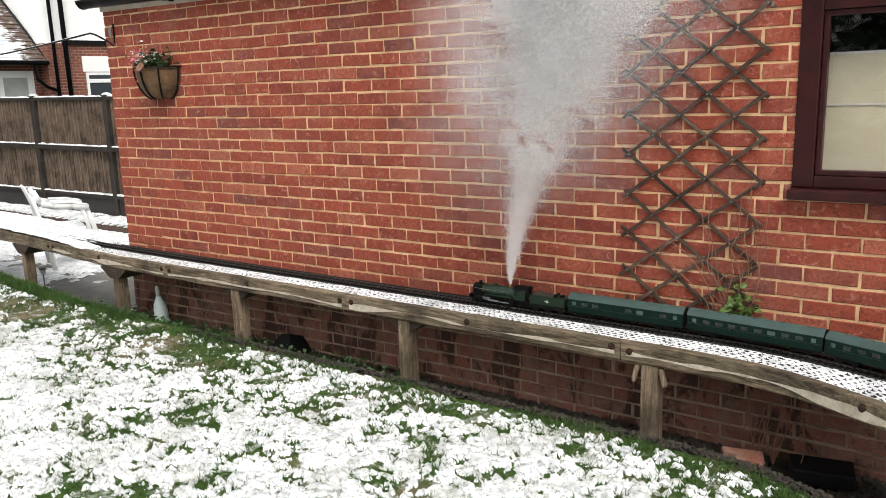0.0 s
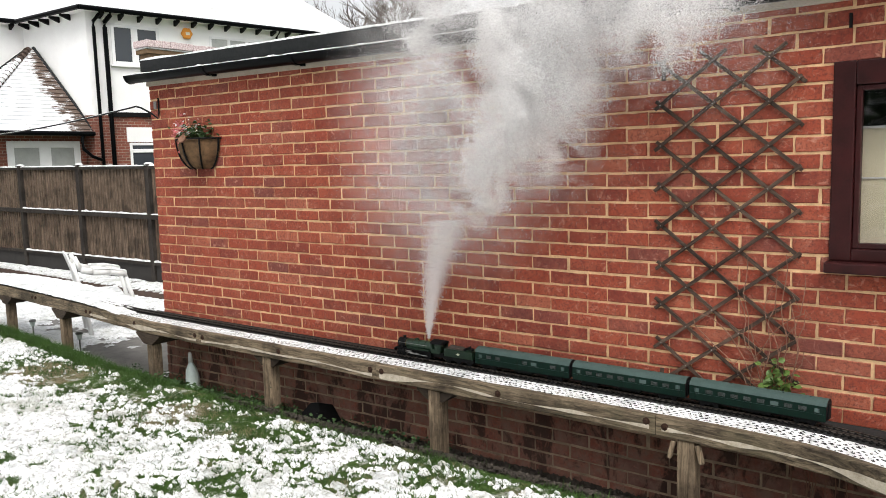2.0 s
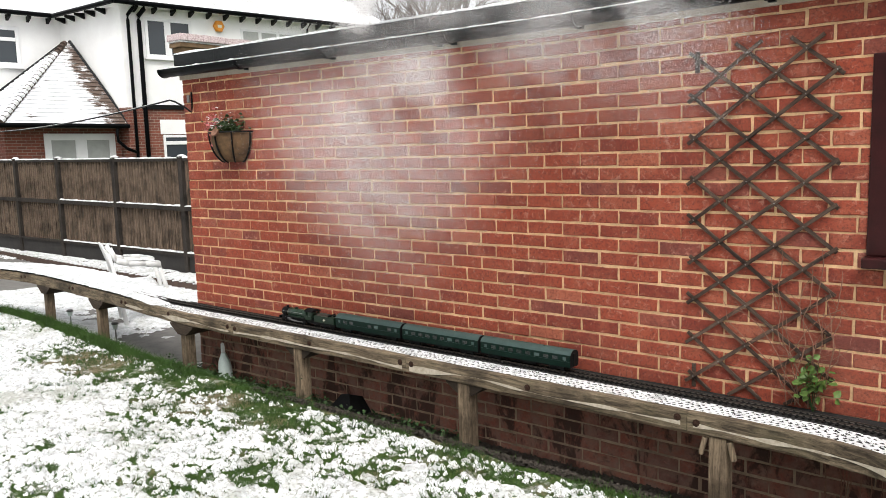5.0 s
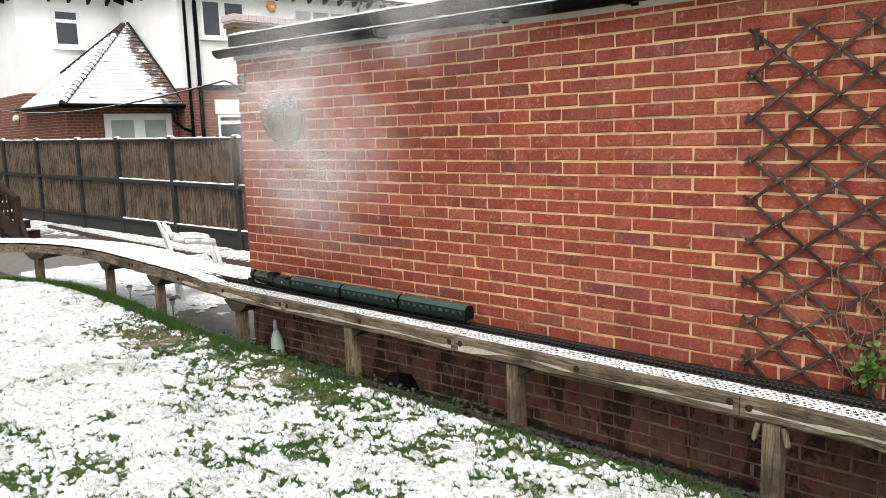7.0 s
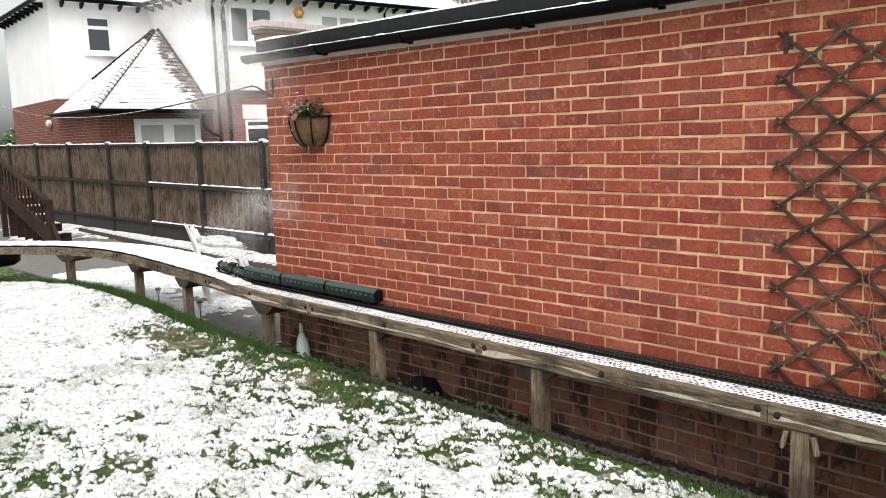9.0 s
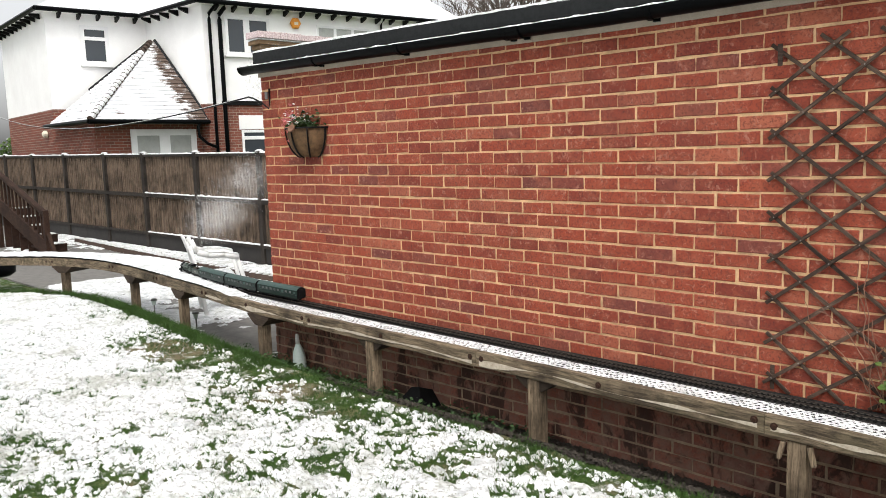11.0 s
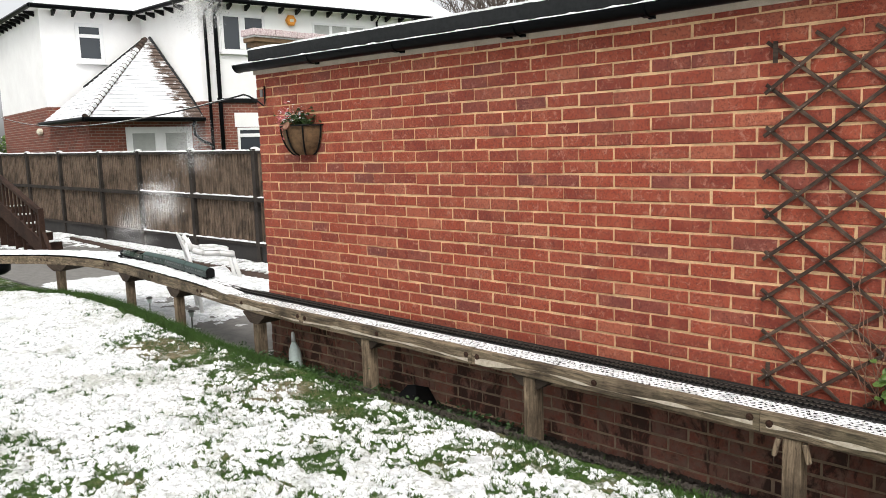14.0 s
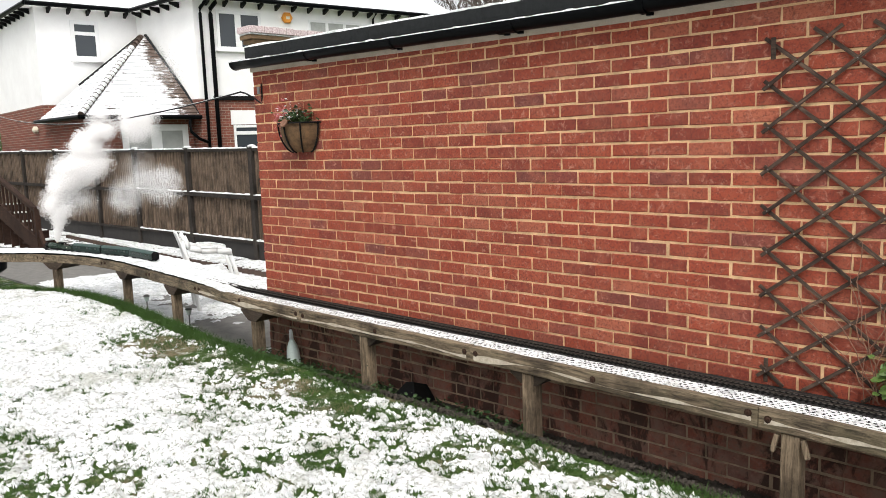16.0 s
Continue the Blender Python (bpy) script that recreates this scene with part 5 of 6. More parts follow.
def build_trellis():
    t = thing("wall_trellis", "dark expanding timber trellis fixed to the brick wall", "trellis")
    rnd = random.Random(8)
    x0, x1, zt, zb = 4.337, 4.972, 2.310, 0.665
    ups, downs = [], []
    for k in range(0, 11):
        a = 2.087 - 0.1965 * k
        ups.append((a, 0.755))
    for k in range(-2, 9):
        downs.append((2.280 - 0.1940 * k, -0.80))
    for lst, y in ((ups, -0.026), (downs, -0.0175)):
        for a, sl in lst:
            xa, xb = x0 + rnd.uniform(-0.008, 0.008), x1 + rnd.uniform(-0.01, 0.01)
            f = lambda z: 4.345 + (z - a) / sl
            if sl > 0:
                xa, xb = max(xa, f(zb)), min(xb, f(zt))
            else:
                xa, xb = max(xa, f(zt)), min(xb, f(zb))
            if xb - xa < 0.06:
                continue
            za, zz = a + sl * (xa - 4.345), a + sl * (xb - 4.345)
            ln = math.hypot(xb - xa, zz - za)
            m = Mesh().box(-0.02, ln + 0.02, -0.004, 0.004, -0.0085, 0.0085, bev=0.0015)
            ob = part("slat", m, MAT["trellis"], t)
            ob.matrix_basis = pose(xa, y, za, 0, -math.degrees(math.atan2(zz - za, xb - xa)), 0)
    n = 0
    for a, s1 in ups:
        for b2, s2 in downs:
            x = 4.345 + (b2 - a) / (s1 - s2)
            z = a + s1 * (x - 4.345)
            if x0 < x < x1 and zb < z < zt:
                part("nail", Mesh().lathe([(0.0030, 0), (0.0030, 0.0012), (0.0015, 0.002)], 6, pose(x, -0.0303, z, 90)), MAT["nail"], t)
    part("peg", Mesh().box(4.342, 4.362, -0.0125, -0.004, 0.66, 0.78, bev=0.002), MAT["trellis"], t)
    part("peg", Mesh().box(4.352, 4.375, -0.033, -0.0305, 2.20, 2.30, bev=0.002), MAT["trellis"], t)


def build_climber():
    t = thing("bare_climber", "dry reddish stems of a bare climbing plant", "climbing plant")
    rnd = random.Random(12)
    for i in range(13):
        m = Mesh()
        p = Vector((4.86 + rnd.uniform(-0.06, 0.06), -0.032, 0.66))
        d = Vector((rnd.uniform(-0.5, 0.25), 0, 1))
        pts = [p.copy()]
        for k in range(rnd.randint(6, 12)):
            d = (d + Vector((rnd.uniform(-0.55, 0.55), 0, rnd.uniform(-0.25, 0.25)))).normalized()
            p = p + d * 0.062
            p.x = min(max(p.x, 4.52), 5.02)
            p.y = -0.036 + rnd.uniform(-0.012, 0.004)
            pts.append(p.copy())
        m.tube(pts, [0.0022] * (len(pts) - 1) + [0.001], 5)
        for q in pts[2::2]:
            m.tube([q, q + Vector((rnd.uniform(-0.10, 0.10), rnd.uniform(-0.02, 0.0), rnd.uniform(-0.06, 0.09)))], [0.0014, 0.0007], 4)
        part("stem", m, MAT["twig"], t)
    t = thing("leafy_plant", "small green leafy plant growing beside the wall", "plant")
    rnd = random.Random(21)
    st = Mesh()
    for k in range(6):
        a = rnd.uniform(-0.06, 0.06)
        st.tube([(4.915, -0.03, 0.646), (4.915 + a * 0.5, -0.045, 0.74), (4.915 + a, -0.05, 0.83 + rnd.uniform(-0.04, 0.05))], [0.003, 0.002, 0.0015], 5)
    part("stem", st, MAT["leaf_dark"], t)
    for k in range(64):
        m = Mesh()
        q = (4.915 + rnd.gauss(0, 0.042), -0.05 + rnd.uniform(-0.03, 0.015), 0.80 + rnd.gauss(0, 0.045))
        leaf_cloud(m, rnd, 1, lambda: q, (0.026, 0.042), 1.1)
        part("leaf", m, MAT["leaf"], t)
    # dead stems below the boards
    t = thing("dead_stems", "dry brown stems hanging below the trestle", "dead plant")
    for i in range(9):
        m = Mesh()
        x = 5.10 + rnd.uniform(-0.16, 0.20)
        pts = [(x, -0.16 + rnd.uniform(-0.04, 0.04), 0.60)]
        for k in range(5):
            q = pts[-1]
            pts.append((q[0] + rnd.uniform(-0.03, 0.03), q[1] + rnd.uniform(-0.03, 0.02), q[2] - 0.095))
        m.tube(pts, 0.0025, 5)
        part("stem", m, MAT["twig"], t)


def build_basket():
    t = thing("wall_basket", "coir-lined iron wall basket with faded pink flowers", "hanging basket", pose(0.665, -0.006, 1.84))
    m = Mesh()
    n, k = 20, 9
    for i in range(k + 1):
        a = i / k
        r = 0.215 * math.sin(math.pi / 2 * (0.22 + 0.78 * a)) ** 0.75
        z = 0.225 * (1 - math.cos(math.pi / 2 * a)) ** 0.75
        for j in range(n + 1):
            th = math.pi + math.pi * j / n
            w = 1 + 0.04 * noise.noise((j * 0.7, i * 0.8, 1))
            m.v.append((r * math.cos(th) * w, 0.82 * r * math.sin(th) * w, z))
    for i in range(k):
        for j in range(n):
            q = i * (n + 1) + j
            m.f.append((q, q + 1, q + n + 2, q + n + 1))
    m.f.append(tuple(k * (n + 1) + j for j in range(n + 1)))
    part("liner", m, MAT["coir"], t, "brown coir liner", smooth=True)
    for j in range(5):
        th = math.pi + math.pi * (0.04 + 0.92 * j / 4)
        pts = []
        for i in range(k + 1):
            a = i / k
            r = 0.224 * math.sin(math.pi / 2 * (0.22 + 0.78 * a)) ** 0.75
            pts.append((r * math.cos(th), 0.84 * r * math.sin(th), 0.225 * (1 - math.cos(math.pi / 2 * a)) ** 0.75))
        part("iron_strap", Mesh().tube(pts, 0.0072, 6), MAT["black"], t)
    rim = [(0.226 * math.cos(math.pi + math.pi * j / 16), 0.19 * math.sin(math.pi + math.pi * j / 16), 0.228) for j in range(17)]
    part("rim", Mesh().tube(rim, 0.007, 6).tube([(-0.226, 0, 0.228), (0.226, 0, 0.228)], 0.006, 6), MAT["black"], t)
    rnd = random.Random(31)
    lv = Mesh()
    leaf_cloud(lv, rnd, 190, lambda: (rnd.gauss(0.02, 0.085), rnd.uniform(-0.15, -0.01), 0.235 + abs(rnd.gauss(0, 0.045))), (0.022, 0.042), 0.9)
    tagged(part("foliage", lv, MAT["leaf_dark"], t), kind="stuff")
    fl = Mesh()
    leaf_cloud(fl, rnd, 150, lambda: (rnd.gauss(-0.13, 0.035), rnd.uniform(-0.16, -0.05), 0.27 + rnd.gauss(0, 0.055)), (0.014, 0.028), 1.4)
    tagged(part("flowers", fl, MAT["petal"], t, "faded pink petals"), kind="stuff")
    sn = Mesh()
    leaf_cloud(sn, rnd, 110, lambda: (rnd.gauss(-0.03, 0.07), rnd.uniform(-0.17, -0.03), 0.255 + abs(rnd.gauss(0, 0.05))), (0.012, 0.024), 0.6)
    tagged(part("snow", sn, MAT["snow"], t), kind="stuff")
    bl = Mesh().lathe([(0.006, 0), (0.028, 0.012), (0.036, 0.03), (0.03, 0.034), (0.004, 0.02)], 9, pose(0.03, -0.185, 0.215, 60, 10, 0))
    part("flower_head", bl, MAT["twig"], t)

    h = thing("line_hook", "black iron hook holding a washing line", "hook")
    x, z = 0.05, 2.36
    part("plate", Mesh().box(0.05, 0.085, -0.020, -0.0075, 2.335, 2.395, bev=0.003), MAT["nail"], h)
    part("arm", Mesh().tube([(0.115, -0.015, 2.42), (0.122, -0.02, 2.30), (0.118, -0.028, 2.255), (0.07, -0.06, 2.30), (0.0, -0.10, 2.345), (-0.06, -0.11, 2.36)], 0.0075, 6), MAT["black"], h)
    c = thing("washing_line", "snow-dusted washing line sagging across the path", "washing line")
    a, b2 = Vector((-0.06, -0.11, 2.36)), Vector((-16.0, 2.17, 3.19))
    pts = []
    for i in range(41):
        s = i / 40
        p = a.lerp(b2, s)
        pts.append(p - Vector((0, 0, 0.36 * 4 * s * (1 - s))))
    part("cord", Mesh().tube(pts, 0.007, 5), MAT["black"], c)
    part("snow_line", Mesh().tube([p + Vector((0, -0.002, 0.006)) for p in pts[1:-1]], 0.0035, 5), MAT["snow"], c)


def build_clutter():
    b = thing("plastic_bottle", "pale frosted plastic bottle standing in the weeds", "bottle", pose(0.50, -0.12, 0.075, 0, -5, 0))
    part("body", Mesh().lathe([(0.052, 0.0), (0.056, 0.01), (0.054, 0.10), (0.045, 0.16), (0.026, 0.205), (0.017, 0.225)], 18), MAT["bottle"], b, smooth=True)
    part("neck", Mesh().lathe([(0.0175, 0.2255), (0.016, 0.275), (0.013, 0.30), (0.006, 0.308)], 14), MAT["chair"], b, "white cap and spout", smooth=True)
    g = thing("drain_cover", "black plastic gully hood against the brick wall", "gully hood", pose(1.92, -0.12, 0.085))
    part("hood", Mesh().add([(-0.12, -0.1, 0), (0.14, -0.1, 0), (0.14, 0.1, 0), (-0.12, 0.1, 0), (-0.02, -0.03, 0.13), (0.05, -0.02, 0.14), (0.07, 0.09, 0.10), (-0.08, 0.09, 0.09)],
                            [(0, 1, 5, 4), (1, 2, 6, 5), (2, 3, 7, 6), (3, 0, 4, 7), (4, 5, 6, 7)]), MAT["black"], g)
    p = thing("stone_slab", "pinkish broken slab lying at the border", "slab", pose(5.02, -0.30, 0.15, 6, 4, 20))
    part("slab", Mesh().box(-0.09, 0.09, -0.05, 0.05, 0, 0.045, bev=0.012), MAT["damp_part"], p)
    q = thing("black_tray", "black plastic tray under the trestle", "tray", pose(5.33, -0.18, 0.10, 0, 0, 12))
    part("tray", Mesh().box(-0.13, 0.13, -0.08, 0.08, 0, 0.07, bev=0.012), MAT["black"], q)
    rnd = random.Random(44)
    iv = Mesh()
    leaf_cloud(iv, rnd, 2600, lambda: ((lambda x, y: (x, y, float(ground_height(np.array(x), np.array(y))) + abs(rnd.gauss(0, 0.035))))(rnd.uniform(0.0, 1.75) if rnd.random() < 0.75 else rnd.uniform(1.7, 3.1), rnd.uniform(-0.40, -0.03))), (0.014, 0.03), 0.8)
    tagged(part("weeds", iv, MAT["leaf_dark"]), "low dark green weeds along the wall", "weeds", kind="stuff")
    for i, (x, y, z) in enumerate(((-1.62, 0.06, 0.0), (-2.72, 0.12, 0.0))):
        s = thing("solar_light", "small grey solar stake light in the grass", "garden light", pose(x, y, z), "solar lights")
        part("stake", Mesh().tube([(0, 0, 0.0), (0, 0, 0.20)], 0.008, 6), MAT["nail"], s)
        part("lens", Mesh().lathe([(0.020, 0.2005), (0.028, 0.25)], 12), MAT["bottle"], s)
        part("head", Mesh().lathe([(0.034, 0.2505), (0.036, 0.265), (0.02, 0.275)], 14), MAT["nail"], s)
    pt = thing("black_tub", "black rounded plastic tub on the grass", "tub", pose(-6.95, -0.35, 0.20))
    part("tub", Mesh().lathe([(0.20, 0), (0.27, 0.05), (0.28, 0.16), (0.24, 0.26), (0.12, 0.31)], 24), MAT["gutter"], pt, smooth=True)

    st = thing("wall_staple", "dark iron staple in the brickwork above window", "wall hook")
    part("staple", Mesh().box(5.158, 5.170, -0.022, -0.0065, 2.355, 2.415, bev=0.002), MAT["black"], st)
    # evergreen hedge behind the garden, seen only in the window pane
    hd = thing("evergreen_hedge", "tall dark evergreen hedge capped with snow", "hedge")
    lv, sn, tr = Mesh(), Mesh(), Mesh()
    leaf_cloud(lv, rnd, 3200, lambda: (rnd.uniform(-2, 16), -13 + rnd.uniform(-0.6, 0.6), rnd.uniform(0.3, 6.5)), (0.25, 0.55), 1.2)
    leaf_cloud(sn, rnd, 2400, lambda: (rnd.uniform(-2, 16), -12.5 + rnd.uniform(-0.5, 0.3), rnd.uniform(0.8, 6.8)), (0.2, 0.45), 0.5)
    for k in range(10):
        tr.tube([(-1.5 + 1.9 * k, -13, 0.1), (-1.5 + 1.9 * k, -13, 6.0)], [0.12, 0.03], 7)
    part("foliage", lv, MAT["leaf_dark"], hd)
    part("snow", sn, MAT["snow"], hd)
    part("trunks", tr, MAT["tree"], hd)


def build_chair():
    t = thing("garden_chair", "white moulded plastic garden armchair dusted with snow", "chair", pose(-2.72, 0.92, 0.0, 0, 0, 158) @ Matrix.Diagonal((0.88, 0.82, 1.08, 1)))
    w = 0.25
    for sx in (-1, 1):
        part("leg", Mesh().tube([(sx * (w + 0.05), -0.44, 0.0), (sx * (w + 0.03), -0.35, 0.40), (sx * (w + 0.02), -0.28, 0.62)], [0.032, 0.030, 0.026], 8), MAT["chair"], t, smooth=True)
        part("leg", Mesh().tube([(sx * (w + 0.03), 0.20, 0.0), (sx * w, 0.27, 0.40), (sx * (w - 0.02), 0.36, 0.78)], [0.032, 0.030, 0.024], 8), MAT["chair"], t, smooth=True)
        arm = Mesh()
        pts = [(sx * (w + 0.03), -0.30, 0.62), (sx * (w + 0.04), -0.10, 0.655), (sx * (w + 0.03), 0.12, 0.665), (sx * w, 0.27, 0.70), (sx * (w - 0.03), 0.34, 0.83)]
        for p, q in zip(pts, pts[1:]):
            arm.tube([p, q], 0.034, 8)
        part("arm", arm, MAT["chair"], t, smooth=True)
        sn = Mesh().sweep([(sx * (w + 0.03), -0.29, 0.652), (sx * (w + 0.04), -0.10, 0.688), (sx * (w + 0.03), 0.12, 0.698)], [(-0.03, 0), (0.03, 0), (0.015, 0.014), (-0.015, 0.014)])
        part("snow", sn, MAT["snow"], t)
    part("seat", Mesh().box(-w, w, -0.25, 0.23, 0.395, 0.425, bev=0.012), MAT["chair"], t)
    part("snow", Mesh().box(-w + 0.02, w - 0.02, -0.23, 0.21, 0.4255, 0.45, bev=0.011), MAT["snow"], t)
    m = pose(0, 0.245, 0.41, -22, 0, 0)
    b = Mesh().box(-w - 0.01, w + 0.01, -0.012, 0.014, 0.42, 0.50, m, 0.01).box(-w, w, -0.012, 0.014, 0.0, 0.06, m, 0.01)
    for k in range(6):
        x = -w + 0.02 + k * (2 * w - 0.04) / 5
        part("back_slat", Mesh().box(x - 0.034, x + 0.034, -0.01, 0.012, 0.0605, 0.4195, m, 0.006), MAT["chair"], t)
    part("backrest", b, MAT["chair"], t)


def build_stair():
    t = thing("timber_stair", "dark brown timber garden steps with handrail", "stairs")
    y0, y1 = 1.5, 2.15
    bx, bz = -10.30, 0.0
    sl = 0.60
    for y in (y0,):
        part("newel_post", Mesh().box(bx - 0.06, bx + 0.06, y - 0.05, y + 0.05, 0.0, 0.93, bev=0.008), MAT["stair"], t)
        part("newel_post", Mesh().box(bx - 3.06, bx - 2.94, y - 0.05, y + 0.05, 0.0, 1.82, bev=0.008), MAT["stair"], t)
        ln = math.hypot(2.95, 0.86)
        a = math.degrees(math.atan2(0.86, 2.95))
        part("handrail", Mesh().box(-ln, 0.05, -0.055, 0.055, -0.05, 0.02, pose(bx, y, 0.88, 0, a, 0), 0.01), MAT["stair"], t)
        part("bottom_rail", Mesh().box(-ln, -0.06, -0.03, 0.03, -0.03, 0.03, pose(bx, y, 0.28, 0, a, 0), 0.008), MAT["stair"], t)
        part("stringer", Mesh().box(-ln, 0.0, -0.025, 0.025, -0.13, 0.13, pose(bx + 0.02, y, 0.10, 0, a, 0), 0.008), MAT["stair"], t)
        for k in range(1, 13):
            x = bx - 0.235 * k
            zb = 0.28 + 0.235 * k * 0.2915
            part("baluster", Mesh().box(x - 0.022, x + 0.022, y - 0.02, y + 0.02, zb + 0.02, zb + 0.56, bev=0.003), MAT["stair"], t)
    for k in range(5):
        x, z = bx - 0.80 - 0.50 * k, 0.17 * (k + 1)
        tr = part("tread", Mesh().box(x - 0.30, x + 0.05, y0 + 0.03, y1 - 0.03, z - 0.04, z, bev=0.006), MAT["stair"], t)
        part("riser", Mesh().box(x + 0.005, x + 0.03, y0 + 0.03, y1 - 0.03, 0.0, z - 0.041), MAT["stair"], tr)
        part("snow", Mesh().box(x - 0.28, x + 0.045, y0 + 0.06, y1 - 0.06, z + 0.001, z + 0.022, bev=0.009), MAT["snow"], tr)
    part("brace", Mesh().box(-0.55, 0, -0.03, 0.03, -0.035, 0.035, pose(bx + 0.42, y0, 0.03, 0, 52, 0), 0.006), MAT["stair"], t)


# ---------- the train ----------
RAIL_TOP = DECK_Z + 0.0165
_s, _x, _y = track_pts(0.01)
FRONT_X = [(0, 3.465), (1.5, 2.885), (3.0, 2.25), (4.2, 1.67), (5.5, 1.0), (6.5, 0.43), (7.5, -0.12), (8.2, -0.53), (9.2, -1.07), (10.3, -1.57), (11.3, -2.04),
           (12.5, -2.63), (13.5, -3.14), (14.5, -3.75), (15.2, -4.27), (16.0, -4.93)]


def front_s(t):
    """Distance along the track of the engine's front at a time."""
    ts = [a for a, _ in FRONT_X]
    ss = [float(np.interp(-x, -_x, _s)) for _, x in FRONT_X]
    k = min(max(int(np.searchsorted(ts, t)) - 1, 0), len(ts) - 2)
    sl = [(ss[min(i + 1, len(ts) - 1)] - ss[max(i - 1, 0)]) / (ts[min(i + 1, len(ts) - 1)] - ts[max(i - 1, 0)]) for i in (k, k + 1)]
    h = ts[k + 1] - ts[k]
    u = (t - ts[k]) / h
    return ((2 * u ** 3 - 3 * u ** 2 + 1) * ss[k] + (u ** 3 - 2 * u ** 2 + u) * h * sl[0] + (-2 * u ** 3 + 3 * u ** 2) * ss[k + 1] + (u ** 3 - u ** 2) * h * sl[1])


def on_track(s):
    return float(np.interp(s, _s, _x)), float(np.interp(s, _s, _y))


def vehicle_pose(t, back, length):
    """Pose of a vehicle whose front is so far behind the engine's front."""
    f = front_s(t) - back
    (xa, ya), (xb, yb) = on_track(f - length * 0.2), on_track(f - length * 0.8)
    return pose((xa + xb) / 2, (ya + yb) / 2, RAIL_TOP, 0, 0, math.degrees(math.atan2(ya - yb, xa - xb)))


def wheel_mesh(r, spokes=0):
    m = Mesh().lathe([(r * 0.35, -0.002), (r * 0.80, -0.002), (r * 0.80, -0.003), (r, -0.003), (r, 0.002), (r * 1.08, 0.003), (r * 1.08, 0.004), (r * 0.3, 0.004)], 18, pose(0, 0, 0, 90))
    if spokes:
        for k in range(spokes):
            m.box(r * 0.2, r * 0.85, -0.0045, -0.002, -0.0015, 0.0015, pose(0, 0, 0, 0, 360 * k / spokes, 0) )
    return m


def build_loco():
    L = 0.375
    t = thing("steam_locomotive", "dark green model express steam locomotive on rails", "locomotive")
    h = L / 2
    bo = Mesh().lathe([(0.0, -0.165), (0.029, -0.165), (0.030, -0.155), (0.030, 0.03), (0.033, 0.095), (0.0, 0.095)], 24, pose(0, 0, 0.074, 0, -90, 0) @ Matrix.Diagonal((1, 1, -1, 1)))
    part("boiler", bo, MAT["boiler"], t, smooth=True)
    # smokebox at the front
    part("smokebox", Mesh().lathe([(0.0, 0.0), (0.031, 0.0), (0.032, 0.004), (0.032, 0.058), (0.012, 0.064), (0.004, 0.068)], 24, pose(0.104, 0, 0.074, 0, 90, 0)), MAT["black"], t, smooth=True)
    part("chimney", Mesh().lathe([(0.012, 0), (0.0095, 0.004), (0.010, 0.012), (0.012, 0.014)], 14, pose(0.128, 0, 0.104)), MAT["black"], t, smooth=True)
    part("dome", Mesh().lathe([(0.016, 0), (0.014, 0.006), (0.009, 0.012), (0.002, 0.014)], 14, pose(0.03, 0, 0.101)), MAT["loco"], t, smooth=True)
    part("safety_valve", Mesh().lathe([(0.007, 0), (0.006, 0.010), (0.003, 0.013)], 10, pose(-0.062, 0, 0.104)), MAT["brass"], t)
    for x in (0.098, 0.05, 0.0, -0.05):
        part("boiler_band", Mesh().lathe([(0.0312, -0.001), (0.0312, 0.001)], 24, pose(x, 0, 0.074, 0, 90, 0)), MAT["black"] if x < 0.09 else MAT["brass"], t)
    for s in (-1, 1):
        part("steam_pipe", Mesh().tube([(0.125, s * 0.028, 0.078), (0.124, s * 0.037, 0.060), (0.122, s * 0.038, 0.040)], 0.006, 8), MAT["black"], t, smooth=True)
        part("splasher", Mesh().box(-0.090, 0.080, s * 0.034 - 0.006, s * 0.034 + 0.006, 0.0495, 0.058, bev=0.004), MAT["loco"], t)
        part("valve_rod", Mesh().box(0.0, 0.10, -0.0009, 0.0009, -0.0016, 0.0016, pose(0.02, s * 0.0392, 0.026, 0, -9, 0)), MAT["steel"], t)
        part("slide_bar", Mesh().box(0.045, 0.100, s * 0.0385 - 0.001, s * 0.0385 + 0.001, 0.0365, 0.0395), MAT["steel"], t)
        part("running_plate", Mesh().box(-0.10, 0.175, s * 0.032 - 0.011, s * 0.032 + 0.011, 0.046, 0.049), MAT["black"], t)
        part("handrail", Mesh().tube([(-0.07, s * 0.0335, 0.082), (0.15, s * 0.0335, 0.082)], 0.0012, 5), MAT["steel"], t)
        part("cylinder", Mesh().tube([(0.098, s * 0.037, 0.032), (0.145, s * 0.037, 0.032)], 0.0105, 12), MAT["black"], t)
        part("nameplate", Mesh().box(0.005, 0.055, s * 0.0385 - 0.0005, s * 0.0385 + 0.0005, 0.050, 0.056), MAT["brass"], t)
    fb = Mesh().box(-0.145, -0.09, -0.031, 0.031, 0.045, 0.102, bev=0.012)
    part("firebox", fb, MAT["boiler"], t)
    cab = Mesh()
    for s in (-1, 1):
        cab.box(-0.176, -0.105, s * 0.040 - 0.001, s * 0.040 + 0.001, 0.046, 0.072).box(-0.176, -0.150, s * 0.040 - 0.001, s * 0.040 + 0.001, 0.0721, 0.103).box(-0.118, -0.105, s * 0.040 - 0.001, s * 0.040 + 0.001, 0.0721, 0.103)
    cab.box(-0.107, -0.105, -0.0388, 0.0388, 0.046, 0.103)
    part("cab", cab, MAT["loco"], t)
    rf = Mesh()
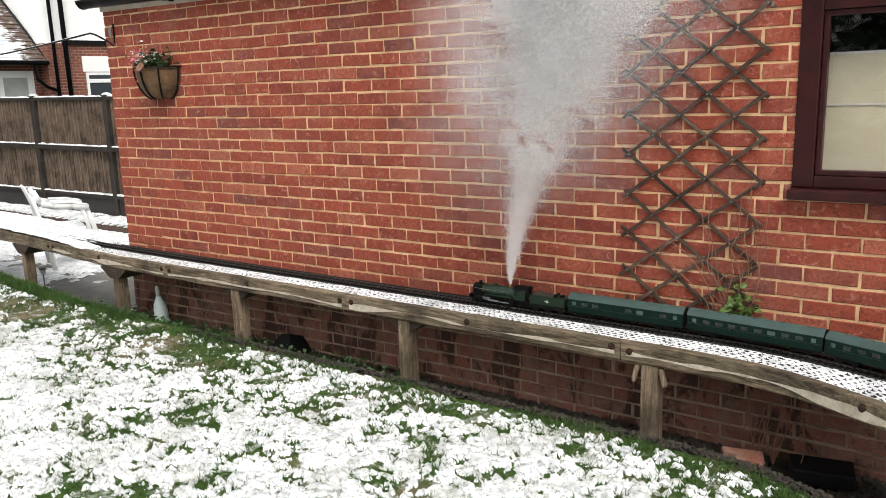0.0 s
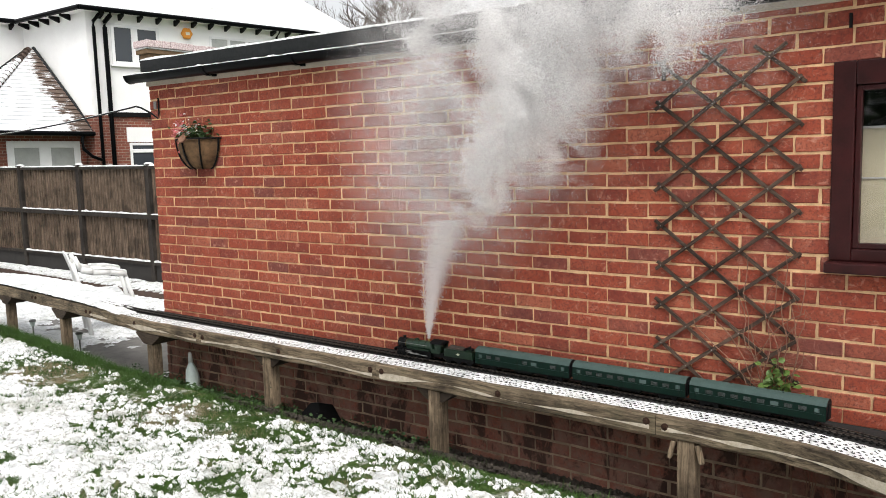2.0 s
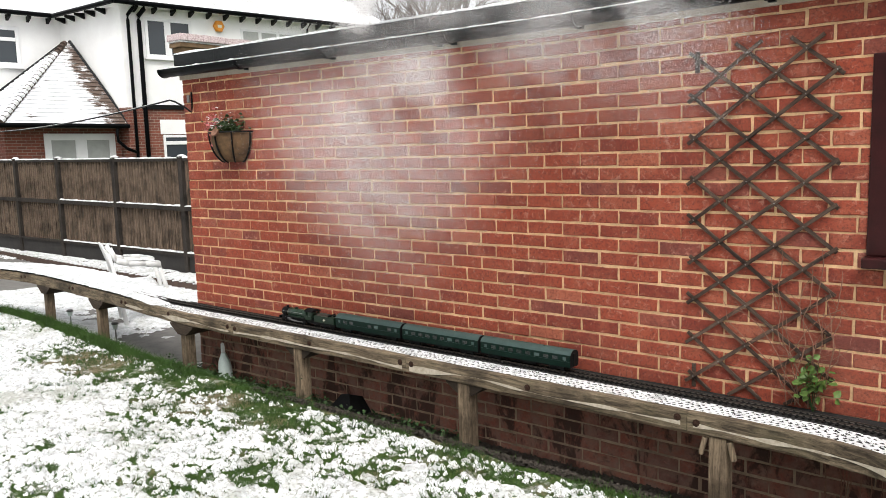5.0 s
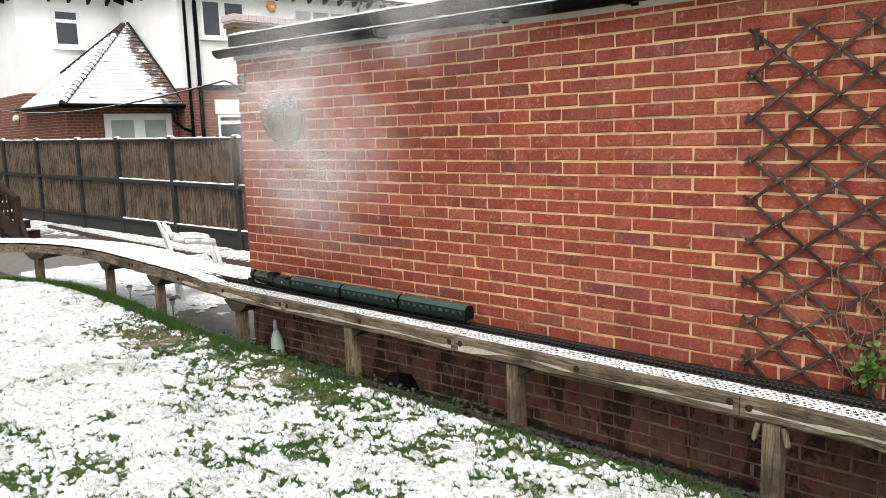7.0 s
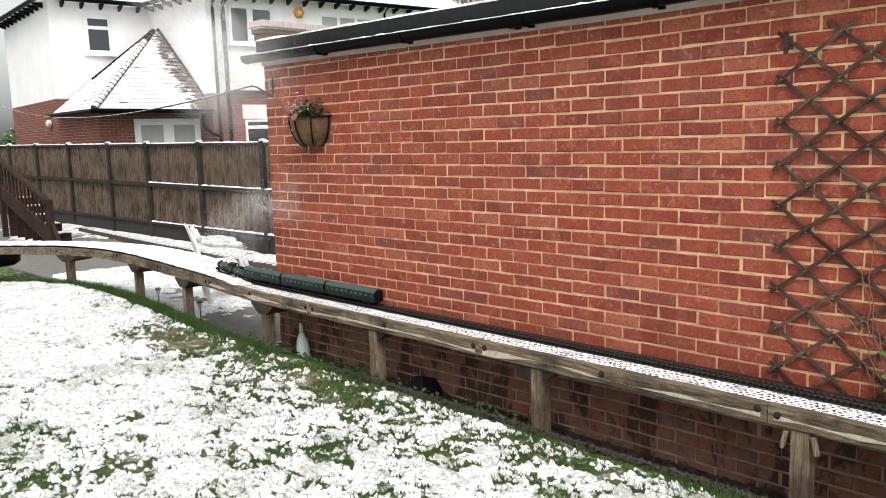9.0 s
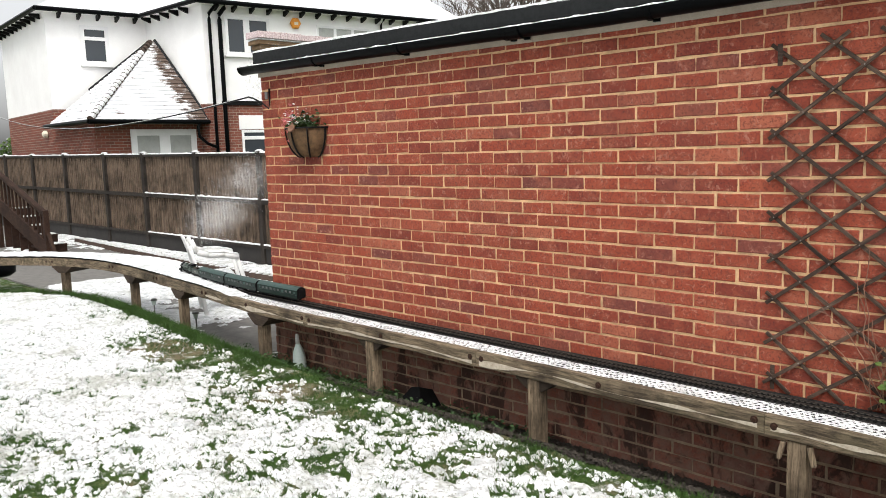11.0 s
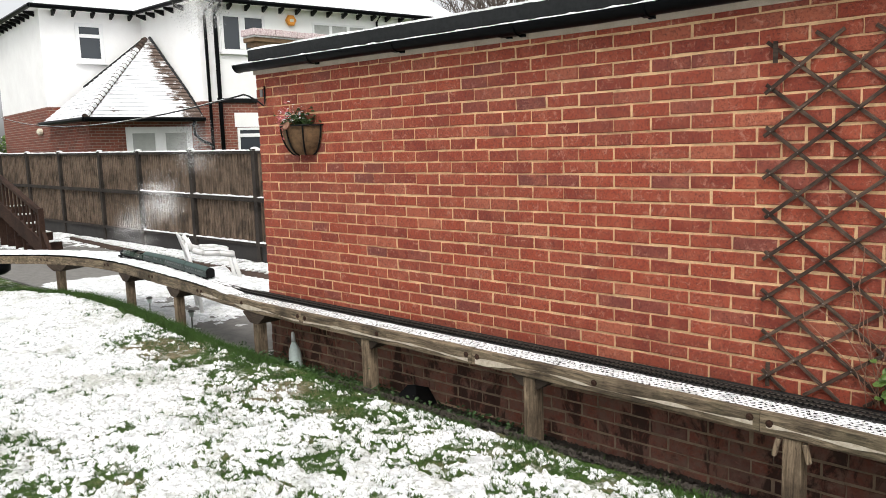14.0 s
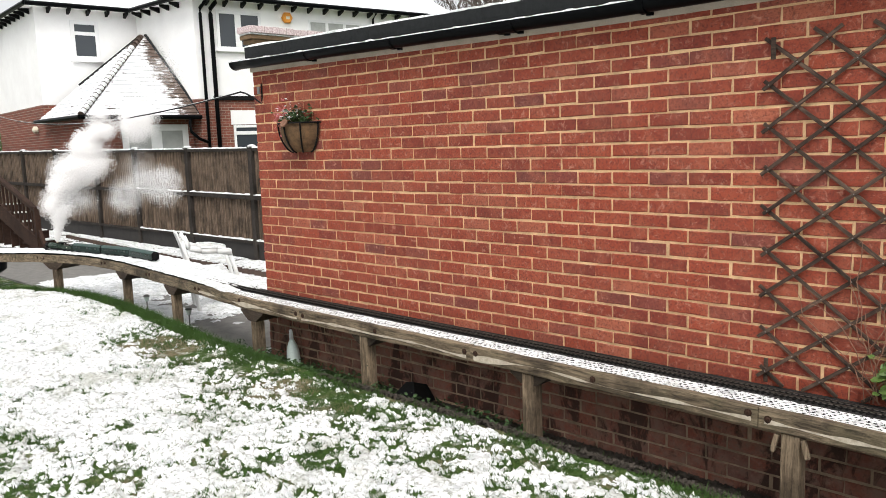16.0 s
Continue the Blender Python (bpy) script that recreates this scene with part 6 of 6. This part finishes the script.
    for i, x in enumerate((-0.186, -0.100)):
        for k in range(9):
            a = -0.95 + 1.9 * k / 8
            rf.v.append((x, 0.0435 * math.sin(a) / math.sin(0.95), 0.1035 + 0.018 * (math.cos(a) - math.cos(0.95)) / (1 - math.cos(0.95))))
    rf.f += [(k, k + 1, k + 10, k + 9) for k in range(8)] + [tuple(range(9)), tuple(reversed(range(9, 18)))]
    part("cab_roof", rf, MAT["black"], t)
    part("frame", Mesh().box(-0.18, 0.178, -0.018, 0.018, 0.018, 0.044), MAT["black"], t)
    part("buffer_beam", Mesh().box(0.178, 0.183, -0.042, 0.042, 0.026, 0.046), MAT["black"], t)
    for s in (-1, 1):
        part("buffer", Mesh().lathe([(0.003, 0), (0.003, 0.008), (0.006, 0.0085), (0.006, 0.010)], 10, pose(0.183, s * 0.027, 0.036, 0, 90, 0)), MAT["steel"], t)
    wheels = []
    drv = wheel_mesh(0.0275, 10).data("driving_wheel", MAT["black"], False)
    pony = wheel_mesh(0.0145).data("bogie_wheel", MAT["black"], False)
    for s in (-1, 1):
        for x in (0.058, -0.005, -0.068):
            ob = new("driving_wheel", drv)
            ob.parent = t
            wheels.append((ob, x, s, 0.0275))
        for x in (0.158, 0.115):
            ob = new("bogie_wheel", pony)
            ob.parent = t
            ob.matrix_basis = pose(x, s * 0.0245, 0.0145, 0, 0, 0 if s < 0 else 180)
        part("coupling_rod", Mesh().box(-0.072, 0.062, s * 0.0335 - 0.001, s * 0.0335 + 0.001, 0.018, 0.022), MAT["steel"], t)
        part("connecting_rod", Mesh().box(-0.006, 0.105, s * 0.0365 - 0.001, s * 0.0365 + 0.001, 0.024, 0.028), MAT["steel"], t)
    return t, wheels, L


def build_tender():
    L = 0.225
    t = thing("tender", "dark green model tender with small cream emblem", "tender")
    b = Mesh().box(-0.105, 0.100, -0.041, 0.041, 0.040, 0.086, bev=0.003)
    part("tank", b, MAT["loco"], t)
    part("coal", Mesh().add([(-0.03, -0.03, 0.0865), (0.095, -0.03, 0.0865), (0.095, 0.03, 0.0865), (-0.03, 0.03, 0.0865), (0.0, -0.012, 0.098), (0.08, -0.014, 0.100), (0.075, 0.014, 0.098), (0.01, 0.014, 0.101)],
                            [(0, 1, 5, 4), (1, 2, 6, 5), (2, 3, 7, 6), (3, 0, 4, 7), (4, 5, 6, 7)]), MAT["soil"], t)
    part("water_filler", Mesh().lathe([(0.013, 0), (0.013, 0.010), (0.005, 0.013)], 12, pose(-0.075, 0, 0.0865)), MAT["black"], t)
    part("rear_panel", Mesh().box(-0.045, -0.041, -0.036, 0.036, 0.0865, 0.100), MAT["black"], t)
    for s in (-1, 1):
        part("emblem", Mesh().lathe([(0.0075, 0), (0.0075, 0.0008)], 14, pose(-0.005, s * 0.0412, 0.062, -90 * s)), MAT["cream"], t)
        part("emblem_bar", Mesh().box(-0.020, 0.010, s * 0.0417 - 0.0003, s * 0.0417 + 0.0003, 0.0605, 0.0635), MAT["cream"], t)
        for x in (0.075, 0.0, -0.075):
            w = part("wheel", wheel_mesh(0.0195), MAT["black"], t)
            w.matrix_basis = pose(x, s * 0.0245, 0.0195, 0, 0, 0 if s < 0 else 180)
    part("frame", Mesh().box(-0.108, 0.108, -0.036, 0.036, 0.020, 0.0395), MAT["black"], t)
    return t, L


def build_coach(kind):
    L = 0.612
    t = thing("passenger_coach", "malachite green model passenger coach with grey roof", "railway coach", group="coaches of the train")
    h = 0.300
    W = 0.0435
    sec = [(-W, 0.030), (-W - 0.001, 0.050), (-W, 0.088), (-W + 0.003, 0.096)]
    body = Mesh()
    prof = sec + [(-y, z) for y, z in reversed(sec)]
    for x in (-h, h):
        body.v += [(x, y, z) for y, z in prof]
    n = len(prof)
    body.f += [(k, k + n, (k + 1) % n + n, (k + 1) % n) for k in range(n)]
    part("body", body, MAT["coach"], t)
    roof = Mesh()
    for x in (-h - 0.002, h + 0.002):
        for k in range(13):
            a = -1.25 + 2.5 * k / 12
            roof.v.append((x, (W - 0.001) * math.sin(a) / math.sin(1.25), 0.0955 + 0.026 * (math.cos(a) - math.cos(1.25)) / (1 - math.cos(1.25))))
    roof.f += [(k, k + 1, k + 14, k + 13) for k in range(12)]
    part("roof", roof, MAT["coach_roof"], t, "grey-green curved roof", smooth=True)
    for s in (-1, 1):
        e = Mesh().box(s * h - 0.0012, s * h + 0.0012, -W + 0.0005, W - 0.0005, 0.029, 0.0955)
        arc = [(s * (h + 0.0015), (W - 0.002) * math.sin(-1.25 + 2.5 * k / 12) / math.sin(1.25), 0.0955 + 0.025 * (math.cos(-1.25 + 2.5 * k / 12) - math.cos(1.25)) / (1 - math.cos(1.25))) for k in range(13)]
        e.add(arc, [tuple(range(13))])
        part("end_panel", e, MAT["black"], t, "black coach end")
        part("gangway", Mesh().box(s * (h + 0.0035) - 0.0035, s * (h + 0.0035) + 0.0035, -0.017, 0.017, 0.034, 0.102, bev=0.002), MAT["black"], t)
        for k in range(10):
            if kind == 0 and k in (2, 5, 6):
                continue
            x = -h + 0.036 + k * 0.0587
            wd = 0.010 if k in (0, 9) else 0.017
            part("pane", Mesh().box(x - wd, x + wd, s * (W + 0.0008) - 0.0006, s * (W + 0.0008) + 0.0006, 0.066, 0.085), MAT["coach_pane"] if k in (0, 3, 9) else MAT["dark_pane"], t)
        part("waist_line", Mesh().box(-h + 0.004, h - 0.004, s * (W + 0.0014) - 0.0004, s * (W + 0.0014) + 0.0004, 0.0605, 0.0610), MAT["coach_roof"], t)
        for k in (0.9, -0.9, 0.05):
            part("door_line", Mesh().box(h * k - 0.0005, h * k + 0.0005, s * (W + 0.0012) - 0.0005, s * (W + 0.0012) + 0.0005, 0.032, 0.088), MAT["black"], t)
    part("underframe", Mesh().box(-h + 0.005, h - 0.005, -0.036, 0.036, 0.024, 0.0285).box(-0.07, 0.05, -0.030, 0.030, 0.010, 0.0235, bev=0.003), MAT["black"], t)
    for s in (-1, 1):
        bg = part("bogie", Mesh().box(s * 0.21 - 0.045, s * 0.21 + 0.045, -0.033, -0.030, 0.010, 0.022, bev=0.001).box(s * 0.21 - 0.045, s * 0.21 + 0.045, 0.030, 0.033, 0.010, 0.022, bev=0.001).box(s * 0.21 - 0.01, s * 0.21 + 0.01, -0.03, 0.03, 0.012, 0.0235), MAT["black"], t)
        for x in (s * 0.21 - 0.032, s * 0.21 + 0.032):
            for q in (-1, 1):
                w = part("wheel", wheel_mesh(0.0145), MAT["black"], bg)
                w.matrix_basis = pose(x, q * 0.0245, 0.0145, 0, 0, 0 if q < 0 else 180)
    for k in range(5):
        x = -0.23 + k * 0.115
        part("roof_vent", Mesh().lathe([(0.004, 0), (0.005, 0.003), (0.002, 0.005)], 8, pose(x, 0.008, 0.1205)), MAT["coach_roof"], t)
    return t, L


# ---------- steam ----------
def steam_mat(name, cover):
    """Droplets that scatter light back and let light through."""
    m = bpy.data.materials.new(name)
    m.use_nodes = True
    nt = m.node_tree
    nt.nodes.remove(nt.nodes["Principled BSDF"])
    d, t, mx = nt.nodes.new("ShaderNodeBsdfDiffuse"), nt.nodes.new("ShaderNodeBsdfTranslucent"), nt.nodes.new("ShaderNodeMixShader")
    for s in (d, t):
        s.inputs["Color"].default_value = (0.995, 0.982, 0.975, 1)
    mx.inputs[0].default_value = 0.35
    nt.links.new(d.outputs[0], mx.inputs[1])
    nt.links.new(t.outputs[0], mx.inputs[2])
    clear, thin = nt.nodes.new("ShaderNodeBsdfTransparent"), nt.nodes.new("ShaderNodeMixShader")
    thin.inputs[0].default_value = cover
    nt.links.new(clear.outputs[0], thin.inputs[1])
    nt.links.new(mx.outputs[0], thin.inputs[2])
    nt.links.new(thin.outputs[0], nt.nodes["Material Output"].inputs["Surface"])
    return m


MAT["steam"] = steam_mat("white_steam", 0.52)
MAT["thin_steam"] = steam_mat("thin_steam", 0.15)


def flecks(points, size, rng, facing):
    """One tiny three-cornered fleck at each point, its face leaning towards one direction."""
    n = len(points)
    nor = np.array(facing) + rng.normal(size=(n, 3)) * 0.42
    a = np.cross(nor, rng.normal(size=(n, 3)))
    a /= np.linalg.norm(a, axis=1)[:, None]
    b2 = np.cross(nor / np.linalg.norm(nor, axis=1)[:, None], a)
    s = size * rng.uniform(0.6, 1.3, n)[:, None]
    return np.stack([points + a * s * 0.6, points + (b2 * 0.55 - a * 0.35) * s, points + (-b2 * 0.55 - a * 0.35) * s], 1).reshape(-1, 3)


def steam(name, points, size, rng, label, facing=(0.15, -0.6, 0.75), material="steam"):
    v = flecks(points, size, rng, facing)
    me = np_mesh(name, v, np.arange(len(v)).reshape(-1, 3), MAT[material], False)
    return tagged(new(name, me), label, "steam", "steam from the engine", "stuff")


def puff_points(r, n, seed, rng):
    """A lumpy soft ball, flattened towards the wall."""
    out = []
    got = 0
    while got < n:
        p = rng.normal(size=(n, 3)) * 0.43
        d = np.linalg.norm(p, axis=1)
        p = p[d < 1.15]
        q = p * 2.6 + seed * 7.7
        lump = vnoise(q[:, 0], q[:, 2], seed) * 0.5 + vnoise(q[:, 0] * 2.3, q[:, 2] * 2.3 + q[:, 1], seed + 3) * 0.32 + vnoise(q[:, 0] * 5.1, q[:, 2] * 5.1, seed + 5) * 0.18
        p = p[lump > 0.47 + rng.uniform(-0.10, 0.10, len(p))]
        out.append(p)
        got += len(p)
    p = np.concatenate(out)[:n] * r
    p[:, 1] *= 0.5
    return p


def build_steam():
    rng = np.random.default_rng(14)
    # the narrow jet over the safety valve
    n = 52000
    h = rng.uniform(0, 1, n) ** 0.6
    w = 0.008 + 0.10 * h ** 1.05
    pts = np.stack([rng.normal(size=n) * w * 0.62 + 0.17 * h ** 1.5, rng.normal(size=n) * w * 0.5, h * 0.72], 1)
    jet = steam("steam_jet", pts, 0.0040, rng, "narrow white jet of steam above the engine")
    # billows of the plume: offset from the valve, height, radius, density
    spec = [(0.17, 1.56, 0.17, 3000), (0.22, 1.74, 0.23, 5200), (0.34, 1.92, 0.25, 8500), (0.28, 2.02, 0.24, 7500), (0.52, 2.06, 0.27, 7500),
            (0.10, 2.28, 0.26, 7500), (0.42, 2.32, 0.33, 11000), (0.74, 2.26, 0.27, 6500), (-0.24, 2.30, 0.25, 5000), (0.25, 2.60, 0.34, 12000),
            (-0.05, 2.60, 0.32, 9000), (0.62, 2.64, 0.34, 10000), (0.92, 2.46, 0.30, 6000), (0.34, 2.12, 0.26, 8500), (0.55, 1.82, 0.24, 4200), (0.24, 1.95, 0.20, 3600)]
    billows = []
    for i, (dx, z, r, k) in enumerate(spec):
        p = puff_points(r * 1.08, k * 10, i + 2, rng)
        billows.append((steam("steam_billow", p, 0.0045 if z > 2.1 else 0.0036, rng, "billow of white steam rising by the wall"), dx, z, r))
    haze = []
    for i in range(6):
        p = puff_points(0.66, 84000, i + 40, rng)
        haze.append(steam("steam_haze", p, 0.0060, rng, "thin drifting steam in front of the bricks", material="thin_steam"))

    # further along: a second jet, its billows, and the thin puffs between the blasts
    n = 16000
    h = rng.uniform(0, 1, n) ** 0.7
    w = 0.012 + 0.11 * h
    pts = np.stack([rng.normal(size=n) * w * 0.6 + 0.04 * h, rng.normal(size=n) * w * 0.6 + 0.10 * h ** 1.5, h * 0.62], 1)
    far_jet = steam("steam_jet", pts, 0.0100, rng, "white jet of steam above the engine", (0.5, -0.7, 0.4))
    blasts = []
    for i, te in enumerate((14.86, 14.89, 14.93, 15.12, 15.19, 15.26, 15.33, 15.40, 15.46, 15.62, 15.70, 15.78, 15.86, 15.94)):
        aside = i in (1, 4, 7, 11)
        p = puff_points(0.20 + 0.05 * (i % 3), 9000 if aside else 15000, i + 70, rng)
        p[:, 1] *= 1.7
        blasts.append((steam("steam_billow", p, 0.0150 if aside else 0.0100, rng, "billow of white steam by the fence", (0.5, -0.7, 0.4), "thin_steam" if aside else "steam"), te))
    puffs = []
    for i in range(13):
        p = puff_points(0.30, 3600, i + 100, rng)
        p[:, 1] *= 1.7
        puffs.append((steam("steam_puff", p, 0.0120, rng, "faint puff of drifting steam", (0.5, -0.7, 0.4), "thin_steam"), 7.86 + 0.55 * i))
    return jet, billows, haze, far_jet, blasts, puffs

build_ground()
build_patio()
build_wall()
build_roof()
build_window()
build_trestle()
build_track()
build_deck_snow()
build_fence()
build_house()
build_tree("bare_tree", -14.3, 20.8, 0.0, 11.2, 3)
build_shrub()
build_trellis()
build_climber()
build_basket()
build_clutter()
build_chair()
build_stair()
loco, drivers, LOCO_L = build_loco()
tender, TENDER_L = build_tender()
coaches = [build_coach(k)[0] for k in range(3)]
COACH_L = 0.612
jet, billows, haze, far_jet, blasts, puffs = build_steam()


# ---------- motion ----------
def valve(t):
    m = vehicle_pose(t, 0, LOCO_L)
    return m @ Vector((-0.062, 0, 0.118))


def motions():
    times = [k * 0.2 for k in range(81)]
    back = 0.0
    train = [(loco, LOCO_L), (tender, TENDER_L)] + [(c, COACH_L) for c in coaches]
    for ob, ln in train:
        walk(ob, [(t, vehicle_pose(t, back, ln)) for t in times])
        back += ln + (0.004 if ob is loco else 0.010)
    frames = [k / 30 for k in range(481)]
    dist = [front_s(t) for t in frames]
    for ob, x, s, r in drivers:
        rows = []
        for t, d in zip(frames, dist):
            turn = math.degrees((d - dist[0]) / r)
            rows.append((t, pose(x, s * 0.0245, r) @ pose(0, 0, 0, 0, turn, 0) @ pose(0, 0, 0, 0, 0, 0 if s < 0 else 180)))
        walk(ob, rows)

    # the jet goes with the engine, then lifts off and follows the plume
    rows = []
    for k in range(11):
        t = 0.25 * k
        v = valve(t)
        rows.append((t, pose(v.x, v.y, v.z, 0, 2 * math.sin(3 * t), 0)))
    v = valve(2.5)
    rows += [(3.0, pose(v.x + 0.22, v.y - 0.03, v.z + 0.88, 0, 34, 0)), (3.6, pose(v.x + 0.10, v.y - 0.06, v.z + 1.4, 0, 46, 0)), (4.3, pose(v.x - 0.4, -0.3, 2.9, 0, 52, 0)),
             (6.0, pose(v.x - 0.9, -0.5, 7.0, 0, 60, 0)), (16.0, pose(v.x - 3.0, -1.0, 16.0, 0, 70, 0))]
    walk(jet, rows)
    rnd = random.Random(77)
    for i, (ob, dx, z, r) in enumerate(billows):
        y = -0.13 - 0.45 * r
        x0 = 3.715 + dx
        open_x = (0.34 + 0.34 * (z - 1.9) - dx) * 0.6
        low = max(0.0, min(1.0, (2.35 - z) / 0.7))
        vx = -0.37 * (0.14 + 0.52 * low) + (-0.12 if dx < 0.1 else 0.05 if dx > 0.6 else 0)
        rise = 0.10 + 0.05 * rnd.random()
        rows = [(0.0, pose(x0 + open_x, y, z, 0, 0, 0))]
        for t in (0.75, 1.5, 2.3):
            rows.append((t, pose(x0 + vx * t + open_x * max(0.0, 1 - t / 1.5), y - 0.01 * t, z + rise * t * (1 - 0.75 * low), 0, (14 + 8 * rnd.random()) * t * (1 if i % 2 else -1), 0)))
        xa, za, ra = x0 + vx * 2.3, z + rise * 2.3 * (1 - 0.75 * low), rows[-1][1].to_euler()
        up, out = 0.6 + 0.8 * rnd.random(), rnd.uniform(-0.35, 0.35)
        s = 1 if i % 2 else -1
        rows += [(3.2, pose(xa - 0.22 + 0.4 * out, y - 0.03, za + 0.14 * up, 0, 34 * s, 0)), (4.3, pose(xa - 0.62 + out, y - 0.08, za + 0.7 * up, 0, 48 * s, 0)),
                 (5.5, pose(xa - 1.15 + 1.6 * out, y - 0.15, za + 2.0 * up + 0.3, 0, 60 * s, 0)), (7.0, pose(xa - 2.0 + 2.2 * out, y - 0.3, za + 4.0 * up + 0.9, 0, 66 * s, 0)), (16.0, pose(xa - 8.0, y - 1.0, za + 16, 0, 85 * s, 0))]
        walk(ob, rows)
    drift = [((3.95, 2.00), (3.35, 2.05), (2.65, 2.05), (1.75, 2.15), (0.70, 2.10), (-0.30, 2.55)),
             ((3.90, 1.80), (3.40, 1.85), (2.85, 1.85), (2.30, 1.95), (1.35, 1.75), (0.40, 2.05)),
             ((4.10, 2.20), (3.90, 2.25), (3.85, 2.30), (3.45, 2.42), (2.30, 2.45), (1.2, 3.1)),
             ((4.00, 2.30), (3.40, 2.25), (3.05, 2.25), (2.85, 2.30), (1.30, 2.15), (-0.1, 2.7)),
             ((4.20, 2.10), (3.60, 2.00), (3.05, 1.75), (2.65, 1.70), (1.75, 1.72), (0.9, 1.9)),
             ((4.55, 2.55), (4.50, 2.62), (4.40, 2.62), (4.15, 2.55), (2.9, 2.9), (2.0, 3.6))]
    for i, (ob, pts) in enumerate(zip(haze, drift)):
        rows = []
        for t, (x, z) in zip((0.0, 1.6, 3.2, 5.4, 7.0, 8.4), pts):
            rows.append((t, pose(x, -0.36 - 0.02 * i, z, 0, 4 * t * (1 if i % 2 else -1), 0)))
        x, z = pts[-1]
        rows += [(9.6, pose(x - 0.9, -0.5, z + 1.3, 0, 44 if i % 2 else -44, 0)), (11.5, pose(x - 2.2, -0.6, z + 4.0, 0, 50 if i % 2 else -50, 0)), (16.0, pose(x - 5, -0.8, z + 11, 0, 70 if i % 2 else -70, 0))]
        walk(ob, rows)
    # the second blast: jet and billows leave the valve one after another
    def below(te):
        v = valve(te)
        return pose(v.x, v.y, -1.1)
    walk(far_jet, [(0.0, below(14.9)), (14.84, below(14.9))] + [(14.92 + 0.12 * k, Matrix.Translation(valve(14.92 + 0.12 * k)) @ pose(0, 0, 0, 0, 3 * math.sin(5.0 * k), 0)) for k in range(10)])
    for i, (ob, te) in enumerate(blasts):
        v = valve(te)
        sx, sy, sz, spin = rnd.gauss(0, 1), rnd.gauss(0, 1), rnd.gauss(0, 1), rnd.choice((-1, 1)) * rnd.uniform(20, 45)
        side = 1.0 if i in (1, 4, 7, 11) else 0.0
        rows = [(0.0, below(te)), (te - 0.09, below(te))]
        for u in (0.0, 0.06, 0.14, 0.3, 0.5, 0.75, 1.0, 1.25):
            up = 0.16 + 0.46 * (1 - math.exp(-u / 0.07)) + 0.80 * (u / 1.13) ** 0.8
            rows.append((te + u, pose(v.x + 0.12 * u + sx * 0.10 * u + 0.25 * side * u, v.y + 0.26 * u + sy * 0.14 * u + 0.50 * side * u, v.z + up * (1 - 0.45 * side * min(1, 2 * u)) + sz * 0.10 * u, 0, spin * u, 0)))
        walk(ob, rows)
    # thin puffs rise, drift towards the fence and go off over the roofs
    for i, (ob, te) in enumerate(puffs):
        v = valve(te)
        sx, sy, spin = rnd.gauss(0, 1), rnd.gauss(0, 1), rnd.choice((-1, 1)) * rnd.uniform(15, 30)
        rows = [(0.0, below(te)), (te - 0.09, below(te))]
        for u in (0.0, 0.1, 0.35, 0.7, 1.1, 1.6, 2.1, 2.7, 3.4):
            late = max(0.0, u - 1.2)
            rows.append((te + u, pose(v.x + 0.18 * u + sx * 0.10 * u, v.y + 0.20 * u + sy * 0.06 * u, v.z + 0.20 + 0.62 * (1 - math.exp(-u / 0.9)) + 1.5 * late ** 2, 0, spin * min(u, 2.2), 0)))
        walk(ob, rows)


motions()
